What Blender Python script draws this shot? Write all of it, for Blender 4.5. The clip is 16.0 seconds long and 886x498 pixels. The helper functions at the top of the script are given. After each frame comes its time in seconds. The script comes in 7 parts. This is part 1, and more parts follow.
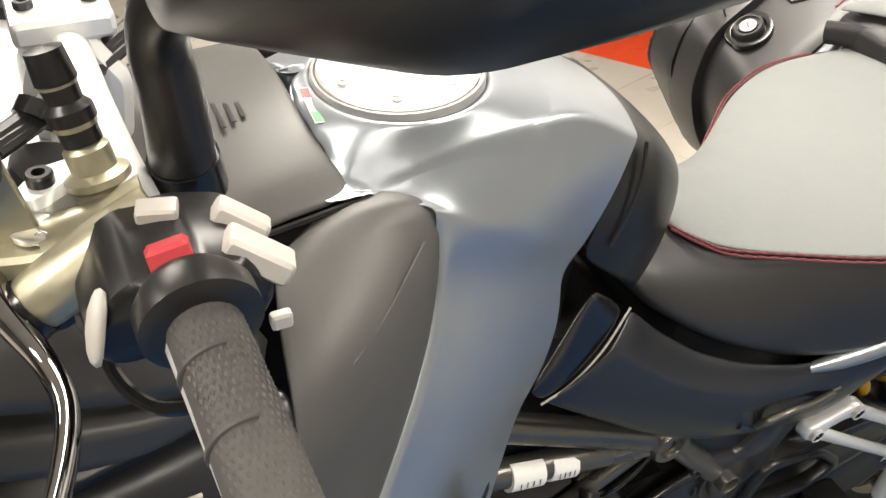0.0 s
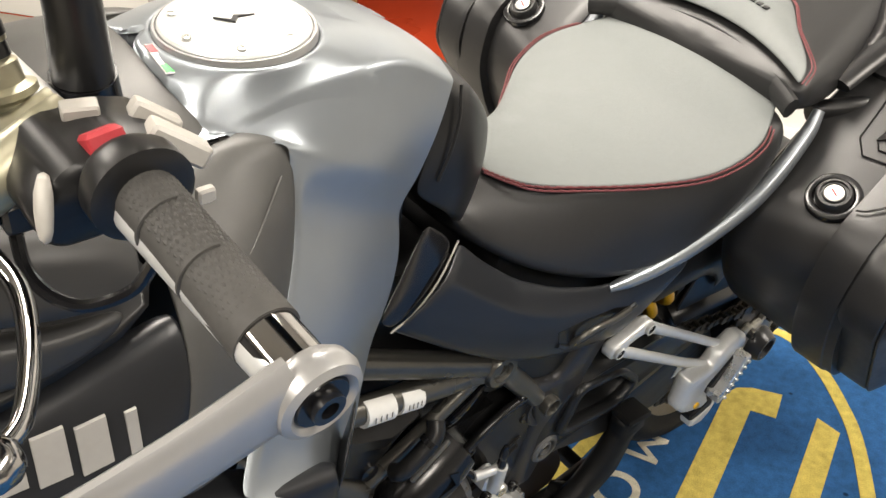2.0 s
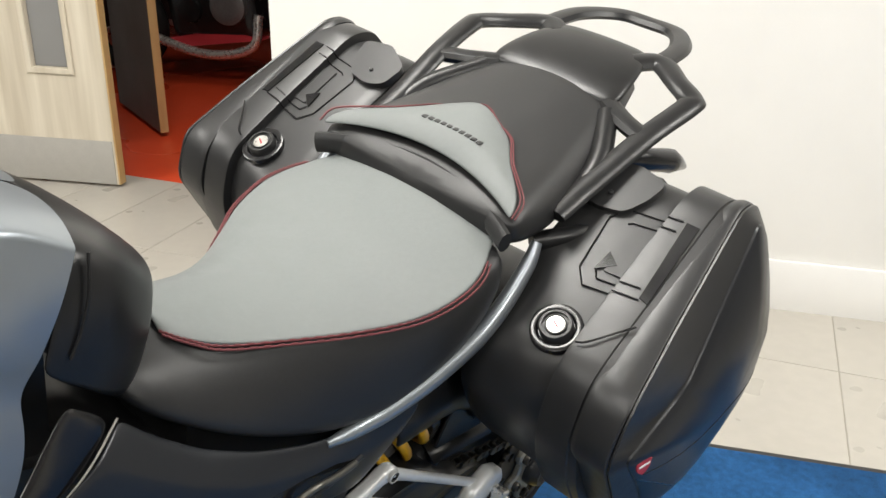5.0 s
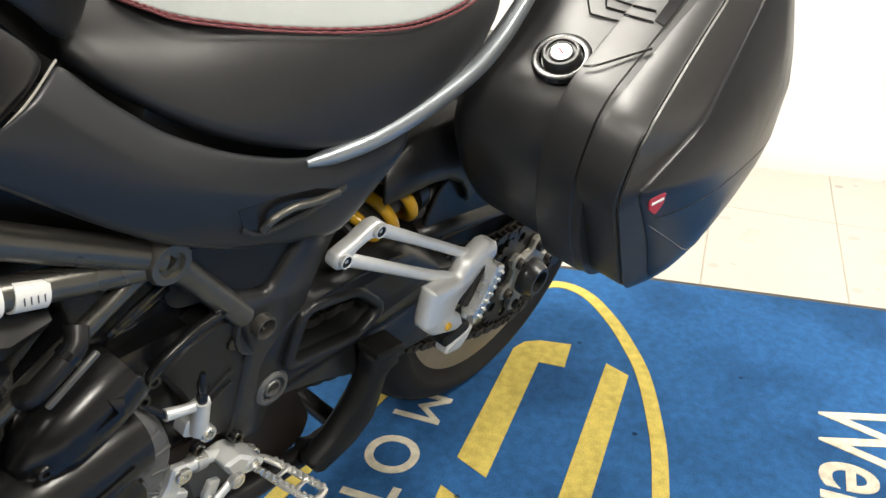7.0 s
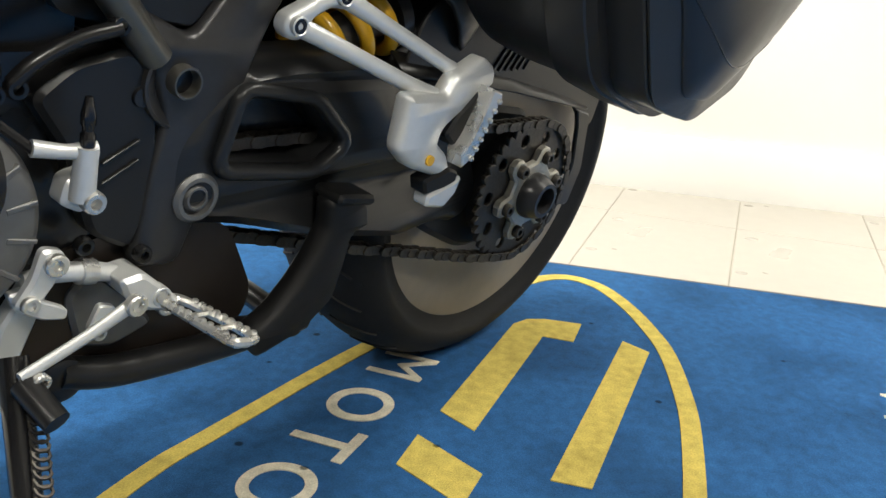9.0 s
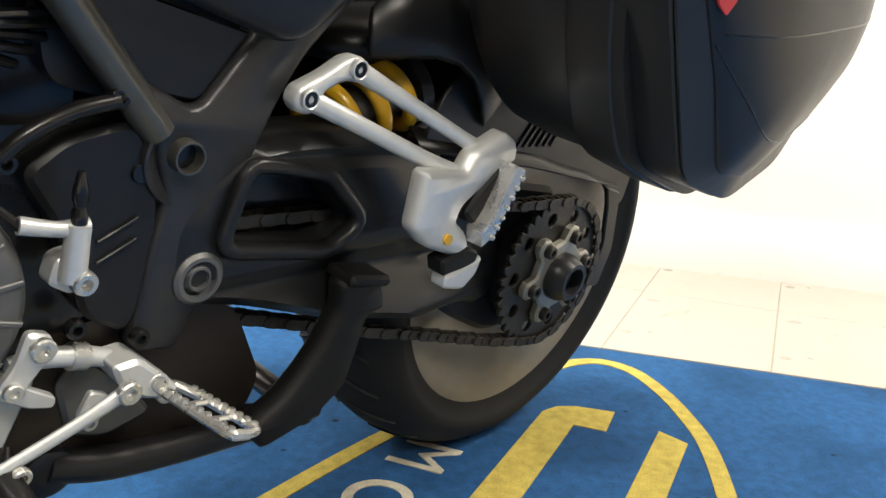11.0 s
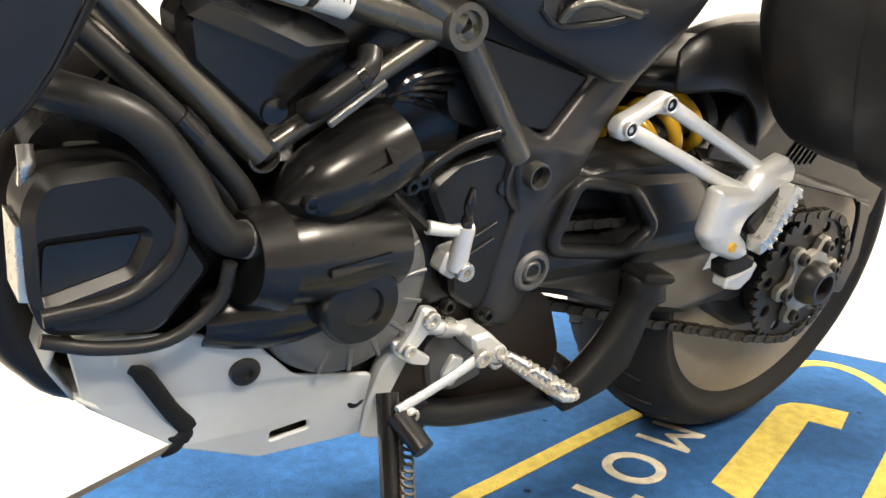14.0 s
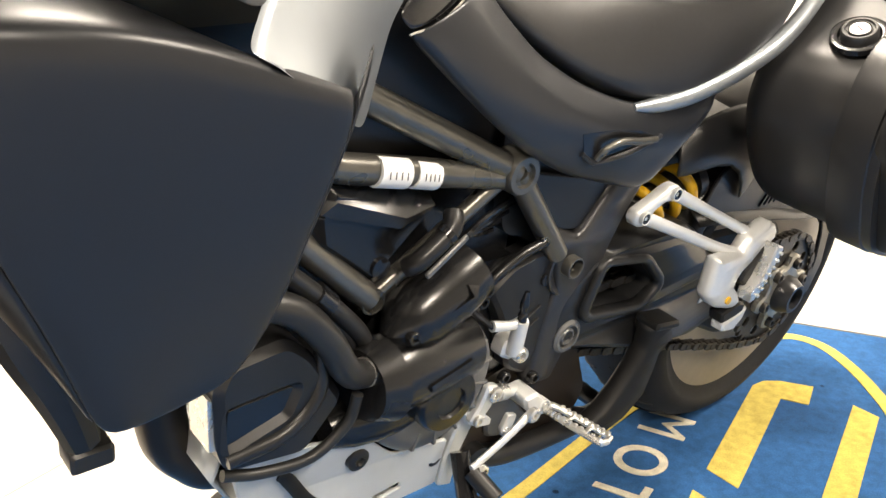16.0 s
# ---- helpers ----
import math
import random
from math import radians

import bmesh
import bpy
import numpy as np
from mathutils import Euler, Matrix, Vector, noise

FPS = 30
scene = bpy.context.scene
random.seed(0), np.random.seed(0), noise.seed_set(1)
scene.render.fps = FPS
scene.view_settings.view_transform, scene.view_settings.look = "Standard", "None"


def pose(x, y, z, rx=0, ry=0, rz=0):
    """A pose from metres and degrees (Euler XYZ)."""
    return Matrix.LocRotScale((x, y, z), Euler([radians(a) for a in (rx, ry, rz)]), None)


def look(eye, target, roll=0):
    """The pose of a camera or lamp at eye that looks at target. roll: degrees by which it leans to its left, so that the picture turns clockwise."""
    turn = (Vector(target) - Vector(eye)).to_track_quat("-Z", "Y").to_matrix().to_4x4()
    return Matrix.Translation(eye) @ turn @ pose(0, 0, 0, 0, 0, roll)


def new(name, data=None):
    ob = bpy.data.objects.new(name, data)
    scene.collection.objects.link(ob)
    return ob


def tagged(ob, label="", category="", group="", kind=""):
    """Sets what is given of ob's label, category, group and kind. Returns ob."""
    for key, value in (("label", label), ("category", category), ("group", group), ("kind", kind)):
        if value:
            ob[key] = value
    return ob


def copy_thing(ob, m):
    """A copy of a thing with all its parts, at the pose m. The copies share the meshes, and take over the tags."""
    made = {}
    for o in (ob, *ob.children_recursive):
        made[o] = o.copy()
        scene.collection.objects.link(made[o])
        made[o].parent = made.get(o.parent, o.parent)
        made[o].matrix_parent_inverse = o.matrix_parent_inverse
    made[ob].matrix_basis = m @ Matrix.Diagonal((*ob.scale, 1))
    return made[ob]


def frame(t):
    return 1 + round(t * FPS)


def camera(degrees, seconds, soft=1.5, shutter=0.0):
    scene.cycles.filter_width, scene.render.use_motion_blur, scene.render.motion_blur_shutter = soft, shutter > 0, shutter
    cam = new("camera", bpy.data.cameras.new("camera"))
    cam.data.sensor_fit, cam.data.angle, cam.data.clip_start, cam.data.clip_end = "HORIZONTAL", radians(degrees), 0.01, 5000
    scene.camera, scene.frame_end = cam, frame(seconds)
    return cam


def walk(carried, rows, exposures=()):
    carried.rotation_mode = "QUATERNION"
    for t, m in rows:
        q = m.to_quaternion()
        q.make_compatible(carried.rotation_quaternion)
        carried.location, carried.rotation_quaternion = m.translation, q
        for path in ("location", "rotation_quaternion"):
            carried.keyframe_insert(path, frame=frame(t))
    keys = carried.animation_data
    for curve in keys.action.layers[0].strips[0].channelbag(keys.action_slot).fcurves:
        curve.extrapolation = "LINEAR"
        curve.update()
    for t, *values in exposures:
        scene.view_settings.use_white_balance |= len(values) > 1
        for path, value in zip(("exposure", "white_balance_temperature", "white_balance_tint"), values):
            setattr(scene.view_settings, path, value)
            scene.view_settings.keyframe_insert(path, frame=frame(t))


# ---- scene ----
cam = camera(54.0, 16.0)
PATH = [
    (0, (0.1205, -0.0046, 1.2494), (0.3478, 1.5548, 0.299), -2.0),
    (0.5, (0.0543, -0.0506, 1.2429), (0.4563, 1.4876, 0.3174), -1.8),
    (1, (0.0368, -0.0754, 1.2337), (0.54, 1.4269, 0.299), -1.4),
    (1.5, (0.0469, -0.0828, 1.2319), (0.6256, 1.3874, 0.288), -0.8),
    (2, (0.058, -0.0773, 1.2319), (0.7056, 1.3717, 0.2999), 0.2),
    (2.5, (0.0754, -0.0662, 1.2457), (0.8105, 1.3754, 0.3708), 1.8),
    (3, (0.0837, -0.069, 1.2696), (0.92, 1.3616, 0.4692), 3.0),
    (3.2, (0.103, -0.0736, 1.2788), (0.9623, 1.3607, 0.5097), 2.8),
    (5.3, (0.241, -0.0984, 1.2319), (1.2107, 1.2862, 0.506), 0.7),
    (5.5, (0.2383, -0.0966, 1.2144), (1.2162, 1.2714, 0.4683), 0.5),
    (6, (0.2355, -0.0929, 1.1546), (1.2107, 1.2567, 0.3735), 0.6),
    (6.5, (0.2401, -0.0984, 1.0884), (1.1758, 1.2503, 0.2558), -0.7),
    (7, (0.2328, -0.0929, 1.001), (1.1886, 1.2273, 0.1472), 2.1),
    (7.5, (0.1886, -0.0994, 0.8878), (1.2135, 1.1914, 0.0708), 3.9),
    (8, (0.1996, -0.0975, 0.771), (1.23, 1.219, 0.0028), 3.0),
    (8.5, (0.2567, -0.0911, 0.6514), (1.2705, 1.2852, -0.0294), 3.9),
    (9, (0.3128, -0.0635, 0.5805), (1.3119, 1.3763, 0.0212), 3.8),
    (9.2, (0.3294, -0.0607, 0.5686), (1.3165, 1.4058, 0.0552), 3.6),
    (11.3, (0.356, -0.0276, 0.5704), (1.299, 1.5024, 0.1766), 3.2),
    (11.5, (0.3386, -0.0359, 0.5676), (1.2604, 1.5079, 0.1766), 2.7),
    (12, (0.2889, -0.0607, 0.5741), (1.1537, 1.5143, 0.1748), 3.1),
    (12.5, (0.2484, -0.0874, 0.5897), (1.058, 1.5189, 0.2006), 3.3),
    (13, (0.218, -0.1003, 0.6063), (0.9743, 1.5309, 0.2171), 3.5),
    (13.5, (0.1941, -0.1086, 0.6008), (0.8777, 1.5493, 0.1877), 3.4),
    (14, (0.1573, -0.1214, 0.6136), (0.7746, 1.5548, 0.1702), 3.1),
    (14.5, (0.1113, -0.1426, 0.6449), (0.6992, 1.5364, 0.1739), 3.0),
    (15, (0.0423, -0.1693, 0.7056), (0.6201, 1.5024, 0.1978), 2.5),
    (15.5, (0.0248, -0.1794, 0.7608), (0.6265, 1.4554, 0.1693), 1.0),
    (16, (-0.0037, -0.1794, 0.8473), (0.7001, 1.4094, 0.242), 0.5),
]
EXPOSURE = [(0, 0.12, 7050, 11), (1, -0.04, 7050, 11), (2, -0.01, 7050, 11), (3, 0.10, 7000, 11), (5.3, -0.36, 6500, 8), (5.5, -0.25, 6500, 8), (6, -0.05, 6550, 8), (7, 0.25, 6800, 8), (8.5, 0.15, 6800, 6), (9.2, 0.08, 6750, 6), (11.3, 0.28, 7100, 9), (13, 0.86, 7450, 11), (16, 0.98, 7600, 12)]
walk(cam, [(t, look(eye, target, roll)) for t, eye, target, roll in PATH], EXPOSURE)
LAMP_W = 75

# ---------------------------------------------------------------- light and exposure
world = bpy.data.worlds.new("world")
scene.world = world
world.use_nodes = True
world.node_tree.nodes["Background"].inputs[0].default_value = (1.0, 0.97, 0.93, 1)
world.node_tree.nodes["Background"].inputs[1].default_value = 0.25

UA = radians(42.5)
ROOM = Matrix.Rotation(UA, 4, "Z")      # room axes: x towards the white wall, y along it
BIKE = Matrix.Translation((0.507, 0.892, 0.0)) @ Matrix.Rotation(radians(16.5), 4, "Z") @ Matrix.Rotation(radians(10.5), 4, "X")


# ---------------------------------------------------------------- materials
def mat(name, col, rough=0.5, metal=0.0, var=0.12, scale=30.0, bump=0.0, bscale=300.0, coat=0.0, spec=0.5, wear=0.08):
    m = bpy.data.materials.new(name)
    m.use_nodes = True
    nt = m.node_tree
    b = nt.nodes["Principled BSDF"]
    b.inputs["Roughness"].default_value = rough
    b.inputs["Metallic"].default_value = metal
    b.inputs["Coat Weight"].default_value = coat
    b.inputs["Coat Roughness"].default_value = 0.15
    b.inputs["Specular IOR Level"].default_value = spec
    tc = nt.nodes.new("ShaderNodeTexCoord")
    n1 = nt.nodes.new("ShaderNodeTexNoise")
    n1.inputs["Scale"].default_value = scale
    n1.inputs["Detail"].default_value = 6
    n2 = nt.nodes.new("ShaderNodeTexNoise")
    n2.inputs["Scale"].default_value = scale * 0.13
    n2.inputs["Detail"].default_value = 3
    nt.links.new(tc.outputs["Object"], n1.inputs["Vector"])
    nt.links.new(tc.outputs["Object"], n2.inputs["Vector"])
    mx = nt.nodes.new("ShaderNodeMix")
    mx.data_type = "FLOAT"
    mx.inputs[0].default_value = 0.5
    nt.links.new(n1.outputs["Fac"], mx.inputs[2])
    nt.links.new(n2.outputs["Fac"], mx.inputs[3])
    mr = nt.nodes.new("ShaderNodeMapRange")
    mr.inputs[1].default_value, mr.inputs[2].default_value = 0.3, 0.7
    mr.inputs[3].default_value, mr.inputs[4].default_value = 1 - var, 1 + var
    nt.links.new(mx.outputs[0], mr.inputs[0])
    hs = nt.nodes.new("ShaderNodeHueSaturation")
    hs.inputs["Color"].default_value = (*col, 1)
    nt.links.new(mr.outputs[0], hs.inputs["Value"])
    nt.links.new(hs.outputs[0], b.inputs["Base Color"])
    rr = nt.nodes.new("ShaderNodeMapRange")
    rr.inputs[1].default_value, rr.inputs[2].default_value = 0.3, 0.7
    rr.inputs[3].default_value, rr.inputs[4].default_value = max(0.02, rough - wear), min(1, rough + wear)
    nt.links.new(n2.outputs["Fac"], rr.inputs[0])
    nt.links.new(rr.outputs[0], b.inputs["Roughness"])
    if bump > 0:
        n3 = nt.nodes.new("ShaderNodeTexNoise")
        n3.inputs["Scale"].default_value = bscale
        n3.inputs["Detail"].default_value = 4
        nt.links.new(tc.outputs["Object"], n3.inputs["Vector"])
        bp = nt.nodes.new("ShaderNodeBump")
        bp.inputs["Strength"].default_value = bump
        bp.inputs["Distance"].default_value = 0.002
        nt.links.new(n3.outputs["Fac"], bp.inputs["Height"])
        nt.links.new(bp.outputs[0], b.inputs["Normal"])
    return m


def emit(name, col, strength):
    m = bpy.data.materials.new(name)
    m.use_nodes = True
    b = m.node_tree.nodes["Principled BSDF"]
    b.inputs["Base Color"].default_value = (*col, 1)
    b.inputs["Emission Color"].default_value = (*col, 1)
    b.inputs["Emission Strength"].default_value = strength
    return m


M_PAINT = mat("satin_grey_paint", (0.315, 0.345, 0.372), 0.33, 0.80, 0.03, 45, 0.0, 2500, wear=0.02)
M_NAVY = mat("satin_dark_paint", (0.0155, 0.0165, 0.0190), 0.32, 0.2, 0.03, 900, 0.004, 2500, spec=0.42, wear=0.015)
M_BLACK = mat("black_plastic", (0.010, 0.010, 0.0105), 0.34, 0.0, 0.12, 200, 0.02, 1600, spec=0.40, wear=0.03)
M_CASE = mat("satin_case_plastic", (0.019, 0.019, 0.0195), 0.38, 0.0, 0.06, 500, 0.05, 2600, spec=0.5, wear=0.03)
M_PANEL = mat("grained_grey_plastic", (0.062, 0.061, 0.058), 0.46, 0.0, 0.05, 400, 0.06, 2200, spec=0.5, wear=0.03)
M_INTAKE = mat("dark_grey_plastic", (0.022, 0.022, 0.022), 0.45, 0.0, 0.05, 400, 0.05, 2200, spec=0.5, wear=0.03)
M_MATT = mat("matt_black_steel", (0.006, 0.006, 0.0062), 0.52, 0.0, 0.15, 120, 0.03, 900, spec=0.3, wear=0.05)
M_CARR = mat("scuffed_carrier", (0.40, 0.385, 0.34), 0.42, 0.65, 0.18, 160, 0.04, 900, wear=0.08)
M_BLACKG = mat("gloss_black", (0.008, 0.008, 0.009), 0.20, 0.0, 0.15, 60)
M_ENG = mat("black_engine_paint", (0.008, 0.008, 0.0085), 0.25, 0.0, 0.25, 90, 0.012, 900, spec=0.45, wear=0.04)
M_ENGG = mat("grey_engine_casting", (0.14, 0.14, 0.138), 0.40, 0.5, 0.2, 60, 0.05, 700)
M_FRAME = mat("frame_grey", (0.120, 0.116, 0.104), 0.30, 0.7, 0.12, 80, 0.012, 900, wear=0.04)
M_PLATE = mat("dark_cast_alloy", (0.044, 0.044, 0.046), 0.33, 0.5, 0.10, 120, 0.02, 1200, wear=0.03)
M_SWING = mat("swingarm_black", (0.015, 0.0155, 0.0165), 0.32, 0.25, 0.10, 90, 0.02, 1200, spec=0.45, wear=0.03)
M_SEATB = mat("black_vinyl", (0.019, 0.019, 0.0195), 0.42, 0.0, 0.12, 200, 0.06, 1300, spec=0.42, wear=0.03)
M_SEATG = mat("grey_vinyl", (0.155, 0.168, 0.166), 0.52, 0.0, 0.05, 150, 0.35, 900)
M_STITCH = mat("red_stitch", (0.13, 0.030, 0.034), 0.7, 0, 0.25, 500)
M_ALU = mat("cast_aluminium", (0.66, 0.67, 0.665), 0.36, 0.45, 0.06, 120, 0.02, 1400, wear=0.04)
M_GUARD = mat("satin_silver_guard", (0.40, 0.40, 0.40), 0.33, 0.6, 0.04, 120, 0.01, 1400, wear=0.03)
M_SKID = mat("grey_skid_plate", (0.54, 0.565, 0.565), 0.42, 0.2, 0.05, 60, 0.02, 1200, wear=0.04)
M_STEEL = mat("bright_steel", (0.66, 0.65, 0.62), 0.30, 0.8, 0.08, 400)
M_GOLD = mat("champagne_anodised", (0.36, 0.34, 0.25), 0.36, 0.7, 0.10, 150, 0.02, 900)
M_CHROME = mat("dark_chrome", (0.36, 0.35, 0.34), 0.10, 1.0, 0.08, 100)
M_TYRE = mat("tyre_rubber", (0.010, 0.010, 0.0105), 0.68, 0, 0.2, 60, 0.30, 500, spec=0.3)
M_RUB = mat("grip_rubber", (0.052, 0.050, 0.047), 0.62, 0, 0.2, 300, 0.05, 1200)
M_HOSE = mat("black_hose_rubber", (0.014, 0.014, 0.014), 0.42, 0, 0.2, 120, 0.03, 900, spec=0.4)
M_RIM = mat("warm_grey_rim", (0.52, 0.460, 0.375), 0.38, 0.25, 0.08, 60)
M_SPRING = mat("yellow_spring", (0.72, 0.40, 0.02), 0.32, 0, 0.06, 60, 0, 300, 0.4)
M_RED = mat("red_plastic", (0.42, 0.03, 0.04), 0.45, 0, 0.06, 200)
M_GREY = mat("light_grey_plastic", (0.38, 0.365, 0.335), 0.45, 0, 0.06, 200)
M_WHITE = mat("white_print", (0.75, 0.75, 0.73), 0.5, 0, 0.05, 200)
M_LET = mat("silver_lettering", (0.36, 0.35, 0.33), 0.42, 0.2, 0.05, 200)
M_CHAIN = mat("oily_chain", (0.075, 0.068, 0.060), 0.45, 0.8, 0.35, 200)
M_HEAT = mat("heat_tinted_pipe", (0.042, 0.033, 0.027), 0.42, 0.6, 0.35, 14)
M_WALL = mat("white_wall", (0.80, 0.785, 0.755), 0.75, 0, 0.02, 8, 0.08, 120)
# added south wall out of view; its grey tunes what the tank side reflects
M_SOUTH = mat("unseen_grey_wall", (0.34, 0.338, 0.332), 0.7, 0, 0.05, 8, 0.05, 120)
M_CEIL = mat("off_white_ceiling", (0.62, 0.61, 0.59), 0.8, 0, 0.03, 6, 0.05, 90)
M_COVER = mat("satin_dark_grey_cover", (0.020, 0.022, 0.026), 0.30, 0.3, 0.04, 300, 0.006, 1800, wear=0.02)
M_SKIRT = mat("white_skirting", (0.80, 0.79, 0.77), 0.45, 0, 0.02, 10)
M_TILE = mat("beige_tile", (0.43, 0.405, 0.36), 0.32, 0, 0.06, 22, 0.02, 60)
M_GROUT = mat("tile_grout", (0.36, 0.33, 0.28), 0.85, 0, 0.15, 60)
M_REDF = mat("red_floor", (0.60, 0.065, 0.022), 0.30, 0, 0.06, 6)
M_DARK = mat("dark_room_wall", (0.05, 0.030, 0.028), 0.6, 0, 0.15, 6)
M_GREEN = mat("green_print", (0.06, 0.60, 0.12), 0.5)
M_LAMP = emit("lamp_panel", (1.0, 0.96, 0.90), 6.0)
# for added walls out of view, dark so black parts reflect less
M_WALLG = mat("unseen_dark_wall", (0.11, 0.11, 0.115), 0.7, 0, 0.05, 8, 0.05, 120)
M_BRAKE = mat("brown_fluid", (0.20, 0.085, 0.015), 0.2, 0, 0.1, 40)


def carpet(name, col, dirt):
    m = mat(name, col, 0.95, 0, 0.35, 420, 0.9, 700, spec=0.1)
    nt = m.node_tree
    b = nt.nodes["Principled BSDF"]
    src = b.inputs["Base Color"].links[0].from_socket
    tc = nt.nodes.new("ShaderNodeTexCoord")
    n = nt.nodes.new("ShaderNodeTexNoise")
    n.inputs["Scale"].default_value, n.inputs["Detail"].default_value = 3.2, 6
    nt.links.new(tc.outputs["Object"], n.inputs["Vector"])
    r = nt.nodes.new("ShaderNodeValToRGB")
    r.color_ramp.elements[0].position, r.color_ramp.elements[1].position = 0.36, 0.55
    r.color_ramp.elements[0].color = (dirt, dirt, dirt, 1)
    r.color_ramp.elements[1].color = (1, 1, 1, 1)
    nt.links.new(n.outputs["Fac"], r.inputs[0])
    v = nt.nodes.new("ShaderNodeTexVoronoi")
    v.inputs["Scale"].default_value = 11.0
    nt.links.new(tc.outputs["Object"], v.inputs["Vector"])
    sp = nt.nodes.new("ShaderNodeMapRange")
    sp.inputs[1].default_value, sp.inputs[2].default_value = 0.045, 0.075
    sp.inputs[3].default_value, sp.inputs[4].default_value = 0.25, 1.0
    nt.links.new(v.outputs["Distance"], sp.inputs[0])
    m1 = nt.nodes.new("ShaderNodeMix")
    m1.data_type, m1.blend_type = "RGBA", "MULTIPLY"
    m1.inputs[0].default_value = 1
    nt.links.new(src, m1.inputs[6])
    nt.links.new(r.outputs[0], m1.inputs[7])
    m2 = nt.nodes.new("ShaderNodeMix")
    m2.data_type, m2.blend_type = "RGBA", "MULTIPLY"
    m2.inputs[0].default_value = 1
    nt.links.new(m1.outputs[2], m2.inputs[6])
    nt.links.new(sp.outputs[0], m2.inputs[7])
    nt.links.new(m2.outputs[2], b.inputs["Base Color"])
    return m


M_BLUE = carpet("blue_carpet", (0.024, 0.100, 0.255), 0.66)
M_YEL = carpet("yellow_carpet", (0.54, 0.43, 0.11), 0.82)
M_CREAM = carpet("cream_carpet", (0.62, 0.58, 0.47), 0.85)


def wood(name, a, c, sc):
    m = mat(name, a, 0.5, 0, 0.05, 20)
    nt = m.node_tree
    b = nt.nodes["Principled BSDF"]
    tc = nt.nodes.new("ShaderNodeTexCoord")
    mp = nt.nodes.new("ShaderNodeMapping")
    mp.inputs["Scale"].default_value = (12, 12, 0.8)
    nt.links.new(tc.outputs["Object"], mp.inputs[0])
    n = nt.nodes.new("ShaderNodeTexNoise")
    n.inputs["Scale"].default_value, n.inputs["Detail"].default_value = sc, 7
    nt.links.new(mp.outputs[0], n.inputs["Vector"])
    r = nt.nodes.new("ShaderNodeValToRGB")
    r.color_ramp.elements[0].position, r.color_ramp.elements[1].position = 0.3, 0.7
    r.color_ramp.elements[0].color, r.color_ramp.elements[1].color = (*a, 1), (*c, 1)
    nt.links.new(n.outputs["Fac"], r.inputs[0])
    nt.links.new(r.outputs[0], b.inputs["Base Color"])
    return m


M_DOOR = wood("pale_ash_veneer", (0.50, 0.44, 0.34), (0.68, 0.62, 0.51), 1.6)
M_EDGE = wood("oak_edge", (0.48, 0.30, 0.12), (0.60, 0.42, 0.20), 2.0)
M_DOORD = mat("dark_grey_door", (0.10, 0.095, 0.09), 0.5, 0, 0.1, 20)

glass = bpy.data.materials.new("door_glass")
glass.use_nodes = True
glass.node_tree.nodes["Principled BSDF"].inputs["Base Color"].default_value = (0.25, 0.25, 0.25, 1)
glass.node_tree.nodes["Principled BSDF"].inputs["Roughness"].default_value = 0.08
mirror_glass = bpy.data.materials.new("mirror_glass")
mirror_glass.use_nodes = True
mirror_glass.node_tree.nodes["Principled BSDF"].inputs["Metallic"].default_value = 1.0
mirror_glass.node_tree.nodes["Principled BSDF"].inputs["Base Color"].default_value = (0.8, 0.8, 0.8, 1)
mirror_glass.node_tree.nodes["Principled BSDF"].inputs["Roughness"].default_value = 0.02


from mathutils.bvhtree import BVHTree


# ---------------------------------------------------------------- mesh helpers
def part(name, bm, material, parent=None, label="", angle=38, sub=0, solid=0.0):
    bmesh.ops.recalc_face_normals(bm, faces=bm.faces)
    me = bpy.data.meshes.new(name)
    bm.to_mesh(me)
    bm.free()
    me.materials.append(material)
    for p in me.polygons:
        p.use_smooth = True
    if not sub:
        me.set_sharp_from_angle(angle=radians(angle))
    ob = new(name, me)
    if parent is not None:
        ob.parent = parent
    if solid:
        s = ob.modifiers.new("solid", "SOLIDIFY")
        s.thickness, s.offset = solid, 0
    if sub:
        s = ob.modifiers.new("subsurf", "SUBSURF")
        s.levels = s.render_levels = sub
    return tagged(ob, label) if label else ob


def thing(name, m, label, category, group="", kind=""):
    ob = new(name)
    ob.empty_display_size = 0.1
    ob.matrix_world = m
    return tagged(ob, label, category, group, kind)


def loft(rings, closed=True, caps=True, bm=None):
    bm = bm or bmesh.new()
    vs = [[bm.verts.new(p) for p in r] for r in rings]
    n = len(vs[0])
    for a, b in zip(vs, vs[1:]):
        for i in range(n if closed else n - 1):
            j = (i + 1) % n
            bm.faces.new((a[i], a[j], b[j], b[i]))
    if caps and closed:
        bm.faces.new(vs[0][::-1])
        bm.faces.new(vs[-1])
    return bm


def grid(rows, crease_rows=(), crease_cols=()):
    """An open patch of rows; the named rows and columns stay crisp under subdivision."""
    bm = bmesh.new()
    vs = [[bm.verts.new(p) for p in r] for r in rows]
    for a, b in zip(vs, vs[1:]):
        for i in range(len(a) - 1):
            bm.faces.new((a[i], a[i + 1], b[i + 1], b[i]))
    lay = bm.edges.layers.float.new("crease_edge")
    for i, k in crease_rows:
        for p, q in zip(vs[i], vs[i][1:]):
            bm.edges.get((p, q))[lay] = k
    for j, k in crease_cols:
        for p, q in zip(vs, vs[1:]):
            bm.edges.get((p[j], q[j]))[lay] = k
    return bm


def along(pts, f):
    """The point at the fraction f of a run of points, by index."""
    g = max(0.0, min(1.0, f)) * (len(pts) - 1)
    i = min(int(g), len(pts) - 2)
    return Vector(pts[i]).lerp(Vector(pts[i + 1]), g - i)


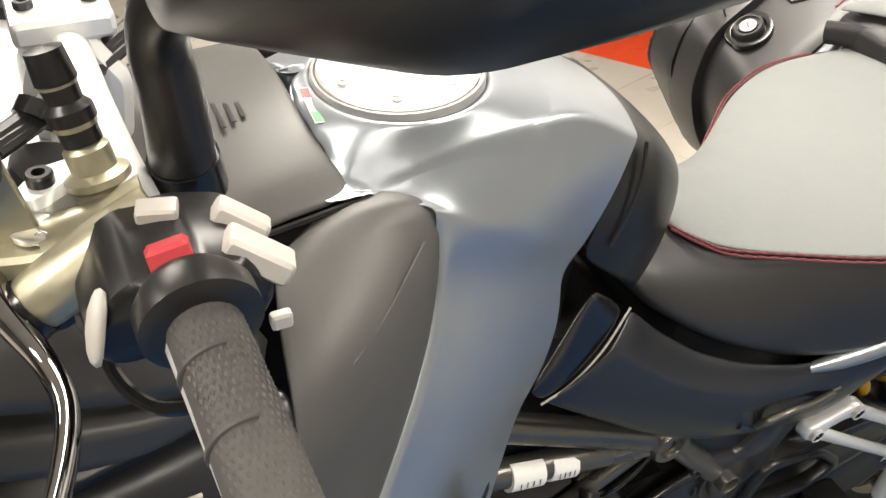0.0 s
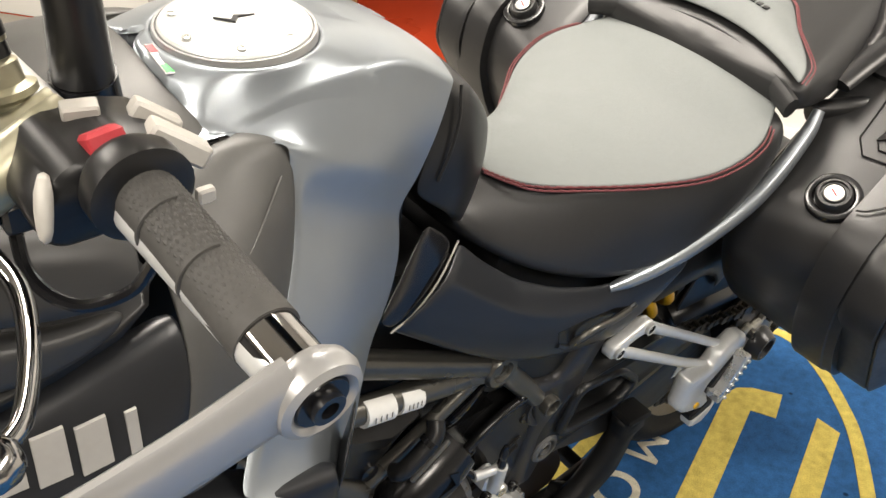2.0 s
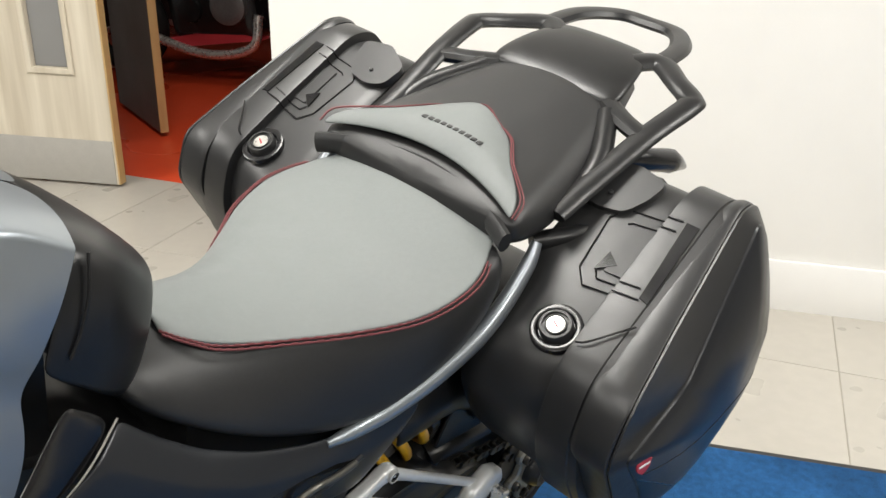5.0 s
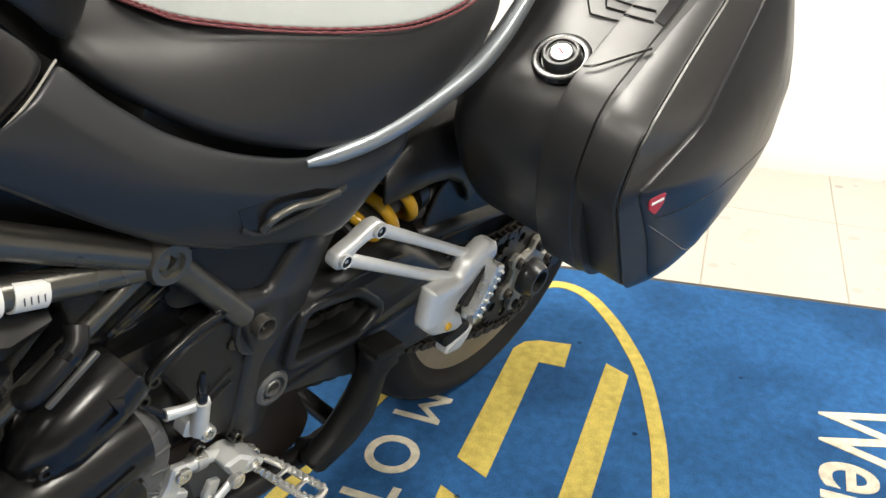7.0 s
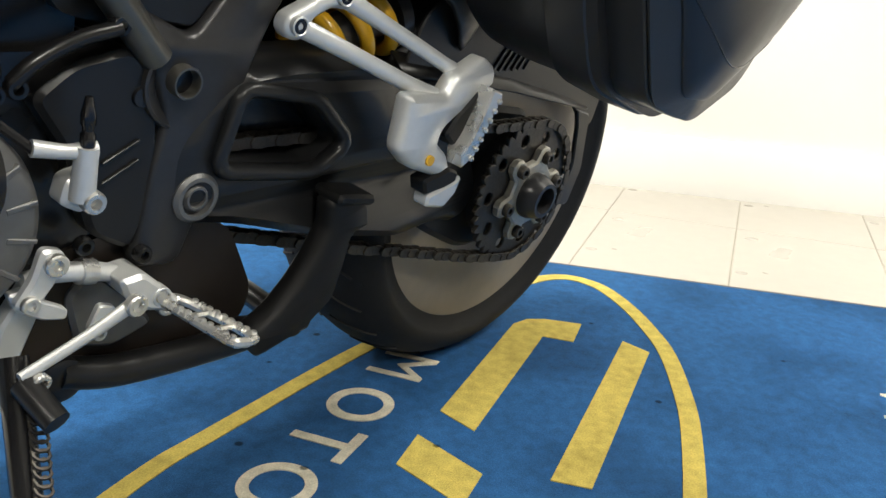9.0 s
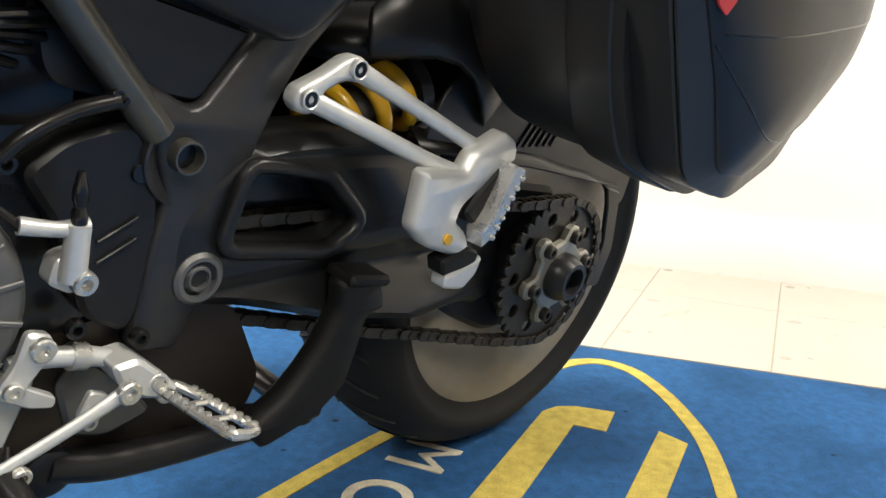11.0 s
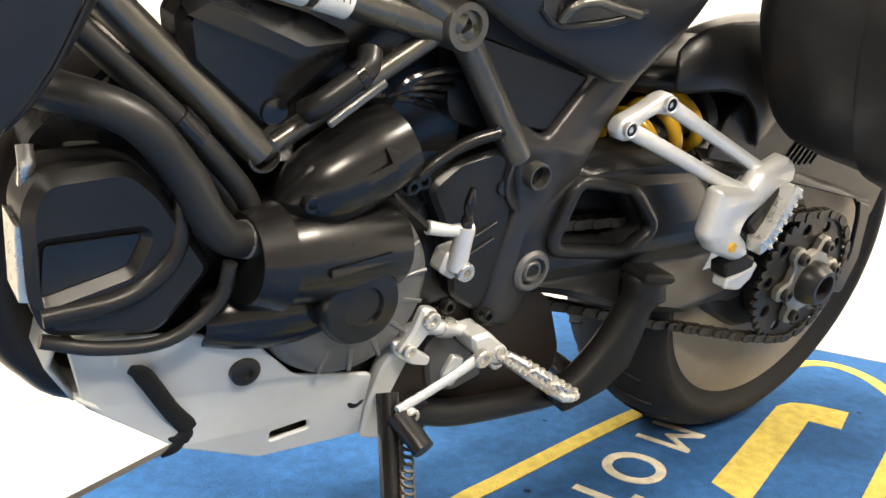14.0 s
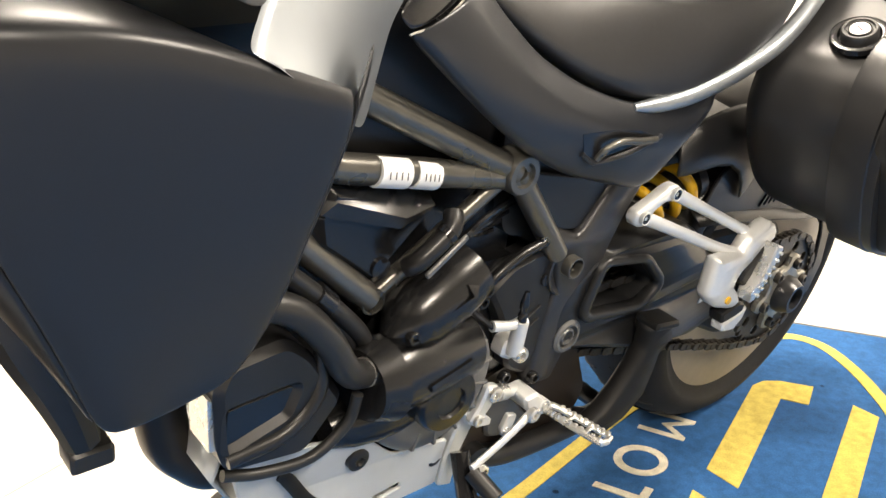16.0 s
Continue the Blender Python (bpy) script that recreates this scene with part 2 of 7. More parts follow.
def smooth_line(pts, steps=6):
    pts = [Vector(p) for p in pts]
    if len(pts) < 3:
        return pts
    out = []
    ext = [2 * pts[0] - pts[1]] + pts + [2 * pts[-1] - pts[-2]]
    for i in range(1, len(ext) - 2):
        a, b, c, d = ext[i - 1:i + 3]
        for k in range(steps):
            t = k / steps
            out.append(0.5 * ((2 * b) + (c - a) * t + (2 * a - 5 * b + 4 * c - d) * t * t + (3 * b - a - 3 * c + d) * t ** 3))
    return out + [pts[-1]]


def tube(pts, r, seg=12, steps=6, bm=None, flat=1.0, up=None, straight=False):
    line = [Vector(p) for p in pts] if straight else smooth_line(pts, steps)
    n = len(line)
    rr = r if isinstance(r, (list, tuple)) else [r] * 2
    rings, ref = [], None
    for i, p in enumerate(line):
        d = (line[min(i + 1, n - 1)] - line[max(i - 1, 0)]).normalized()
        if ref is None:
            ref = Vector(up) if up else (Vector((0, 0, 1)) if abs(d.z) < 0.9 else Vector((1, 0, 0)))
        s = d.cross(ref).normalized()
        ref = s.cross(d).normalized()
        f = i / max(n - 1, 1) * (len(rr) - 1)
        k = min(int(f), len(rr) - 2)
        q = rr[k] + (rr[k + 1] - rr[k]) * (f - k)
        rings.append([p + (s * math.cos(a) * flat + ref * math.sin(a)) * q for a in (2 * math.pi * j / seg for j in range(seg))])
    return loft(rings, bm=bm)


def lathe(profile, origin, axis=(0, -1, 0), seg=32, bm=None):
    """profile: (radius, height along the axis)."""
    bm = bm or bmesh.new()
    q = Vector(axis).normalized().to_track_quat("Z", "Y").to_matrix()
    o = Vector(origin)
    rings = [[o + q @ Vector((r * math.cos(a), r * math.sin(a), h)) for a in (2 * math.pi * j / seg for j in range(seg))] for r, h in profile]
    return loft(rings, bm=bm, caps=True)


def rounded(pts, r, n=4):
    out = []
    pts = [Vector((p[0], p[1])) for p in pts]
    for i, p in enumerate(pts):
        a, b = pts[i - 1] - p, pts[(i + 1) % len(pts)] - p
        q = min(r, a.length * 0.45, b.length * 0.45)
        s, e = p + a.normalized() * q, p + b.normalized() * q
        for k in range(n + 1):
            t = k / n
            out.append((1 - t) ** 2 * s + 2 * t * (1 - t) * p + t * t * e)
    return [(v.x, v.y) for v in out]


def area2(p):
    return sum(p[i - 1][0] * p[i][1] - p[i][0] * p[i - 1][1] for i in range(len(p)))


def inset(p, d):
    """Moves a loop to its left-hand side by d."""
    out, n = [], len(p)
    for i in range(n):
        a, b, c = Vector(p[i - 1]), Vector(p[i]), Vector(p[(i + 1) % n])
        e, f = (b - a).normalized(), (c - b).normalized()
        m = Vector((-e.y, e.x)) + Vector((-f.y, f.x))
        m = m.normalized() if m.length > 1e-6 else Vector((-e.y, e.x))
        k = max(0.45, m.dot(Vector((-e.y, e.x))))
        out.append(tuple(b + m * d / k))
    return out


def plate(outer, y0, y1, holes=(), b=0.002, warp=None, place=None, bm=None):
    """A slab: an outline in x and z, from y0 to y1, with chamfered edges."""
    from mathutils.geometry import tessellate_polygon
    bm = bm or bmesh.new()
    loops = [list(outer) if area2(outer) > 0 else list(outer)[::-1]]
    loops += [list(h) if area2(h) < 0 else list(h)[::-1] for h in holes]
    ins = [inset(p, b) for p in loops]

    def put(x, y, z):
        v = Vector((x, y, z))
        if warp:
            v = Vector(warp(v))
        if place:
            v = place @ v
        return bm.verts.new(v)

    layers = []
    for src, y in ((ins, y0), (loops, y0 + b), (loops, y1 - b), (ins, y1)):
        layers.append([[put(x, y, z) for x, z in p] for p in src])
    for la, lb in zip(layers, layers[1:]):
        for a, c in zip(la, lb):
            for i in range(len(a)):
                bm.faces.new((a[i - 1], a[i], c[i], c[i - 1]))
    flat = [[Vector((x, z, 0)) for x, z in p] for p in ins]
    for lay in (layers[0], layers[3]):
        vs = [v for p in lay for v in p]
        for tri in tessellate_polygon(flat):
            if len(set(tri)) == 3:
                try:
                    bm.faces.new([vs[i] for i in tri])
                except ValueError:
                    pass
    return bm


def box(c, s, bevel=0.003, m=None, bm=None):
    """A bevelled box at centre c with sizes s."""
    r = min(bevel, min(s) * 0.45)
    x, z = s[0] / 2, s[2] / 2
    out = rounded([(-x, -z), (x, -z), (x, z), (-x, z)], r, 2)
    return plate(out, -s[1] / 2, s[1] / 2, b=r * 0.7, place=(m or Matrix.Translation(c)), bm=bm)


def flip(pts, s):
    return [(x, y * s, z) for x, y, z in pts]


def bolt(parent, loc, r=0.007, h=0.005, axis=(0, -1, 0), material=None, name="bolt"):
    prof = [(r, 0), (r, h * 0.8), (r * 0.85, h), (r * 0.5, h), (r * 0.45, h * 0.3), (0.0002, h * 0.3)]
    return part(name, lathe(prof, loc, axis, 14), material or M_STEEL, parent)


def ring(parent, name, loc, r0, r1, h, material, axis=(0, -1, 0), label="", seg=28):
    c = (r1 - r0) * 0.2
    prof = [(r0, -0.01), (r0, h - c), (r0 + c, h), (r1 - c, h), (r1, h - c), (r1, -0.01)]
    return part(name, lathe(prof, loc, axis, seg), material, parent, label)


def writing(name, body, m, size, material, parent, label="", stretch=1.0, depth=0.001):
    cu = bpy.data.curves.new(name, "FONT")
    cu.body, cu.size, cu.extrude, cu.offset = body, size, depth, 0.0 if body == "M" else size * 0.012
    ob = new(name, cu)
    me = bpy.data.meshes.new_from_object(ob.evaluated_get(bpy.context.evaluated_depsgraph_get()))
    bpy.data.objects.remove(ob)
    me.transform(m @ Matrix.Diagonal((stretch, 1, 1, 1)))
    me.materials.clear()
    me.materials.append(material)
    o = new(name, me)
    o.parent = parent
    return tagged(o, label) if label else o


# ---------------------------------------------------------------- the showroom
def room_box(name, u0, u1, w0, w1, z0, z1, material, label, kind="structure", parent=None, bevel=0.004):
    bm = box(((u0 + u1) / 2, (w0 + w1) / 2, (z0 + z1) / 2), (u1 - u0, w1 - w0, z1 - z0), bevel)
    ob = part(name, bm, material, parent)
    if parent is None:
        ob.matrix_world = ROOM
        tagged(ob, label, "", "", kind)
    return ob


H = 2.9
floor = room_box("floor", -5.0, 3.22, -4.5, 4.5, -0.14, -0.0050, M_GROUT, "beige rectangular floor tiles with thin grey grout joints")
room_box("floor_back_room", 3.22, 7.6, 0.4, 4.5, -0.14, -0.006, M_REDF, "glossy orange-red painted floor of the back room", bevel=0.0005)
room_box("wall_east", 2.81, 2.97, -4.5, 1.0, 0.0, H, M_WALL, "plain matt white plaster wall of the showroom")
room_box("wall_return", 2.97, 3.22, 0.86, 1.0, 0.0, H, M_WALL, "short white return wall beside the doorway")
room_box("wall_doorway", 3.22, 3.34, 0.7, 1.05, 0.0, H, M_WALL, "white wall beside the open doorway")
room_box("wall_doorway_north", 3.22, 3.34, 2.80, 4.5, 0.0, H, M_WALL, "white wall on the far side of the doorway")
room_box("lintel", 3.22, 3.34, 1.05, 2.80, 2.1, H, M_WALL, "white wall over the doorway")
# west, south and north walls are invented, out of view, to control fill and reflections
room_box("wall_west", -5.12, -5.0, -4.5, 4.5, 0.0, H, M_WALLG, "added unseen wall, dark to dim the reflections on the bike")
room_box("wall_south", -5.12, 2.97, -4.62, -4.5, 0.0, H, M_SOUTH, "added unseen wall, its grey set for the reflections on the bike")
room_box("wall_north", -5.12, 3.22, 4.5, 4.62, 0.0, H, M_WALLG, "added unseen wall, dark to dim the reflections on the bike")
room_box("ceiling", -5.12, 7.7, -4.62, 4.62, H, H + 0.1, M_CEIL, "plain off-white ceiling")
room_box("skirting", 2.794, 2.81, -4.5, 1.0, -0.008, 0.165, M_SKIRT, "tall white painted skirting board")
room_box("wall_pier", 3.42, 4.50, 2.76, 2.90, 0.0, H, M_WALL, "white wall inside the red-floored back room")
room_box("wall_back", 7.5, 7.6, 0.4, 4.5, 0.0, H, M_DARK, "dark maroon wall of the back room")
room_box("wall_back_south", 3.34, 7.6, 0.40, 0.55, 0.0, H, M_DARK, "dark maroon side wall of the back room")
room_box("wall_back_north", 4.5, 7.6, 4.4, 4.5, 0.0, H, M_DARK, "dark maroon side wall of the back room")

# ceiling lamps
lamp = thing("ceiling_light", ROOM @ Matrix.Translation((0, 0, H)), "square white ceiling light panel, switched on", "ceiling light", "ceiling light panels")
part("frame", plate(rounded([(-0.62, -0.32), (0.62, -0.32), (0.62, 0.32), (-0.62, 0.32)], 0.01), -0.03, -0.002, [[(-0.58, -0.28), (0.58, -0.28), (0.58, 0.28), (-0.58, 0.28)]], 0.002,
     place=Matrix.Rotation(radians(-90), 4, "X")), M_WHITE, lamp)
part("diffuser", box((0, 0, -0.012), (1.16, 0.56, 0.01), 0.002), M_LAMP, lamp)
SPOTS = [(-1.5, -1.9), (-1.7, 0.5), (-1.5, 2.6), (1.3, -2.0), (1.35, 0.6), (0.8, 2.9)]
for i, (u, w) in enumerate(SPOTS):
    if i:
        copy_thing(lamp, ROOM @ Matrix.Translation((u, w, H)))
    else:
        lamp.matrix_world = ROOM @ Matrix.Translation((u, w, H))
    li = bpy.data.lights.new("panel_light", "AREA")
    li.shape, li.size, li.size_y, li.energy, li.color = "RECTANGLE", 1.1, 0.55, LAMP_W, (1.0, 0.97, 0.925)
    lo = new("panel_light", li)
    lo.matrix_world = ROOM @ Matrix.Translation((u, w, H - 0.035))
li = bpy.data.lights.new("back_room_light", "AREA")
li.size, li.energy, li.color = 0.6, 14, (1.0, 0.9, 0.8)
new("back_room_light", li).matrix_world = ROOM @ Matrix.Translation((4.4, 1.7, 2.8))

# door leaves
door = thing("door_1", ROOM @ Matrix.Translation((3.255, 1.925, 0.0)) @ Matrix.Rotation(radians(4), 4, "Z"), "pale ash veneered door leaf with narrow vision panel", "door", kind="structure")
hole = [(0.165, 0.50), (0.325, 0.50), (0.325, 1.75), (0.165, 1.75)]
turn_w = Matrix.Rotation(radians(90), 4, "Z")
part("leaf", plate([(0.008, 0.008), (0.86, 0.008), (0.86, 2.04), (0.008, 2.04)], -0.022, 0.022, [hole], 0.001, place=turn_w), M_DOOR, door)
part("edge_strip", box((0, 0, 0), (0.046, 0.008, 2.03), 0.001, Matrix.Translation((0, 0.003, 1.024))), M_EDGE, door, "oak edge strip")
part("kick_plate", box((-0.0245, 0.435, 0.105), (0.003, 0.84, 0.19), 0.001), M_GREY, door, "light grey kick plate")
bead = [(0.14, 0.475), (0.35, 0.475), (0.35, 1.775), (0.14, 1.775)]
part("glazing_bead", plate(bead, 0.0225, 0.032, [hole], 0.003, place=turn_w), M_DOOR, door)
part("pane", box((0, 0.245, 1.125), (0.006, 0.158, 1.248), 0.001), glass, door, "dark glass pane")
ang = math.atan2(2.71 - 2.153, 4.5 - 3.996)
door2 = thing("door_2", ROOM @ Matrix.Translation((3.996, 2.153, 0.0)) @ Matrix.Rotation(ang, 4, "Z"), "dark grey door leaf standing open over the red floor", "door", kind="structure")
part("leaf", box((0.385, 0, 1.03), (0.75, 0.04, 2.02), 0.002), M_DOORD, door2)
part("edge_strip", box((0.004, 0, 1.03), (0.010, 0.042, 2.02), 0.002), M_EDGE, door2, "oak edge strip")

# dark motorcycle in the back room
bike2 = thing("motorcycle", ROOM @ Matrix.Translation((5.35, 2.45, 0.0)), "dark motorcycle with a red belly panel in the back room", "motorcycle")
for w in (-0.75, 0.75):
    part("wheel", tube([(0.02, w + 0.26 * math.cos(a), 0.31 + 0.26 * math.sin(a)) for a in [k * math.pi / 12 for k in range(25)]], 0.055, 10, 1), M_TYRE, bike2)
part("engine", loft([[(x, w * k, 0.5 + z * k) for w, z in rounded([(-0.3, -0.2), (0.28, -0.22), (0.33, 0.05), (0.2, 0.28), (-0.25, 0.25)], 0.06)] for x, k in ((-0.2, 0.8), (-0.16, 1.0), (0.16, 1.0), (0.2, 0.8))]), M_ENG, bike2)
part("clutch_cover", lathe([(0.12, 0), (0.115, 0.04), (0.08, 0.055), (0.03, 0.05), (0.001, 0.05)], (-0.19, -0.12, 0.5), (-1, 0, 0), 24), M_ENGG, bike2)
part("generator_cover", lathe([(0.08, 0), (0.07, 0.03), (0.03, 0.035), (0.001, 0.035)], (-0.19, 0.14, 0.46), (-1, 0, 0), 20), M_ENG, bike2)
part("belly_panel", loft([[(x, w, z) for w, z in ((-0.32, 0.30), (0.30, 0.22), (0.32, 0.28), (-0.1, 0.36))] for x in (-0.19, -0.05)]), M_RED, bike2)
part("tank", loft([[(x * 0.14, w, 0.95 + z * 0.12) for x, z in ((-1, -1), (-1, 0.4), (-0.4, 1), (0.4, 1), (1, 0.4), (1, -1))] for w in (-0.35, -0.2, 0.1, 0.2)]), M_RED, bike2, sub=1)
part("seat", box((0, 0.45, 0.85), (0.24, 0.6, 0.1), 0.04), M_SEATB, bike2)
part("exhaust_pipe", tube([(-0.17, -0.3, 0.45), (-0.2, -0.25, 0.25), (-0.2, 0.1, 0.2), (-0.2, 0.6, 0.35)], 0.03), M_STEEL, bike2)

# the mat
mat_ob = thing("floor_mat", ROOM, "blue carpet mat with yellow emblem and cream lettering under the motorcycle", "mat")
part("carpet", box((0.585, -0.60, -0.003), (2.75, 2.55, 0.012), 0.003), M_BLUE, mat_ob)
part("border", box((0.585, -0.60, -0.0055), (2.79, 2.59, 0.009), 0.003), M_BLACK, mat_ob, "black rubber border")
ZM = 0.0035


def inlay(name, pts, material):
    bm = bmesh.new()
    lo = [bm.verts.new((u, w, ZM - 0.004)) for u, w in pts]
    hi = [bm.verts.new((u, w, ZM + 0.001)) for u, w in pts]
    for i in range(len(pts)):
        bm.faces.new((lo[i - 1], lo[i], hi[i], hi[i - 1]))
    bm.faces.new(hi)
    part(name, bm, material, mat_ob)


LINE = [(1.81, -0.062), (1.858, -0.101), (1.876, -0.15), (1.843, -0.209), (1.755, -0.265), (1.654, -0.308), (1.558, -0.338), (1.42, -0.36), (1.292, -0.37), (1.046, -0.367), (0.75, -0.339), (0.45, -0.274), (0.3, -0.15), (0.26, 0.0), (0.32, 0.15), (0.5, 0.25), (0.7, 0.28), (0.847, 0.271), (0.987, 0.252), (1.063, 0.231), (1.152, 0.206), (1.286, 0.168), (1.41, 0.128), (1.62, 0.05)]
loop = smooth_line([(u, w, 0) for u, w in LINE + LINE[:1]], 4)[:-1]
outer = inset([(p.x, p.y) for p in loop], -0.014 if area2([(p.x, p.y) for p in loop]) > 0 else 0.014)
inner = inset([(p.x, p.y) for p in loop], 0.014 if area2([(p.x, p.y) for p in loop]) > 0 else -0.014)
bm = bmesh.new()
va = [bm.verts.new((u, w, ZM + 0.001)) for u, w in outer]
vb = [bm.verts.new((u, w, ZM + 0.001)) for u, w in inner]
vc = [bm.verts.new((u, w, ZM - 0.004)) for u, w in outer]
vd = [bm.verts.new((u, w, ZM - 0.004)) for u, w in inner]
for i in range(len(va)):
    for p, q in ((va, vb), (vc, va), (vb, vd)):
        bm.faces.new((p[i - 1], p[i], q[i], q[i - 1]))
part("oval_line", bm, M_YEL, mat_ob, "yellow oval line")
inlay("emblem_stroke", [(1.238, -0.032), (1.200, -0.088), (1.553, -0.132), (1.549, -0.184), (1.633, -0.190), (1.631, -0.125), (1.618, -0.095), (1.588, -0.076)], M_YEL)
inlay("emblem_stroke", [(1.584, -0.264), (1.553, -0.309), (1.114, -0.250), (1.116, -0.200)], M_YEL)
inlay("emblem_stroke", [(1.165, -0.020), (1.101, -0.119), (1.028, -0.110), (1.088, -0.014)], M_YEL)
inlay("emblem_stroke", [(0.985, 0.010), (0.945, -0.062), (0.60, -0.02), (0.62, 0.04)], M_YEL)
inlay("emblem_stroke", [(1.046, -0.187), (0.985, -0.255), (0.62, -0.20), (0.62, -0.14)], M_YEL)
back = Matrix.Rotation(radians(180), 4, "Z")
for ch, u, w, tilt in (("M", 1.412, 0.093, -8), ("O", 1.275, 0.113, -8), ("T", 1.152, 0.127, -8), ("O", 1.055, 0.140, -7), ("R", 0.937, 0.158, -6)):
    writing("letter", ch, Matrix.Translation((u, w, ZM)) @ back @ Matrix.Rotation(radians(tilt), 4, "Z"), 0.128, M_CREAM, mat_ob, "cream letter", 0.98)
writing("lettering", "Welcome", Matrix.Translation((1.575, -0.668, ZM)) @ back @ Matrix.Rotation(radians(-8), 4, "Z"), 0.195, M_CREAM, mat_ob, "cream lettering that reads Welcome", 0.86)


# ---------------------------------------------------------------- the motorcycle
# bike axes: x to the rear, y to its right, z up; the swingarm pivot stands at x = 0
bike = thing("touring_motorcycle", BIKE, "grey touring motorcycle with panniers leaning on its side stand", "motorcycle")
AX, AZ = 0.566, 0.314          # rear axle
FX, FZ = -1.01, 0.305         # front axle


def wheel(name, x, z, r, half, rim_r, rear):
    w = new(name)
    w.parent, w.location = bike, (x, 0, z)
    tagged(w, "wheel with a warm grey five-spoke alloy rim")
    prof = []
    for k in range(13):
        a = math.pi * (k / 12)
        prof.append((r - half * 0.62 + half * 0.62 * math.sin(a), -half * math.cos(a)))
    prof = [(rim_r - 0.004, -half * 0.83), (rim_r + 0.02, -half * 0.96)] + prof + [(rim_r + 0.02, half * 0.96), (rim_r - 0.004, half * 0.83)]
    part("tyre", lathe(prof + prof[:1], (0, 0, 0), (0, 1, 0), 72), M_TYRE, w, "worn black tyre", 45)
    bm = bmesh.new()
    for k in range(28):
        for s in (-1, 1):
            a = 2 * math.pi * (k + (0.5 if s > 0 else 0)) / 28
            pts = []
            for q in range(5):
                ph = 0.20 + q * 0.17
                rr = r - half * 0.62 + half * 0.62 * math.cos(ph) + 0.0004
                aa = a + q * 0.035
                pts.append((rr * math.cos(aa), s * half * math.sin(ph), rr * math.sin(aa)))
            tube(pts, 0.0022, 4, 1, bm=bm, straight=True)
    tagged(part("tread_groove", bm, M_TYRE, w), kind="stuff")
    hw = half * 0.84
    rp = [(rim_r, -hw), (rim_r, -hw + 0.006), (rim_r - 0.010, -hw + 0.014), (rim_r - 0.022, -hw + 0.03), (rim_r - 0.027, 0), (rim_r - 0.022, hw - 0.03), (rim_r - 0.010, hw - 0.014), (rim_r, hw - 0.006), (rim_r, hw),
          (rim_r - 0.009, hw), (rim_r - 0.0105, hw - 0.008), (rim_r - 0.020, hw - 0.014), (rim_r - 0.034, hw - 0.035), (rim_r - 0.037, 0), (rim_r - 0.034, -hw + 0.035), (rim_r - 0.0215, -hw + 0.016), (rim_r - 0.0185, -hw + 0.006), (rim_r - 0.0165, -hw + 0.005), (rim_r - 0.0105, -hw + 0.008), (rim_r - 0.009, -hw)]
    part("rim", lathe(rp + rp[:1], (0, 0, 0), (0, 1, 0), 72), M_RIM, w, "warm grey metallic rim")
    off = 0.062 if rear else 0.0
    for k in range(5):
        a = 2 * math.pi * k / 5 + 0.3
        for d in (-0.16, 0.16):
            part("spoke", tube([(0.05 * math.cos(a), off, 0.05 * math.sin(a)), (0.12 * math.cos(a + d * 0.5), off, 0.12 * math.sin(a + d * 0.5)),
                                ((rim_r - 0.03) * math.cos(a + d), off * 0.5, (rim_r - 0.03) * math.sin(a + d))], [0.017, 0.012, 0.015], 10), M_RIM, w)
    part("hub", lathe([(0.001, -0.06), (0.045, -0.06), (0.06, -0.02), (0.06, 0.03), (0.045, 0.07), (0.001, 0.07)], (0, 0, 0), (0, 1, 0), 28), M_PLATE, w)
    if rear:
        part("brake_disc", lathe([(0.06, 0.02), (0.122, 0.02), (0.122, 0.026), (0.06, 0.026), (0.06, 0.02)], (0, 0.03, 0), (0, 1, 0), 40), M_STEEL, w)
    else:
        for s in (-1, 1):
            part("brake_disc", lathe([(0.10, 0), (0.16, 0), (0.16, 0.005), (0.10, 0.005), (0.10, 0)], (0, s * 0.075, 0), (0, 1, 0), 40), M_STEEL, w)
    return w


wheel("rear_wheel", AX, AZ, 0.311, 0.094, 0.226, True)
wheel("front_wheel", FX, FZ, 0.300, 0.060, 0.229, False)

# --- sprocket, chain
YS = -0.122
sp = []
for k in range(40):
    a = 2 * math.pi * k / 40
    d = math.pi / 40
    sp += [(AX + 0.099 * math.cos(a - d * 0.95), AZ + 0.099 * math.sin(a - d * 0.95)), (AX + 0.108 * math.cos(a - d * 0.3), AZ + 0.108 * math.sin(a - d * 0.3)),
           (AX + 0.108 * math.cos(a + d * 0.3), AZ + 0.108 * math.sin(a + d * 0.3))]
holes = [[(AX + 0.082 * math.cos(b) + 0.010 * math.cos(q), AZ + 0.082 * math.sin(b) + 0.010 * math.sin(q)) for q in [j * math.pi / 4 for j in range(8)]] for b in [k * math.pi / 5 for k in range(10)]]
sprocket = part("rear_sprocket", plate(sp, YS - 0.003, YS + 0.004, holes, 0.001), M_CHAIN, bike, "dark toothed rear sprocket")
car = []
for k in range(6):
    a = 2 * math.pi * k / 6 + 0.25
    for da, rr in ((-0.30, 0.050), (-0.20, 0.066), (-0.08, 0.072), (0.08, 0.072), (0.20, 0.066), (0.30, 0.050)):
        car.append((AX + rr * math.cos(a + da), AZ + rr * math.sin(a + da)))
part("carrier", plate(car, YS - 0.017, YS - 0.003, (), 0.003), M_CARR, sprocket, "scuffed alloy sprocket carrier")
for k in range(6):
    a = 2 * math.pi * k / 6 + 0.25
    bolt(sprocket, (AX + 0.057 * math.cos(a), YS - 0.017, AZ + 0.057 * math.sin(a)), 0.0095, 0.009, material=M_CHAIN, name="nut")
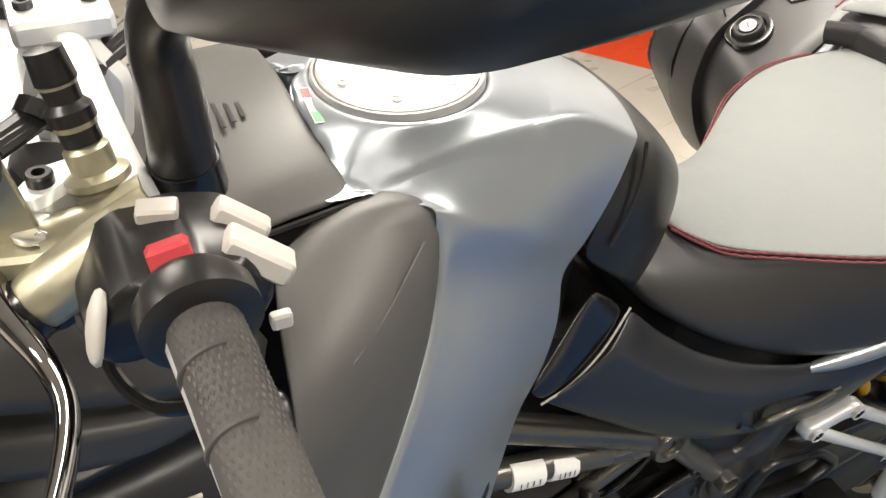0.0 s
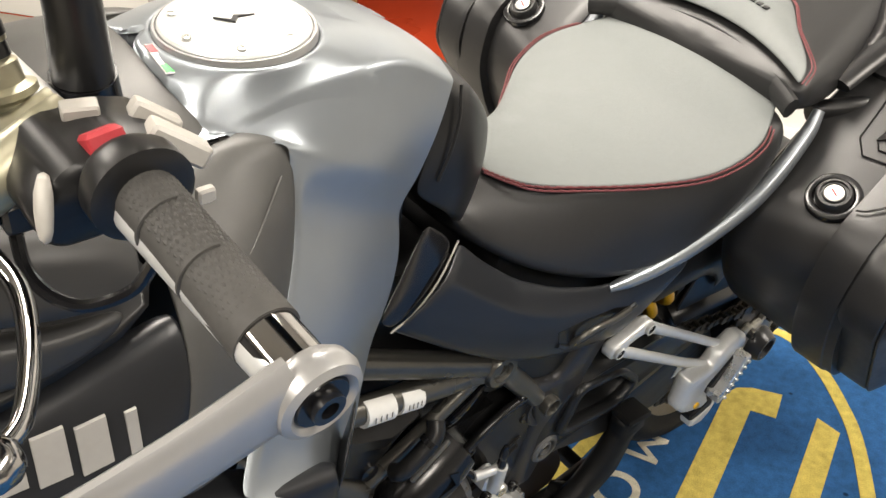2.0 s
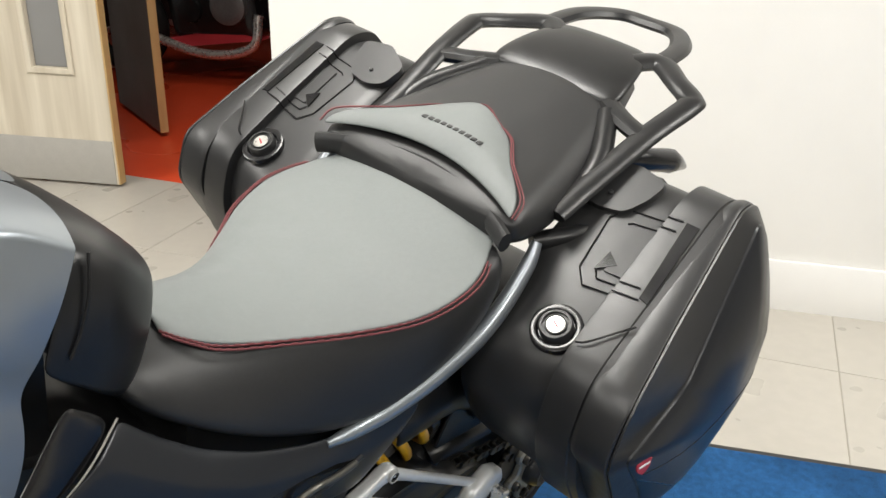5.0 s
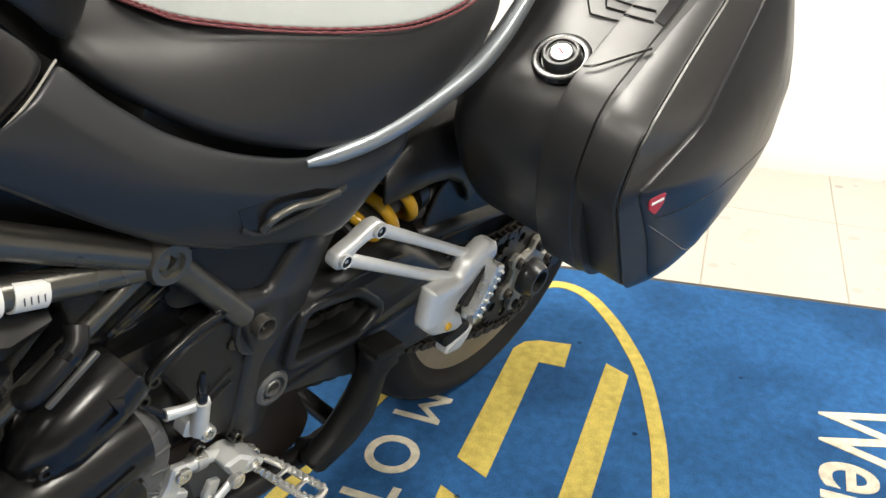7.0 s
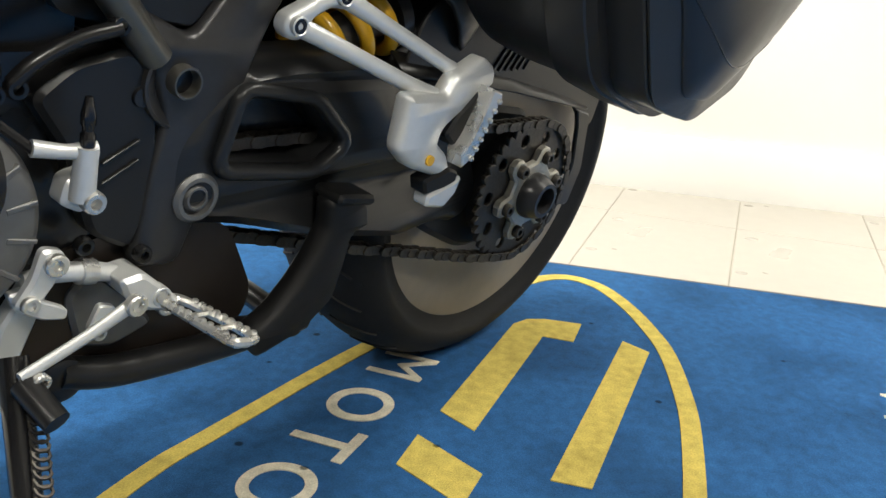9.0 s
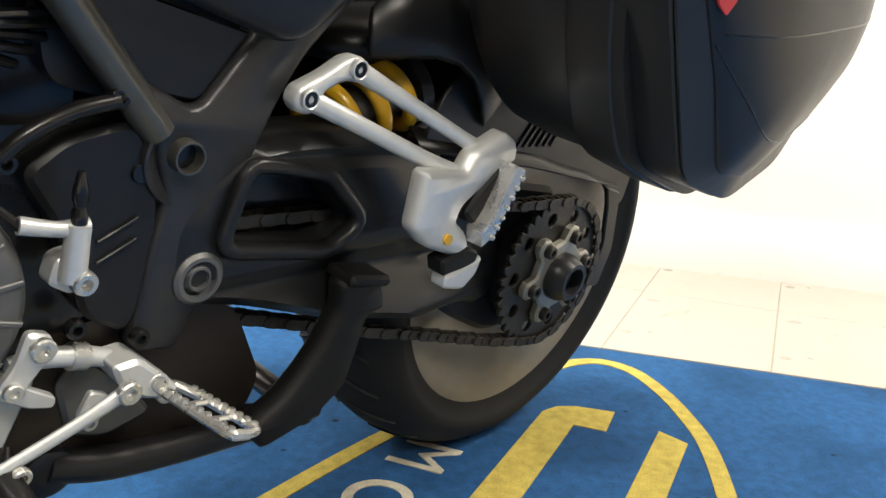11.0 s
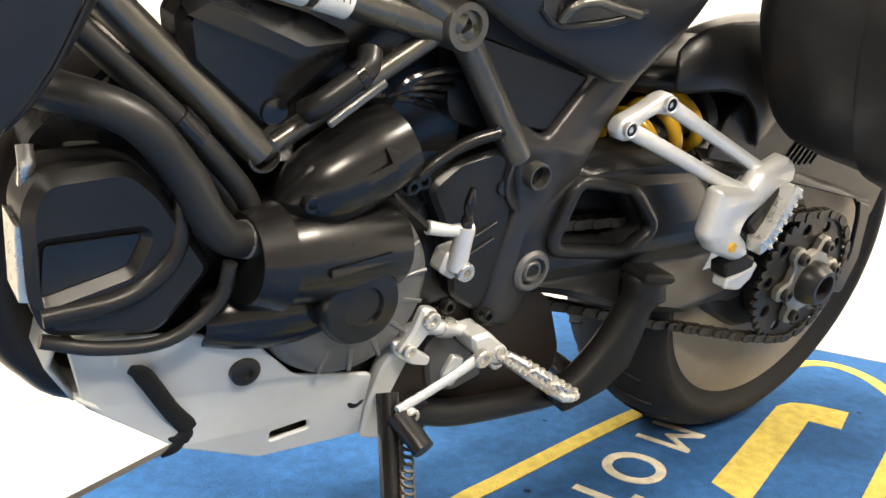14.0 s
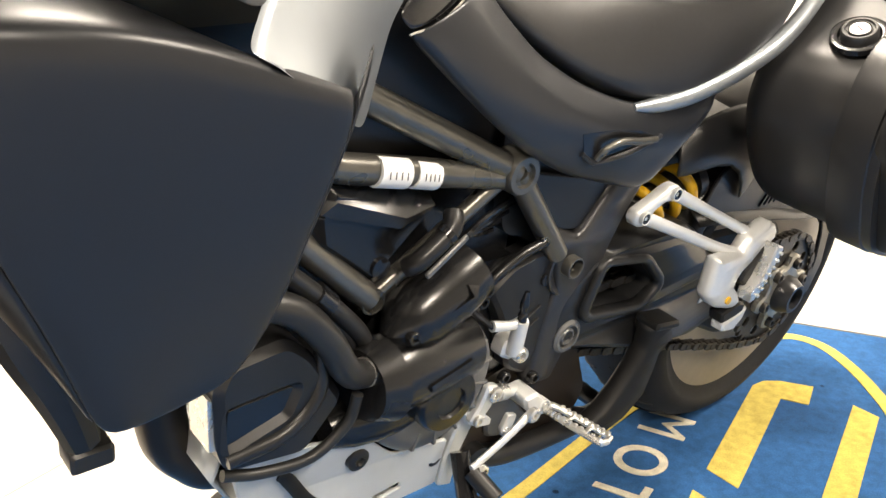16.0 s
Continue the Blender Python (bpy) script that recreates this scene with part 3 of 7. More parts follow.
part("axle_nut", lathe([(0.034, 0), (0.034, 0.012), (0.030, 0.022), (0.026, 0.030), (0.020, 0.030), (0.018, 0.012), (0.001, 0.012)], (AX, YS - 0.014, AZ), seg=28), M_PLATE, sprocket, "black hollow axle nut")
bm = bmesh.new()
PX, PZ, PR = -0.055, 0.402, 0.034
path = []
n_arc = 20
a0, a1 = math.radians(-100), math.radians(82)
for k in range(n_arc + 1):
    a = a0 + (a1 - a0) * k / n_arc
    path.append(Vector((AX + 0.104 * math.cos(a), 0, AZ + 0.104 * math.sin(a))))
path.append(Vector((PX, 0, PZ + PR)))
for k in range(7):
    a = math.radians(90 + 180 * k / 6)
    path.append(Vector((PX + PR * math.cos(a), 0, PZ + PR * math.sin(a))))
path.append(Vector((0.28, 0, 0.268)))
path.append(path[0])
steps = []
for a, b in zip(path, path[1:]):
    m = max(1, int((b - a).length / 0.0155 + 0.5))
    steps += [a.lerp(b, k / m) for k in range(m)]


def ychain(x):
    return YS + 0.030 * max(0, min(1, (0.46 - x) / 0.16))


for i in range(0, len(steps)):
    a, b = steps[i], steps[(i + 1) % len(steps)]
    c, d = (a + b) / 2, (b - a)
    ang = math.atan2(d.z, d.x)
    wide = 0.0085 if i % 2 else 0.0065
    L = d.length / 2 + 0.004
    out = rounded([(-L, -0.0062), (L, -0.0062), (L, 0.0062), (-L, 0.0062)], 0.0055, 2)
    for s in (-1, 1):
        plate(out, s * wide - 0.0012, s * wide + 0.0012, b=0.0004, place=Matrix.Translation((c.x, ychain(c.x), c.z)) @ Matrix.Rotation(-ang, 4, "Y"), bm=bm)
    lathe([(0.0048, -0.010), (0.0048, 0.010)], (a.x, ychain(a.x), a.z), seg=6, bm=bm)
tagged(part("chain", bm, M_CHAIN, bike, "oily drive chain"), kind="stuff")

# --- swingarm
SW = rounded([(-0.035, 0.372), (-0.035, 0.455), (0.03, 0.515), (0.09, 0.524), (0.20, 0.526), (0.262, 0.492), (0.32, 0.44), (0.40, 0.41), (0.47, 0.37), (0.50, 0.31), (0.46, 0.27), (0.415, 0.285), (0.375, 0.288), (0.322, 0.287), (0.246, 0.305), (0.158, 0.326), (0.05, 0.36)], 0.03)
SWH = rounded([(0.042, 0.494), (0.126, 0.480), (0.174, 0.434), (0.140, 0.412), (0.024, 0.428)], 0.012)


def bulge(v):
    return (v.x, v.y + 0.03 * min(1, max(0, (v.x - 0.30) / 0.18)) - (0.008 if v.y < -0.09 else 0) * math.sin(max(0, min(1, v.x / 0.3)) * math.pi), v.z)


swing = part("swingarm", plate(SW, -0.128, -0.055, [SWH], 0.012, warp=bulge), M_SWING, bike, "black cast single-sided swingarm", 50)
# blacker than the arm, so its colour gives the shade inside the opening
part("recess", plate(inset(SWH, 0.001), -0.082, -0.077, (), 0.001), M_BLACKG, swing, "gloss black panel for the shade deep in the opening")
lip = inset(SWH, -0.014 if area2(SWH) > 0 else 0.014)
part("recess_rim", plate(lip, -0.1395, -0.118, [SWH], 0.0035), M_SWING, swing, "raised rim round the opening", 50)
part("eccentric_hub", lathe([(0.062, -0.03), (0.085, -0.03), (0.085, 0.045), (0.062, 0.045), (0.062, -0.03)], (AX, -0.062, AZ), seg=40), M_PLATE, swing)
part("hub_arm", plate(rounded([(0.32, 0.45), (0.46, 0.44), (0.60, 0.42), (0.62, 0.22), (0.50, 0.215), (0.40, 0.265), (0.34, 0.31)], 0.03), -0.088, -0.03, (), 0.008), M_SWING, swing)
part("data_sticker", plate([(0.305, 0.362), (0.338, 0.366), (0.345, 0.388), (0.312, 0.386)], -0.1325, -0.131, (), 0.0003), M_WHITE, swing, "small pale sticker")

# --- frame plate, pivot and tubes
PL = rounded([(-0.068, 0.572), (-0.014, 0.546), (0.034, 0.611), (0.066, 0.650), (0.112, 0.690), (0.145, 0.655), (0.106, 0.615), (0.084, 0.588), (0.066, 0.555), (0.049, 0.514), (0.030, 0.434), (-0.012, 0.330), (-0.058, 0.336), (-0.046, 0.43), (-0.036, 0.478), (-0.050, 0.52)], 0.012)
fp = part("frame_plate", plate(PL, -0.128, -0.095, (), 0.006), M_PLATE, bike, "dark cast alloy frame plate", 50)
part("boss", lathe([(0.043, -0.012), (0.0405, 0.001), (0.038, 0.002), (0.026, -0.006), (0.001, -0.006)], (-0.018, -0.126, 0.505), seg=32), M_PLATE, fp, "dished boss round the frame tube")
part("pivot_bush", lathe([(0.0245, -0.01), (0.0245, 0.006), (0.021, 0.009), (0.017, 0.009), (0.0165, 0.004), (0.0135, 0.004), (0.011, 0.008), (0.009, 0.008), (0.008, 0.0), (0.001, 0.0)], (0.0, -0.124, 0.398), seg=32), M_ENGG, fp, "grey hollow swingarm pivot")
part("triangle_panel", plate(rounded([(-0.128, 0.648), (0.036, 0.609), (-0.010, 0.552), (-0.062, 0.560)], 0.008), -0.118, -0.108, (), 0.002), M_BLACK, fp, "black plastic infill panel")

frame_ob = new("trellis_frame")
frame_ob.parent = bike
tagged(frame_ob, "dark grey tubular trellis frame")
for s in (-1, 1):
    Y = 0.128 * s
    for pts, r in (([(-0.40, Y * 0.84, 0.780), (-0.155, Y, 0.657)], 0.0155), ([(-0.150, Y, 0.655), (-0.045, Y * 0.93, 0.528)], 0.0145), ([(-0.47, Y * 0.75, 0.680), (-0.324, Y * 0.92, 0.541)], 0.0150),
                   ([(-0.324, Y * 0.92, 0.541), (-0.165, Y * 0.97, 0.650)], 0.0095), ([(-0.46, Y * 0.8, 0.715), (-0.37, Y * 0.9, 0.690), (-0.165, Y * 0.98, 0.652)], 0.0150), ([(-0.46, Y * 0.75, 0.70), (-0.54, Y * 0.45, 0.84)], 0.015)):
        part("tube", tube(pts, r, 16, straight=True), M_FRAME, frame_ob)
    part("node_cap", lathe([(0.024, -0.016), (0.024, 0.012), (0.021, 0.017), (0.0145, 0.017), (0.013, 0.012), (0.007, 0.012), (0.006, 0.004), (0.001, 0.004)], (-0.153, Y, 0.657), (0, s, 0), 28), M_FRAME, frame_ob, "round capped frame joint")
    for x, z, k in ((-0.324, 0.541, 0.92), (-0.026, 0.511, 1.02)):
        yy = Y * k
        part("tube_end", lathe([(0.0145, -0.03), (0.0145, 0.008), (0.0138, 0.010), (0.0122, 0.010), (0.0115, 0.008), (0.0115, -0.004)], (x, yy, z), (0, s, 0), 28), M_FRAME, frame_ob, "open hollow tube end")
        # black disc closes the hollow end and paints the shade inside it
        part("tube_shade_disc", lathe([(0.0125, -0.004), (0.0125, -0.002), (0.001, -0.002)], (x, yy, z), (0, s, 0), 24), M_BLACKG, frame_ob, "black disc for the shade inside the tube")
for x0, x1, z0, z1 in ((-0.335, -0.300, 0.6815, 0.6745), (-0.290, -0.262, 0.6725, 0.6665)):
    part("label", tube([(x0, -0.121, z0 + 0.0017), (x1, -0.1225, z1 + 0.0017)], 0.0153, 16, straight=True), M_WHITE, frame_ob, "white printed label with illegible small print")
    for k in range(4):
        f = 0.2 + 0.2 * k
        part("print_bar", box((x0 + (x1 - x0) * f, -0.1375, z0 + (z1 - z0) * f + 0.004), (0.0012, 0.0006, 0.008), 0.0002), M_FRAME, frame_ob)

# --- engine
eng = new("engine")
eng.parent = bike
tagged(eng, "black vee-twin engine with grey clutch cover")
part("crankcase", loft([[(x, y, z) for x, z in rounded([(-0.41, 0.34), (-0.30, 0.24), (-0.05, 0.235), (0.03, 0.30), (0.02, 0.46), (-0.05, 0.53), (-0.30, 0.53), (-0.40, 0.47)], 0.03)] for y in (-0.100, -0.09, 0.09, 0.105)]), M_ENG, eng)
part("front_cylinder", loft([[(x, y, z) for x, z in rounded([(-0.50, 0.54), (-0.36, 0.40), (-0.28, 0.50), (-0.42, 0.62)], 0.02)] for y in (-0.085, 0.085)]), M_ENG, eng)
part("rear_cylinder", loft([[(x, y, z) for x, z in rounded([(-0.28, 0.50), (-0.10, 0.50), (-0.09, 0.70), (-0.27, 0.70)], 0.03)] for y in (-0.085, 0.085)]), M_ENG, eng)
part("airbox", loft([[(x, y, z) for x, z in rounded([(-0.50, 0.66), (-0.16, 0.66), (-0.12, 0.72), (-0.21, 0.80), (-0.50, 0.88)], 0.03)] for y in (-0.092, 0.092)]), M_BLACK, eng)
# cam cover with facets
CC = [(-0.398, 0.648), (-0.378, 0.676), (-0.255, 0.640), (-0.250, 0.625), (-0.322, 0.556), (-0.392, 0.612)]
part("cam_cover", plate(rounded(CC, 0.006), -0.122, -0.07, (), 0.010), M_ENG, eng, "black faceted belt cover", 30)
part("cover_ridge", loft([[(-0.392, -0.124, 0.650), (-0.375, -0.124, 0.660), (-0.372, -0.110, 0.672), (-0.394, -0.110, 0.660)], [(-0.305, -0.132, 0.622), (-0.298, -0.132, 0.632), (-0.290, -0.112, 0.655), (-0.300, -0.112, 0.650)], [(-0.262, -0.126, 0.632), (-0.258, -0.126, 0.636), (-0.255, -0.112, 0.642), (-0.262, -0.112, 0.642)]]), M_ENG, eng)
bolt(eng, (-0.308, -0.124, 0.629), 0.006, 0.006, material=M_ENGG)
part("plug", lathe([(0.011, 0), (0.011, 0.004), (0.006, 0.005), (0.001, 0.005)], (-0.317, -0.121, 0.577)), M_BLACKG, eng)
part("coolant_elbow", tube([(-0.298, -0.14, 0.582), (-0.29, -0.15, 0.592), (-0.255, -0.15, 0.618), (-0.245, -0.14, 0.632)], 0.0105, 12), M_BLACK, eng)
part("hose_band", tube([(-0.262, -0.150, 0.612), (-0.256, -0.150, 0.6165)], 0.0122, 12, straight=True), M_BLACKG, eng)
part("strip", box((0, 0, 0), (0.06, 0.005, 0.007), 0.002, Matrix.Translation((-0.262, -0.158, 0.594)) @ Matrix.Rotation(radians(-36), 4, "Y")), M_ENGG, eng, "pale grey cable guide")
for k in range(5):
    part("wire", tube([(-0.25 + 0.01 * k, -0.105, 0.585 - 0.008 * k), (-0.20, -0.125 - 0.002 * k, 0.590 + 0.004 * k), (-0.15 + 0.01 * k, -0.105, 0.575 + 0.01 * k)], 0.004, 8), M_BLACKG, eng)
# alternator cover
part("alternator_cover", lathe([(0.088, -0.05), (0.088, 0.0), (0.084, 0.012), (0.076, 0.018), (0.060, 0.020), (0.001, 0.022)], (-0.236, -0.128, 0.412), seg=48), M_ENGG, eng, "round grey cast side cover")
bm = bmesh.new()
for k in range(7):
    a = -1.9 + k * 0.42
    plate([(0.056, -0.003), (0.081, -0.002), (0.081, 0.002), (0.056, 0.003)], -0.1485, -0.140, (), 0.001, place=Matrix.Translation((-0.236, 0, 0.412)) @ Matrix.Rotation(-a, 4, "Y"), bm=bm)
part("cover_ribs", bm, M_ENGG, eng)
part("water_pump", lathe([(0.040, -0.02), (0.040, 0.02), (0.036, 0.026), (0.020, 0.028), (0.018, 0.024), (0.001, 0.024)], (-0.240, -0.148, 0.414), seg=36), M_ENG, eng, "round black pump housing")


def barrel(name, p0, p1, radii, label=""):
    a, b = Vector(p0), Vector(p1)
    return part(name, tube([a.lerp(b, k / (len(radii) - 1)) for k in range(len(radii))], radii, 24, straight=True), M_ENG, eng, label)


barrel("pump_barrel", (-0.345, -0.150, 0.462), (-0.196, -0.128, 0.452), [0.034, 0.042, 0.044, 0.044, 0.044, 0.043, 0.041], "satin black pump body")
barrel("upper_barrel", (-0.312, -0.140, 0.498), (-0.200, -0.130, 0.553), [0.012, 0.030, 0.037, 0.039, 0.040, 0.039, 0.036], "satin black cover with a raised fin")
part("fin", loft([[(-0.296, -0.168, 0.514), (-0.292, -0.170, 0.506), (-0.290, -0.158, 0.502)], [(-0.232, -0.176, 0.548), (-0.226, -0.176, 0.542), (-0.228, -0.160, 0.534)], [(-0.236, -0.168, 0.560), (-0.222, -0.170, 0.556), (-0.220, -0.156, 0.540)]]), M_ENG, eng)
part("fin", loft([[(-0.285, -0.188, 0.462), (-0.285, -0.190, 0.456), (-0.285, -0.180, 0.452)], [(-0.215, -0.176, 0.466), (-0.215, -0.177, 0.458), (-0.215, -0.168, 0.455)]]), M_ENG, eng)
part("collar", tube([(-0.350, -0.152, 0.464), (-0.322, -0.149, 0.462)], [0.038, 0.047], 24, straight=True), M_ENG, eng)
barrel("lower_barrel", (-0.37, -0.122, 0.395), (-0.26, -0.125, 0.400), [0.022, 0.030, 0.034, 0.034, 0.030], "black lower casting")
for x, z in ((-0.298, 0.512), (-0.204, 0.475), (-0.196, 0.545), (-0.19, 0.515)):
    bolt(eng, (x, -0.160 if x < -0.25 else -0.145, z), 0.008, 0.008, material=M_ENG)
# sprocket cover and surrounding castings
part("sprocket_cover", plate(rounded([(-0.150, 0.500), (-0.118, 0.526), (-0.066, 0.538), (-0.040, 0.505), (-0.036, 0.41), (-0.058, 0.352), (-0.098, 0.375), (-0.122, 0.455)], 0.012), -0.122, -0.08, (), 0.005), M_BLACK, eng, "black plastic sprocket cover")
for z in (0.432, 0.450):
    part("rib", box((0, 0, 0), (0.038, 0.006, 0.003), 0.001, Matrix.Translation((-0.075, -0.1225, z)) @ Matrix.Rotation(radians(-28), 4, "Y")), M_BLACK, eng)
part("cover_rib", tube([(-0.168, -0.128, 0.515), (-0.150, -0.13, 0.532), (-0.118, -0.13, 0.548), (-0.085, -0.13, 0.556)], 0.0065, 10), M_ENG, eng)
part("plug", lathe([(0.009, 0), (0.008, 0.003), (0.001, 0.003)], (-0.058, -0.122, 0.496)), M_BLACKG, eng)
for x, z in ((-0.165, 0.512), (-0.085, 0.558), (-0.052, 0.352), (-0.108, 0.372)):
    bolt(eng, (x, -0.125, z), 0.0085, 0.009, material=M_ENG)
# clutch slave cylinder
part("slave_cylinder", tube([(-0.122, -0.148, 0.425), (-0.120, -0.150, 0.470)], [0.0105, 0.0105, 0.009], 16, straight=True), M_ALU, eng, "silver hydraulic slave cylinder")
part("slave_foot", plate(rounded([(-0.137, 0.420), (-0.118, 0.409), (-0.106, 0.424), (-0.112, 0.445), (-0.132, 0.440)], 0.005), -0.145, -0.120, (), 0.004), M_ALU, eng)
part("banjo", tube([(-0.160, -0.142, 0.470), (-0.135, -0.146, 0.466), (-0.112, -0.148, 0.466)], [0.007, 0.006, 0.008], 10), M_ALU, eng)
part("bleed_nipple", lathe([(0.006, 0), (0.006, 0.01), (0.0045, 0.012), (0.0045, 0.016), (0.006, 0.018), (0.006, 0.026), (0.003, 0.04), (0.001, 0.04)], (-0.120, -0.150, 0.470), (0, 0, 1), 10), M_BLACKG, eng)
bolt(eng, (-0.116, -0.150, 0.424), 0.010, 0.010, material=M_STEEL)
part("clutch_line", tube([(-0.158, -0.142, 0.468), (-0.19, -0.12, 0.50), (-0.22, -0.10, 0.56)], 0.004, 8), M_BLACKG, eng)

# --- hoses, header, radiator shroud
part("coolant_hose", tube([(-0.53, -0.10, 0.60), (-0.485, -0.150, 0.600), (-0.44, -0.165, 0.585), (-0.405, -0.168, 0.545), (-0.385, -0.168, 0.510), (-0.362, -0.160, 0.487), (-0.325, -0.150, 0.478)], 0.0148, 18), M_HOSE, bike, "thick black rubber coolant hose")
part("hose_clamp", tube([(-0.352, -0.157, 0.484), (-0.344, -0.155, 0.482)], 0.0158, 18, straight=True), M_STEEL, bike)
part("hose", tube([(-0.47, -0.13, 0.64), (-0.41, -0.135, 0.585), (-0.365, -0.135, 0.54), (-0.335, -0.130, 0.50), (-0.33, -0.12, 0.46)], 0.010, 12), M_HOSE, bike, "black rubber hose")
part("hose", tube([(-0.45, -0.125, 0.60), (-0.40, -0.13, 0.56), (-0.352, -0.13, 0.505), (-0.35, -0.12, 0.46)], 0.006, 10), M_HOSE, bike, "thin black rubber hose")
part("hose_clip", tube([(-0.402, -0.136, 0.578), (-0.385, -0.136, 0.561)], 0.0125, 12, straight=True), M_BLACKG, bike)
part("overflow_hose", tube([(-0.365, -0.168, 0.470), (-0.372, -0.165, 0.435), (-0.41, -0.162, 0.406), (-0.46, -0.155, 0.404), (-0.50, -0.15, 0.415)], 0.006, 10), M_HOSE, bike, "thin black rubber hose")
part("exhaust_header", tube([(-0.44, 0.0, 0.57), (-0.480, -0.01, 0.52), (-0.503, -0.02, 0.45), (-0.500, -0.02, 0.375), (-0.474, -0.02, 0.330), (-0.43, -0.02, 0.300), (-0.28, -0.02, 0.285)], 0.027, 20), M_HEAT, bike, "heat-tinted steel exhaust header pipe")
RS = rounded([(-0.512, 0.520), (-0.500, 0.545), (-0.440, 0.552), (-0.415, 0.530), (-0.372, 0.462), (-0.415, 0.408), (-0.498, 0.420), (-0.508, 0.450)], 0.012)
RW = rounded([(-0.500, 0.452), (-0.498, 0.492), (-0.430, 0.496), (-0.440, 0.470)], 0.005)
sh = part("radiator_shroud", plate(RS, -0.160, -0.10, [RW], 0.008), M_BLACK, bike, "black plastic cooler shroud with a window", 40)
part("shroud_window", plate(inset(RW, 0.0004), -0.1545, -0.150, (), 0.001), M_BLACKG, sh, "glossy dark window")
part("bracket_strip", plate([(-0.513, 0.448), (-0.505, 0.446), (-0.507, 0.505), (-0.515, 0.508)], -0.150, -0.11, (), 0.001), M_STEEL, sh, "bright steel edge strip")
part("shroud_rib", tube([(-0.50, -0.158, 0.438), (-0.44, -0.160, 0.448), (-0.405, -0.158, 0.48), (-0.40, -0.150, 0.53)], 0.008, 10), M_BLACK, sh)
part("spring_clip", tube([(-0.503, -0.13, 0.558), (-0.503, -0.135, 0.545), (-0.503, -0.13, 0.53)], 0.006, 10), M_STEEL, sh)
part("oil_cooler", box((-0.455, 0.0, 0.48), (0.03, 0.20, 0.13), 0.006), M_ENGG, bike, "grey finned oil cooler")
part("radiator", box((-0.545, 0.0, 0.71), (0.035, 0.30, 0.20), 0.006), M_ENG, bike, "black radiator core")
part("horn", lathe([(0.035, 0), (0.034, 0.015), (0.015, 0.025), (0.001, 0.025)], (-0.565, -0.10, 0.51), (-0.4, -1, 0)), M_HEAT, bike, "tarnished round horn")
# front lower trim seen past the fairing
part("fairing_strut", tube([(-0.692, -0.14, 0.72), (-0.656, -0.160, 0.62), (-0.640, -0.168, 0.575), (-0.628, -0.172, 0.528)], [0.018, 0.022, 0.019, 0.014], 8), M_BLACK, bike, "black plastic fairing strut")
part("battery_box", loft([[(x, y, z) for x, z in rounded([(-0.150, 0.70), (-0.125, 0.56), (-0.02, 0.54), (0.05, 0.60), (0.12, 0.65), (0.15, 0.76), (-0.15, 0.80)], 0.02)] for y in (-0.100, 0.100)]), M_BLACK, bike, "black plastic inner box under the seat")
part("strut_foot", box((-0.625, -0.170, 0.517), (0.034, 0.03, 0.02), 0.004), M_BLACK, bike)

# --- skid plate
SK = [(-0.475, 0.390), (-0.395, 0.396), (-0.326, 0.376), (-0.277, 0.327), (-0.189, 0.309), (-0.189, 0.230), (-0.300, 0.232), (-0.380, 0.268), (-0.460, 0.325)]
SKH = rounded([(-0.292, 0.250), (-0.250, 0.256), (-0.254, 0.267), (-0.292, 0.262)], 0.003)


def tuck(v):
    return (v.x, v.y + 0.018 * max(0, (0.40 - v.z) / 0.16) ** 1.3 + 0.02 * max(0, (-0.40 - v.x) / 0.07), v.z)


skid = part("skid_plate", plate(rounded(SK, 0.006), -0.138, -0.132, [SKH], 0.0015, warp=tuck), M_SKID, bike, "silver-grey metal engine skid plate")
part("side_panel", plate(rounded([(x, z) for x, z in SK], 0.006), -0.138, -0.132, (), 0.0015, warp=lambda v: (tuck(v)[0], -tuck(v)[1], v.z)), M_SKID, skid)
part("belly", loft([[(x, y, z) for y, z in ((-0.116, z0 + 0.004), (-0.09, z0 - 0.004), (0.09, z0 - 0.004), (0.116, z0 + 0.004))] for x, z0 in ((-0.464, 0.33), (-0.385, 0.274), (-0.30, 0.238), (-0.19, 0.236))], closed=False), M_SKID, skid, solid=0.004)
part("nose", loft([[(x, y, z) for y, z in ((-0.10, z0), (-0.06, z0), (0.06, z0), (0.10, z0))] for x, z0 in ((-0.476, 0.388), (-0.485, 0.36), (-0.464, 0.325))], closed=False), M_SKID, skid, solid=0.004)
for x, y, z in ((-0.328, -0.132, 0.343), (-0.201, -0.119, 0.279)):
    part("grommet", lathe([(0.014, -0.004), (0.014, 0.003), (0.010, 0.006), (0.006, 0.006), (0.004, 0.002), (0.001, 0.002)], (x, y, z), seg=20), M_BLACK, skid)
part("rear_lip", plate(rounded([(-0.189, 0.228), (-0.165, 0.220), (-0.160, 0.270), (-0.135, 0.330), (-0.150, 0.345), (-0.175, 0.308), (-0.185, 0.27)], 0.006), -0.125, -0.105, (), 0.003), M_SKID, skid)
part("cable_guide", tube([(-0.430, -0.135, 0.368), (-0.418, -0.134, 0.358), (-0.392, -0.128, 0.315), (-0.372, -0.122, 0.287)], [0.004, 0.008, 0.008, 0.009], 8, flat=0.4), M_MATT, bike, "black strap across the skid plate")
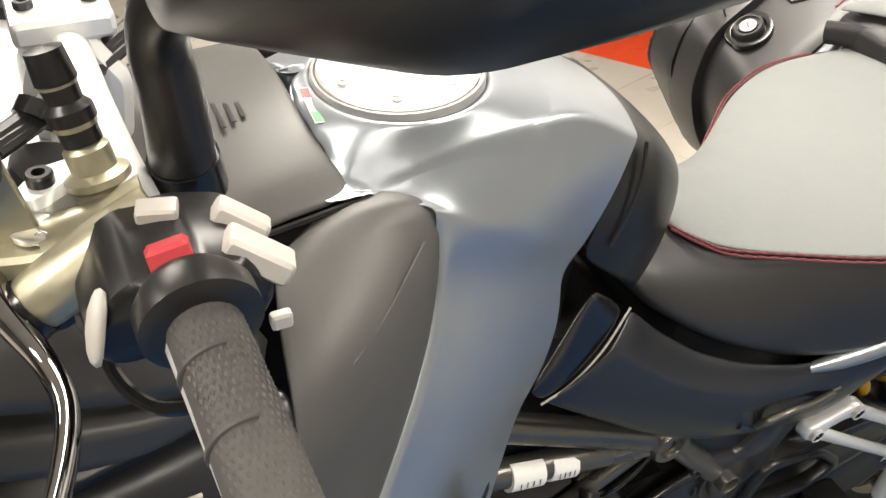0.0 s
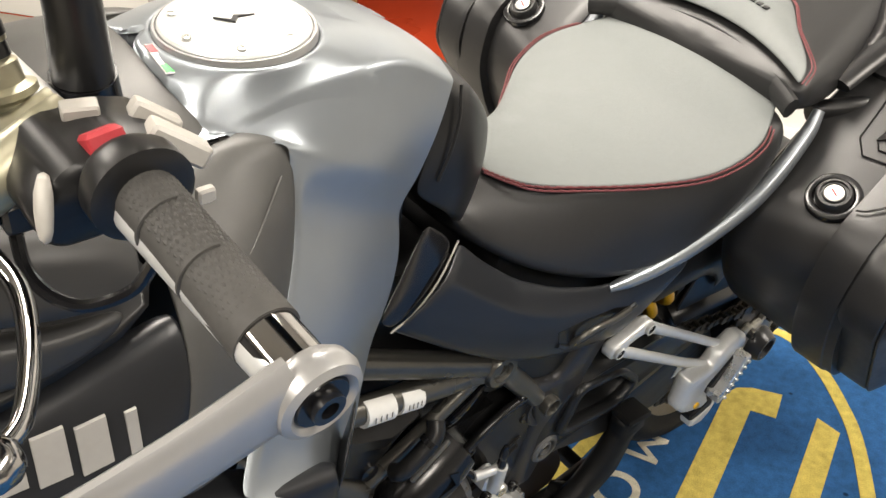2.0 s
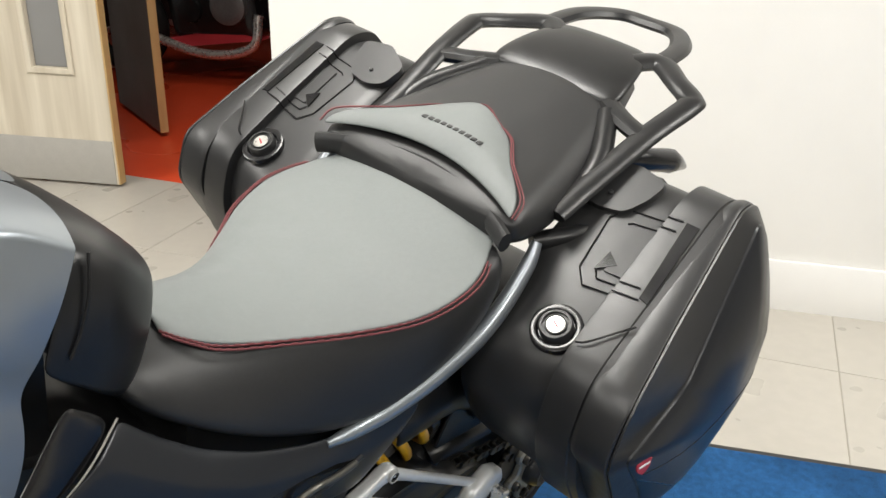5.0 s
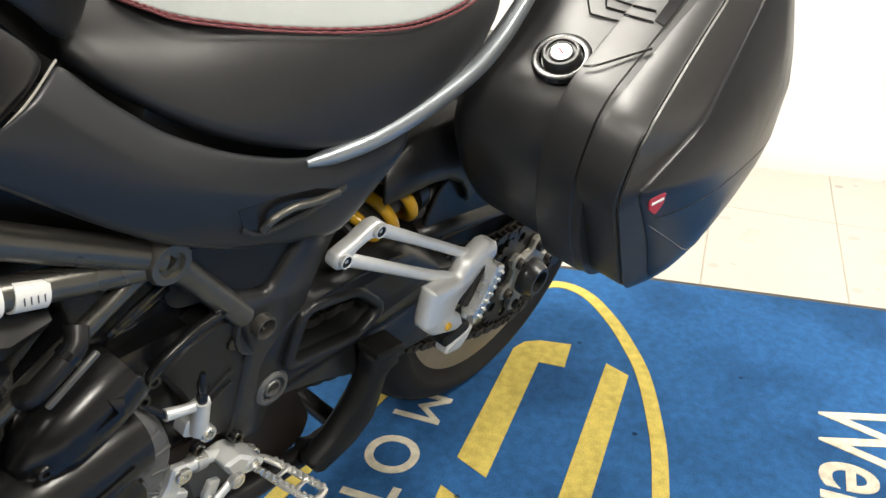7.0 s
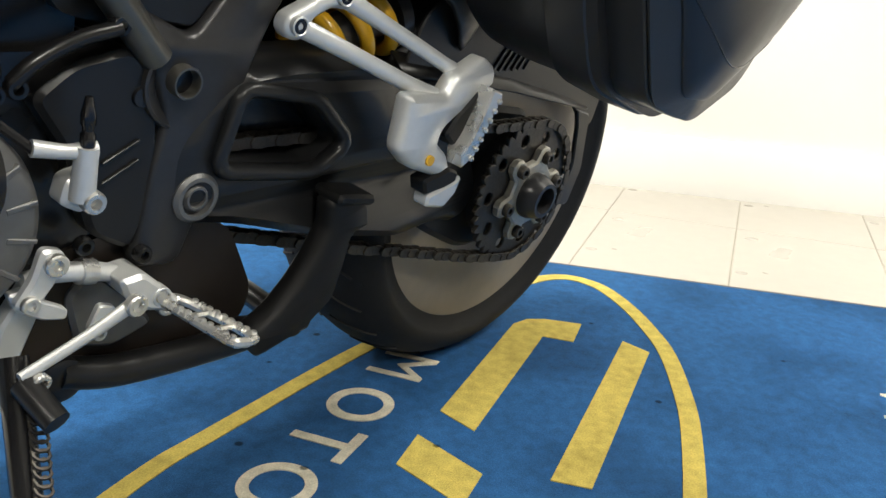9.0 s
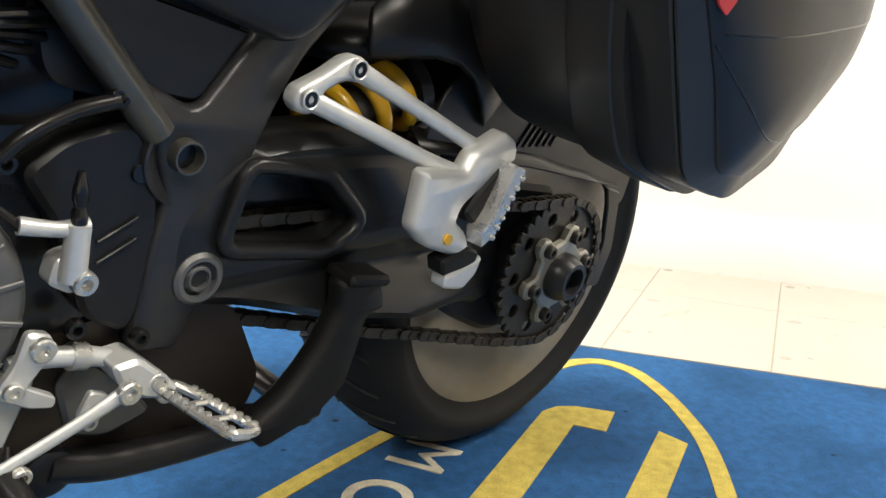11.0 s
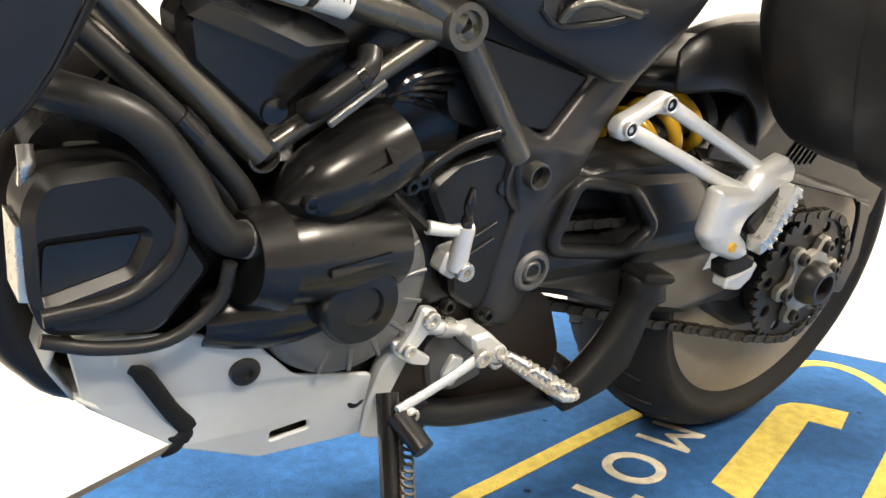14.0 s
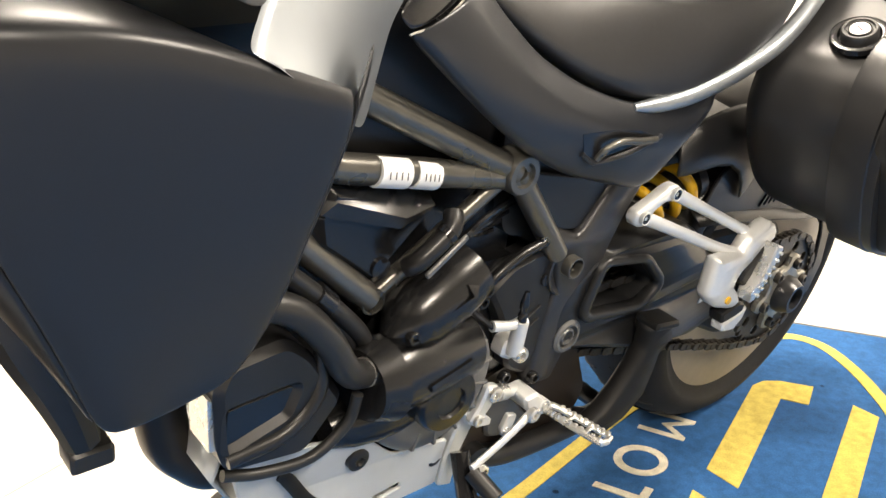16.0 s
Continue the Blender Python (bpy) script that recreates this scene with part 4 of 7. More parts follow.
for k, (dx, dz, r) in enumerate(((-0.022, -0.024, 0.007), (-0.006, -0.010, 0.006), (0.004, -0.004, 0.005), (-0.018, -0.006, 0.006))):
    part("strap_end", tube([(-0.374, -0.122, 0.287), (-0.374 + dx * 0.5, -0.124, 0.287 + dz * 0.5 - 0.004), (-0.374 + dx, -0.122, 0.287 + dz)], [r, r * 0.9, r * 0.3], 7, flat=0.6), M_MATT, bike, "frayed strap end")

# --- rider peg, gear lever
peg = new("rider_footpeg")
peg.parent = bike
tagged(peg, "serrated bare metal footpeg on alloy bracket")
part("bracket", plate(rounded([(-0.086, 0.342), (-0.062, 0.3445), (-0.036, 0.321), (-0.021, 0.306), (-0.034, 0.298), (-0.058, 0.305), (-0.078, 0.322)], 0.006), -0.152, -0.112, (), 0.004), M_ALU, peg)
part("stub", plate(rounded([(-0.113, 0.313), (-0.089, 0.335), (-0.050, 0.300), (-0.022, 0.262), (-0.066, 0.2475), (-0.100, 0.2585)], 0.010), -0.112, -0.098, (), 0.004), M_ENGG, peg, "grey cast bracket behind the peg")
part("pivot_pin", lathe([(0.006, 0), (0.006, 0.003), (0.001, 0.003)], (-0.044, -0.152, 0.317)), M_STEEL, peg)
ring(peg, "pin_ring", (-0.044, -0.150, 0.317), 0.0065, 0.0095, 0.003, M_ALU)
ring(peg, "side_ring", (-0.014, -0.118, 0.283), 0.006, 0.011, 0.004, M_STEEL)
P0, P1 = Vector((-0.032, -0.150, 0.308)), Vector((-0.010, -0.232, 0.302))
ax = (P1 - P0).normalized()
sd = Vector((0.93, 0.2, -0.25)).normalized()
up = sd.cross(ax).normalized()
fr = [P0 + sd * -0.010, P0 + ax * 0.075 + sd * -0.014, P1 + sd * -0.006, P1 + sd * 0.008, P0 + ax * 0.075 + sd * 0.018, P0 + sd * 0.014]
part("peg_rail", tube(fr + fr[:1], 0.0048, 8, 5), M_STEEL, peg)
for k in range(9):
    for s in (-0.013, 0.017):
        c = P0 + ax * (0.012 + 0.0085 * k) + sd * s
        part("tooth", lathe([(0.0046, 0), (0.003, 0.006), (0.0005, 0.007)], c, tuple(-up if up.z < 0 else up), 6), M_STEEL, peg)
for k in range(2):
    c = P0 + ax * (0.03 + 0.028 * k)
    part("peg_bar", tube([c + sd * -0.012, c + sd * 0.016], 0.003, 6, straight=True), M_STEEL, peg)
gl = new("gear_lever")
gl.parent = bike
tagged(gl, "silver gear lever with linkage and black toe rubber")
part("arm", tube([(-0.074, -0.156, 0.321), (-0.12, -0.163, 0.306), (-0.180, -0.168, 0.287)], [0.0075, 0.006, 0.0058], 12, flat=0.7), M_ALU, gl)
bolt(gl, (-0.076, -0.158, 0.322), 0.0105, 0.008)
part("link", plate(rounded([(-0.152, 0.386), (-0.134, 0.381), (-0.131, 0.366), (-0.150, 0.340), (-0.160, 0.330), (-0.175, 0.338), (-0.160, 0.360)], 0.006), -0.148, -0.136, (), 0.003), M_ALU, gl)
bolt(gl, (-0.1425, -0.148, 0.3715), 0.0100, 0.006)
bolt(gl, (-0.1630, -0.148, 0.3400), 0.0078, 0.005)
part("linkage_plate", plate(rounded([(-0.174, 0.344), (-0.160, 0.346), (-0.150, 0.334), (-0.123, 0.3175), (-0.125, 0.308), (-0.145, 0.313), (-0.168, 0.327)], 0.004), -0.136, -0.126, (), 0.0015), M_ALU, gl)
part("linkage_rod", tube([(-0.160, -0.128, 0.352), (-0.130, -0.126, 0.350), (-0.098, -0.124, 0.343), (-0.070, -0.124, 0.334)], [0.006, 0.0085, 0.009, 0.008], 12), M_ALU, gl)
part("rod_collar", tube([(-0.110, -0.125, 0.346), (-0.096, -0.124, 0.3425)], 0.0115, 16, straight=True), M_STEEL, gl)
part("lever_lug", plate(rounded([(-0.098, 0.318), (-0.082, 0.312), (-0.090, 0.286), (-0.102, 0.282), (-0.108, 0.296)], 0.004), -0.142, -0.134, (), 0.0015), M_ALU, gl)
bolt(gl, (-0.0985, -0.142, 0.290), 0.0065, 0.004)
part("toe_rubber", tube([(-0.176, -0.165, 0.279), (-0.168, -0.205, 0.262)], [0.0115, 0.012, 0.0115], 10, straight=True), M_BLACK, gl, "black toe rubber")
bolt(gl, (-0.166, -0.172, 0.282), 0.008, 0.006)

# --- side stand, centre stand
st = new("side_stand")
st.parent = bike
tagged(st, "black side stand, folded out, with coil spring")
part("leg", tube([(-0.170, -0.135, 0.285), (-0.184, -0.182, 0.220), (-0.209, -0.265, 0.104), (-0.219, -0.298, 0.062)], [0.013, 0.0125, 0.012], 12), M_BLACKG, st)
part("foot", box((-0.219, -0.305, 0.0610), (0.075, 0.045, 0.012), 0.004, Matrix.Translation((-0.216, -0.305, 0.0625)) @ Matrix.Rotation(radians(-10.5), 4, "X")), M_BLACKG, st)
sp_pts = [(-0.168 - 0.016 * k / 115 + 0.007 * math.cos(k * 0.6), -0.172 - 0.046 * k / 115 + 0.006 * math.sin(k * 0.6), 0.262 - 0.062 * k / 115 + 0.003 * math.sin(k * 0.6)) for k in range(116)]
part("spring", tube(sp_pts, 0.0016, 5, 1, straight=True), M_CHAIN, st, "dark steel coil spring")
part("spring_sleeve", tube([(-0.184, -0.218, 0.201), (-0.197, -0.252, 0.156)], 0.0095, 10, straight=True), M_BLACK, st)
part("exhaust_box", loft([[(x, y * k, z) for x, z in rounded([(-0.16, 0.26), (-0.12, 0.215), (-0.02, 0.208), (0.088, 0.228), (0.100, 0.265), (0.060, 0.350), (-0.03, 0.375), (-0.14, 0.35)], 0.02)] for y, k in ((-0.105, 1), (-0.09, 1), (0.09, 1), (0.105, 1))]), M_HEAT, bike, "heat-tinted exhaust collector box")
cs = new("centre_stand")
cs.parent = bike
tagged(cs, "black tubular centre stand, folded up")
part("tube", tube([(-0.12, -0.115, 0.240), (-0.06, -0.12, 0.226), (0.06, -0.12, 0.217), (0.17, -0.115, 0.214)], 0.016, 14), M_BLACK, cs)
TANG = rounded([(0.143, 0.379), (0.150, 0.386), (0.196, 0.379), (0.2076, 0.3445), (0.182, 0.338), (0.178, 0.3057), (0.168, 0.262), (0.130, 0.232), (0.070, 0.216), (0.050, 0.245), (0.090, 0.268), (0.113, 0.293), (0.130, 0.318), (0.146, 0.350)], 0.008)
part("tang", plate(TANG, -0.166, -0.132, (), 0.007), M_MATT, cs, "matt black foot tang of the centre stand", 50)
part("tang_root", tube([(0.080, -0.115, 0.220), (0.086, -0.130, 0.228), (0.092, -0.148, 0.240)], 0.018, 12), M_MATT, cs)
part("tang_pad", box((0, 0, 0), (0.056, 0.042, 0.012), 0.005, Matrix.Translation((0.173, -0.150, 0.383)) @ Matrix.Rotation(radians(9), 4, "Y")), M_MATT, cs)
part("tube", tube([(-0.12, 0.115, 0.232), (-0.06, 0.12, 0.215), (0.06, 0.12, 0.205), (0.17, 0.115, 0.200)], 0.016, 14), M_BLACK, cs)
part("cross_tube", tube([(0.165, -0.115, 0.202), (0.165, 0.115, 0.202)], 0.014, 12, straight=True), M_BLACK, cs)
part("pivot", lathe([(0.022, -0.02), (0.022, 0.008), (0.014, 0.012), (0.001, 0.012)], (-0.12, -0.115, 0.235)), M_BLACK, cs)

# --- shock, hugger, tail underside
shock = new("shock_absorber")
shock.parent = bike
tagged(shock, "rear shock absorber with yellow coil spring")
S0, S1 = Vector((0.165, -0.066, 0.517)), Vector((0.272, -0.066, 0.552))
axis = (S1 - S0).normalized()
e1 = Vector((0, 1, 0))
e2 = axis.cross(e1)
coil = [S0.lerp(S1, k / 80) + (e1 * math.cos(k * 0.24) + e2 * math.sin(k * 0.24)) * 0.036 for k in range(81)]
part("spring", tube(coil, 0.0085, 10, 1, straight=True), M_SPRING, shock, "yellow painted coil spring")
part("damper", tube([S0, S1], 0.022, 14, straight=True), M_ENGG, shock)
part("spring_seat", tube([S1 - axis * 0.004, S1 + axis * 0.012], 0.040, 24, straight=True), M_PLATE, shock)
part("reservoir", tube([(0.36, 0.02, 0.50), (0.38, 0.02, 0.58)], 0.022, 14, straight=True), M_BLACK, shock)
part("inner_wall", plate(rounded([(-0.04, 0.30), (0.30, 0.285), (0.36, 0.46), (0.46, 0.56), (0.47, 0.61), (0.25, 0.61), (0.15, 0.74), (-0.06, 0.76)], 0.03), 0.045, 0.055, (), 0.003), M_BLACK, bike, "black inner panel behind the shock")
part("hugger", loft([[(AX + r * math.cos(a), y, AZ + r * math.sin(a)) for y, r in ((-0.112, 0.315), (-0.105, 0.345), (-0.05, 0.358), (0.05, 0.358), (0.105, 0.345), (0.112, 0.315))] for a in [math.radians(q) for q in range(168, 72, -8)]], closed=False), M_BLACK, bike, "black plastic rear wheel hugger", solid=0.004, sub=1)
part("hugger_side", plate(rounded([(0.27, 0.50), (0.30, 0.57), (0.40, 0.615), (0.52, 0.60), (0.62, 0.575), (0.70, 0.53), (0.745, 0.46), (0.735, 0.39), (0.70, 0.40), (0.66, 0.436), (0.60, 0.452), (0.48, 0.475), (0.36, 0.492)], 0.02), -0.112, -0.106, (), 0.002), M_BLACK, bike, "black side skirt of the hugger")
part("chain_guard", loft([[(0.26, -0.125, 0.50), (0.26, -0.10, 0.52)], [(0.36, -0.128, 0.487), (0.36, -0.10, 0.505)], [(0.48, -0.128, 0.468), (0.48, -0.10, 0.49)], [(0.60, -0.125, 0.444), (0.60, -0.11, 0.455)], [(0.70, -0.118, 0.424), (0.70, -0.114, 0.426)]], closed=False), M_BLACK, bike, "black plastic chain guard", solid=0.003)
part("chain_guard_end", plate(rounded([(0.655, 0.43), (0.695, 0.42), (0.715, 0.33), (0.70, 0.27), (0.67, 0.275), (0.685, 0.34), (0.67, 0.40)], 0.008), -0.128, -0.120, (), 0.002), M_BLACK, bike)
for k in range(6):
    part("vent_slat", box((0, 0, 0), (0.004, 0.03, 0.055), 0.001, Matrix.Translation((0.455 + 0.014 * k, -0.10, 0.515)) @ Matrix.Rotation(radians(35), 4, "Y")), M_PLATE, bike)
part("vent_frame", plate(rounded([(0.425, 0.48), (0.55, 0.465), (0.56, 0.53), (0.46, 0.555)], 0.006), -0.09, -0.085, (), 0.001), M_BLACKG, bike)
part("inner_guard", loft([[(0.14, -0.10, 0.56), (0.14, -0.09, 0.62), (0.14, 0.09, 0.62), (0.14, 0.10, 0.56)], [(0.26, -0.11, 0.57), (0.26, -0.10, 0.625), (0.26, 0.10, 0.625), (0.26, 0.11, 0.57)], [(0.40, -0.115, 0.59), (0.40, -0.10, 0.640), (0.40, 0.10, 0.640), (0.40, 0.115, 0.59)], [(0.54, -0.09, 0.60), (0.54, -0.08, 0.645), (0.54, 0.08, 0.645), (0.54, 0.09, 0.60)]], caps=True), M_BLACK, bike, "black inner rear mudguard", sub=1)
part("guard_fold", loft([[(0.150, -0.125, 0.590), (0.150, -0.135, 0.615), (0.152, -0.115, 0.638)], [(0.205, -0.13, 0.595), (0.200, -0.148, 0.640), (0.195, -0.115, 0.672)], [(0.29, -0.13, 0.600), (0.285, -0.145, 0.650), (0.29, -0.115, 0.682)], [(0.345, -0.125, 0.545), (0.36, -0.135, 0.62), (0.36, -0.115, 0.680)], [(0.36, -0.11, 0.50), (0.40, -0.12, 0.56), (0.42, -0.11, 0.64)]], closed=False), M_BLACK, bike, "folded dark grey plastic guard", solid=0.004, sub=1)
part("plate_arm", tube([(0.56, -0.06, 0.48), (0.72, -0.05, 0.50), (0.88, -0.03, 0.62), (0.86, 0.0, 0.74)], [0.016, 0.014, 0.016], 10), M_BLACK, bike)
part("tail_box", loft([[(0.30, y * 0.12, z) for y, z in ((-1, 0.80), (-1.1, 0.90), (1.1, 0.90), (1, 0.80))], [(0.50, y * 0.11, z) for y, z in ((-1, 0.84), (-1.15, 0.94), (1.15, 0.94), (1, 0.84))], [(0.70, y * 0.07, z) for y, z in ((-1, 0.92), (-1.1, 1.0), (1.1, 1.0), (1, 0.92))], [(0.78, y * 0.04, z) for y, z in ((-1, 0.96), (-1, 1.0), (1, 1.0), (1, 0.96))]]), M_BLACK, bike, "black tail unit", sub=1)
for s in (-1, 1):
    part("indicator", tube([(0.60, 0.11 * s, 0.90), (0.66, 0.135 * s, 0.895), (0.72, 0.15 * s, 0.885), (0.765, 0.158 * s, 0.868)], [0.010, 0.018, 0.020, 0.006], 12), M_BLACKG, bike, "black rear indicator")
    part("pannier_bracket", tube([(0.34, 0.15 * s, 0.86), (0.42, 0.20 * s, 0.88), (0.58, 0.20 * s, 0.90)], 0.014, 10), M_BLACK, bike)

# --- seats
seat = new("rider_seat")
seat.parent = bike
tagged(seat, "two-tone rider seat in black and grey vinyl with red stitching")


def seat_ring(x, top, side, low, wt, ws, wl):
    """Half widths and heights at the crown, the stitched edge and the lower edge."""
    half = [(0.0, top), (wt * 0.5, top - 0.002), (wt * 0.9, top - 0.010), (wt, side), ((wt + ws) / 2 + 0.006, side * 0.6 + low * 0.4 + 0.012), (ws, low + 0.02), (wl, low)]
    ys = [(-y, z) for y, z in half[::-1]] + [(y, z) for y, z in half[1:]]
    return [(x + 0.0, y, z) for y, z in ys]


RIDER = [(-0.215, 0.876, 0.866, 0.835, 0.038, 0.085, 0.084), (-0.17, 0.884, 0.872, 0.800, 0.050, 0.110, 0.108), (-0.10, 0.868, 0.850, 0.752, 0.070, 0.132, 0.128), (0.0, 0.852, 0.838, 0.712, 0.124, 0.155, 0.145),
         (0.09, 0.853, 0.839, 0.702, 0.160, 0.173, 0.154), (0.17, 0.867, 0.853, 0.728, 0.175, 0.180, 0.160), (0.235, 0.886, 0.868, 0.780, 0.172, 0.177, 0.160), (0.275, 0.898, 0.880, 0.850, 0.160, 0.164, 0.145)]
SLIM = [(-0.30, 0.60), (-0.13, 0.50), (-0.07, 0.42), (-0.02, 0.46), (0.03, 0.70), (0.09, 0.88), (0.16, 0.97), (0.40, 1.0)]


def slim(p):
    """The nose of the seat is cut narrower on its right-hand side."""
    x, y, z = p
    if y <= 0:
        return p
    for (a, fa), (b, fb) in zip(SLIM, SLIM[1:]):
        if a <= x <= b:
            return (x, y * (fa + (fb - fa) * (x - a) / (b - a)), z)
    return p


part("side_cover", loft([[slim(p) for p in seat_ring(*r)] for r in RIDER]), M_SEATB, seat, "black grained vinyl", sub=2)
GREY = [(-0.146, 0.884, 0.048), (-0.128, 0.878, 0.070), (-0.102, 0.870, 0.088), (-0.035, 0.858, 0.108), (0.03, 0.854, 0.135), (0.09, 0.856, 0.160), (0.13, 0.862, 0.171), (0.17, 0.870, 0.174), (0.205, 0.878, 0.169), (0.230, 0.885, 0.158), (0.285, 0.902, 0.130)]


def top_ring(x, top, w, lift):
    return [slim((x + 0.012 * (1 - (f * f)) * (1 if x > 0.2 else 0), w * f, top + lift - (0.0175 * abs(f) ** 2.6))) for f in (-1, -0.96, -0.7, -0.35, 0, 0.35, 0.7, 0.96, 1)]


part("grey_panel", loft([top_ring(x, z, w, 0.0045) for x, z, w in GREY], closed=False), M_SEATG, seat, "smooth grey vinyl panel", sub=2, solid=0.006)
for s in (-1, 1):
    for d in (0.0015, 0.0065):
        line = smooth_line([slim((x, s * (w + d), z + 0.0045 - 0.0175 - d * 0.35 + 0.0025)) for x, z, w in GREY[:-1]], 10)
        part("seam", tube(line, 0.0011, 6, 1, straight=True), M_STITCH, seat, "dark red seam")
        bm = bmesh.new()
        for a, b in zip(line[::2], line[1::2]):
            tube([a + Vector((0, 0, 0.001)), b + Vector((0, 0, 0.001))], 0.0010, 5, 1, bm=bm, straight=True)
        tagged(part("stitch", bm, M_STITCH, seat), kind="stuff")

pil = new("pillion_seat")
pil.parent = bike
tagged(pil, "raised pillion seat in black and grey vinyl with red stitching")
PIL = [(0.262, 0.930, 0.915, 0.878, 0.150, 0.164, 0.158), (0.285, 0.944, 0.926, 0.872, 0.158, 0.172, 0.160), (0.36, 0.955, 0.936, 0.868, 0.150, 0.172, 0.156), (0.45, 0.975, 0.956, 0.895, 0.132, 0.158, 0.142),
       (0.54, 1.000, 0.985, 0.930, 0.110, 0.132, 0.118), (0.60, 1.014, 1.000, 0.960, 0.085, 0.100, 0.090), (0.625, 1.012, 1.000, 0.975, 0.06, 0.07, 0.065)]


def bow(p):
    x, y, z = p
    return (x + 0.040 * (1 - min(1, (y / 0.165) ** 2)) * max(0, min(1, (0.42 - x) / 0.15)) - 0.012, y, z)


part("cover", loft([[bow(p) for p in seat_ring(*r)] for r in PIL]), M_SEATB, pil, "black grained vinyl", sub=2)
band = [(0.250 + 0.040 * (1 - (f * f)), 0.165 * f, 0.896 + 0.020 * (1 - f * f)) for f in [k / 8 - 1 for k in range(17)]]
part("front_band", tube(band, 0.015, 10, 1, flat=0.55), M_SEATB, pil, "black front roll")
PG = [(0.264, 0.930, 0.163), (0.282, 0.945, 0.158), (0.302, 0.953, 0.128), (0.322, 0.958, 0.102), (0.348, 0.963, 0.082), (0.376, 0.968, 0.062), (0.396, 0.972, 0.030)]
part("grey_panel", loft([[bow((x, w * f, z + 0.014 - 0.020 * abs(f) ** 2.4)) for f in (-1, -0.95, -0.7, -0.35, 0, 0.35, 0.7, 0.95, 1)] for x, z, w in PG], closed=False), M_SEATG, pil, "grey vinyl panel", sub=2, solid=0.005)
edge = [bow((x, -w - 0.002, z - 0.002)) for x, z, w in PG] + [bow((0.405, 0.0, 0.984))] + [bow((x, w + 0.002, z - 0.002)) for x, z, w in PG[::-1]]
for d in (0.0, 0.005):
    part("seam", tube(smooth_line([(x + d * 0.6, y * (1 + d * 4), z - d * 0.2) for x, y, z in edge], 8), 0.0011, 6, 1, straight=True), M_STITCH, pil, "dark red seam")
for k in range(10):
    y = -0.055 + 0.0105 * k
    part("embossed_bar", box((0, 0, 0), (0.0075, 0.0075, 0.0015), 0.0006, Matrix.Translation((0.322 - 1.2 * y * y, y, 0.9690 - 0.6 * y * y)) @ Matrix.Rotation(radians(-9), 4, "Y")), M_SEATB, pil)

# --- side cover under the seat
SC_TOP = [(-0.231, 0.114, 0.857), (-0.200, 0.120, 0.824), (-0.150, 0.128, 0.782), (-0.090, 0.138, 0.750), (-0.020, 0.147, 0.726), (0.050, 0.152, 0.716), (0.110, 0.156, 0.728), (0.140, 0.158, 0.740)]
SC_LOW = [(-0.331, 0.147, 0.8165), (-0.285, 0.149, 0.778), (-0.225, 0.151, 0.730), (-0.165, 0.152, 0.687), (-0.100, 0.151, 0.653), (-0.020, 0.148, 0.626), (0.057, 0.145, 0.603), (0.112, 0.148, 0.657)]
SC_RISE = ((0.0, 0.0), (0.10, 0.006), (0.32, 0.013), (0.42, 0.0135), (0.70, 0.010), (0.94, 0.003), (1.0, -0.006))


def cover_point(f, k, lift=0.0):
    """A point of the side cover: f front to rear, k from the seat edge down."""
    rise = 0.0
    for (a, ra), (b, rb) in zip(SC_RISE, SC_RISE[1:]):
        if a <= k <= b:
            rise = ra + (rb - ra) * (k - a) / (b - a)
    p = along(SC_TOP, f).lerp(along(SC_LOW, f), k)
    return (p.x, p.y + rise + lift, p.z)


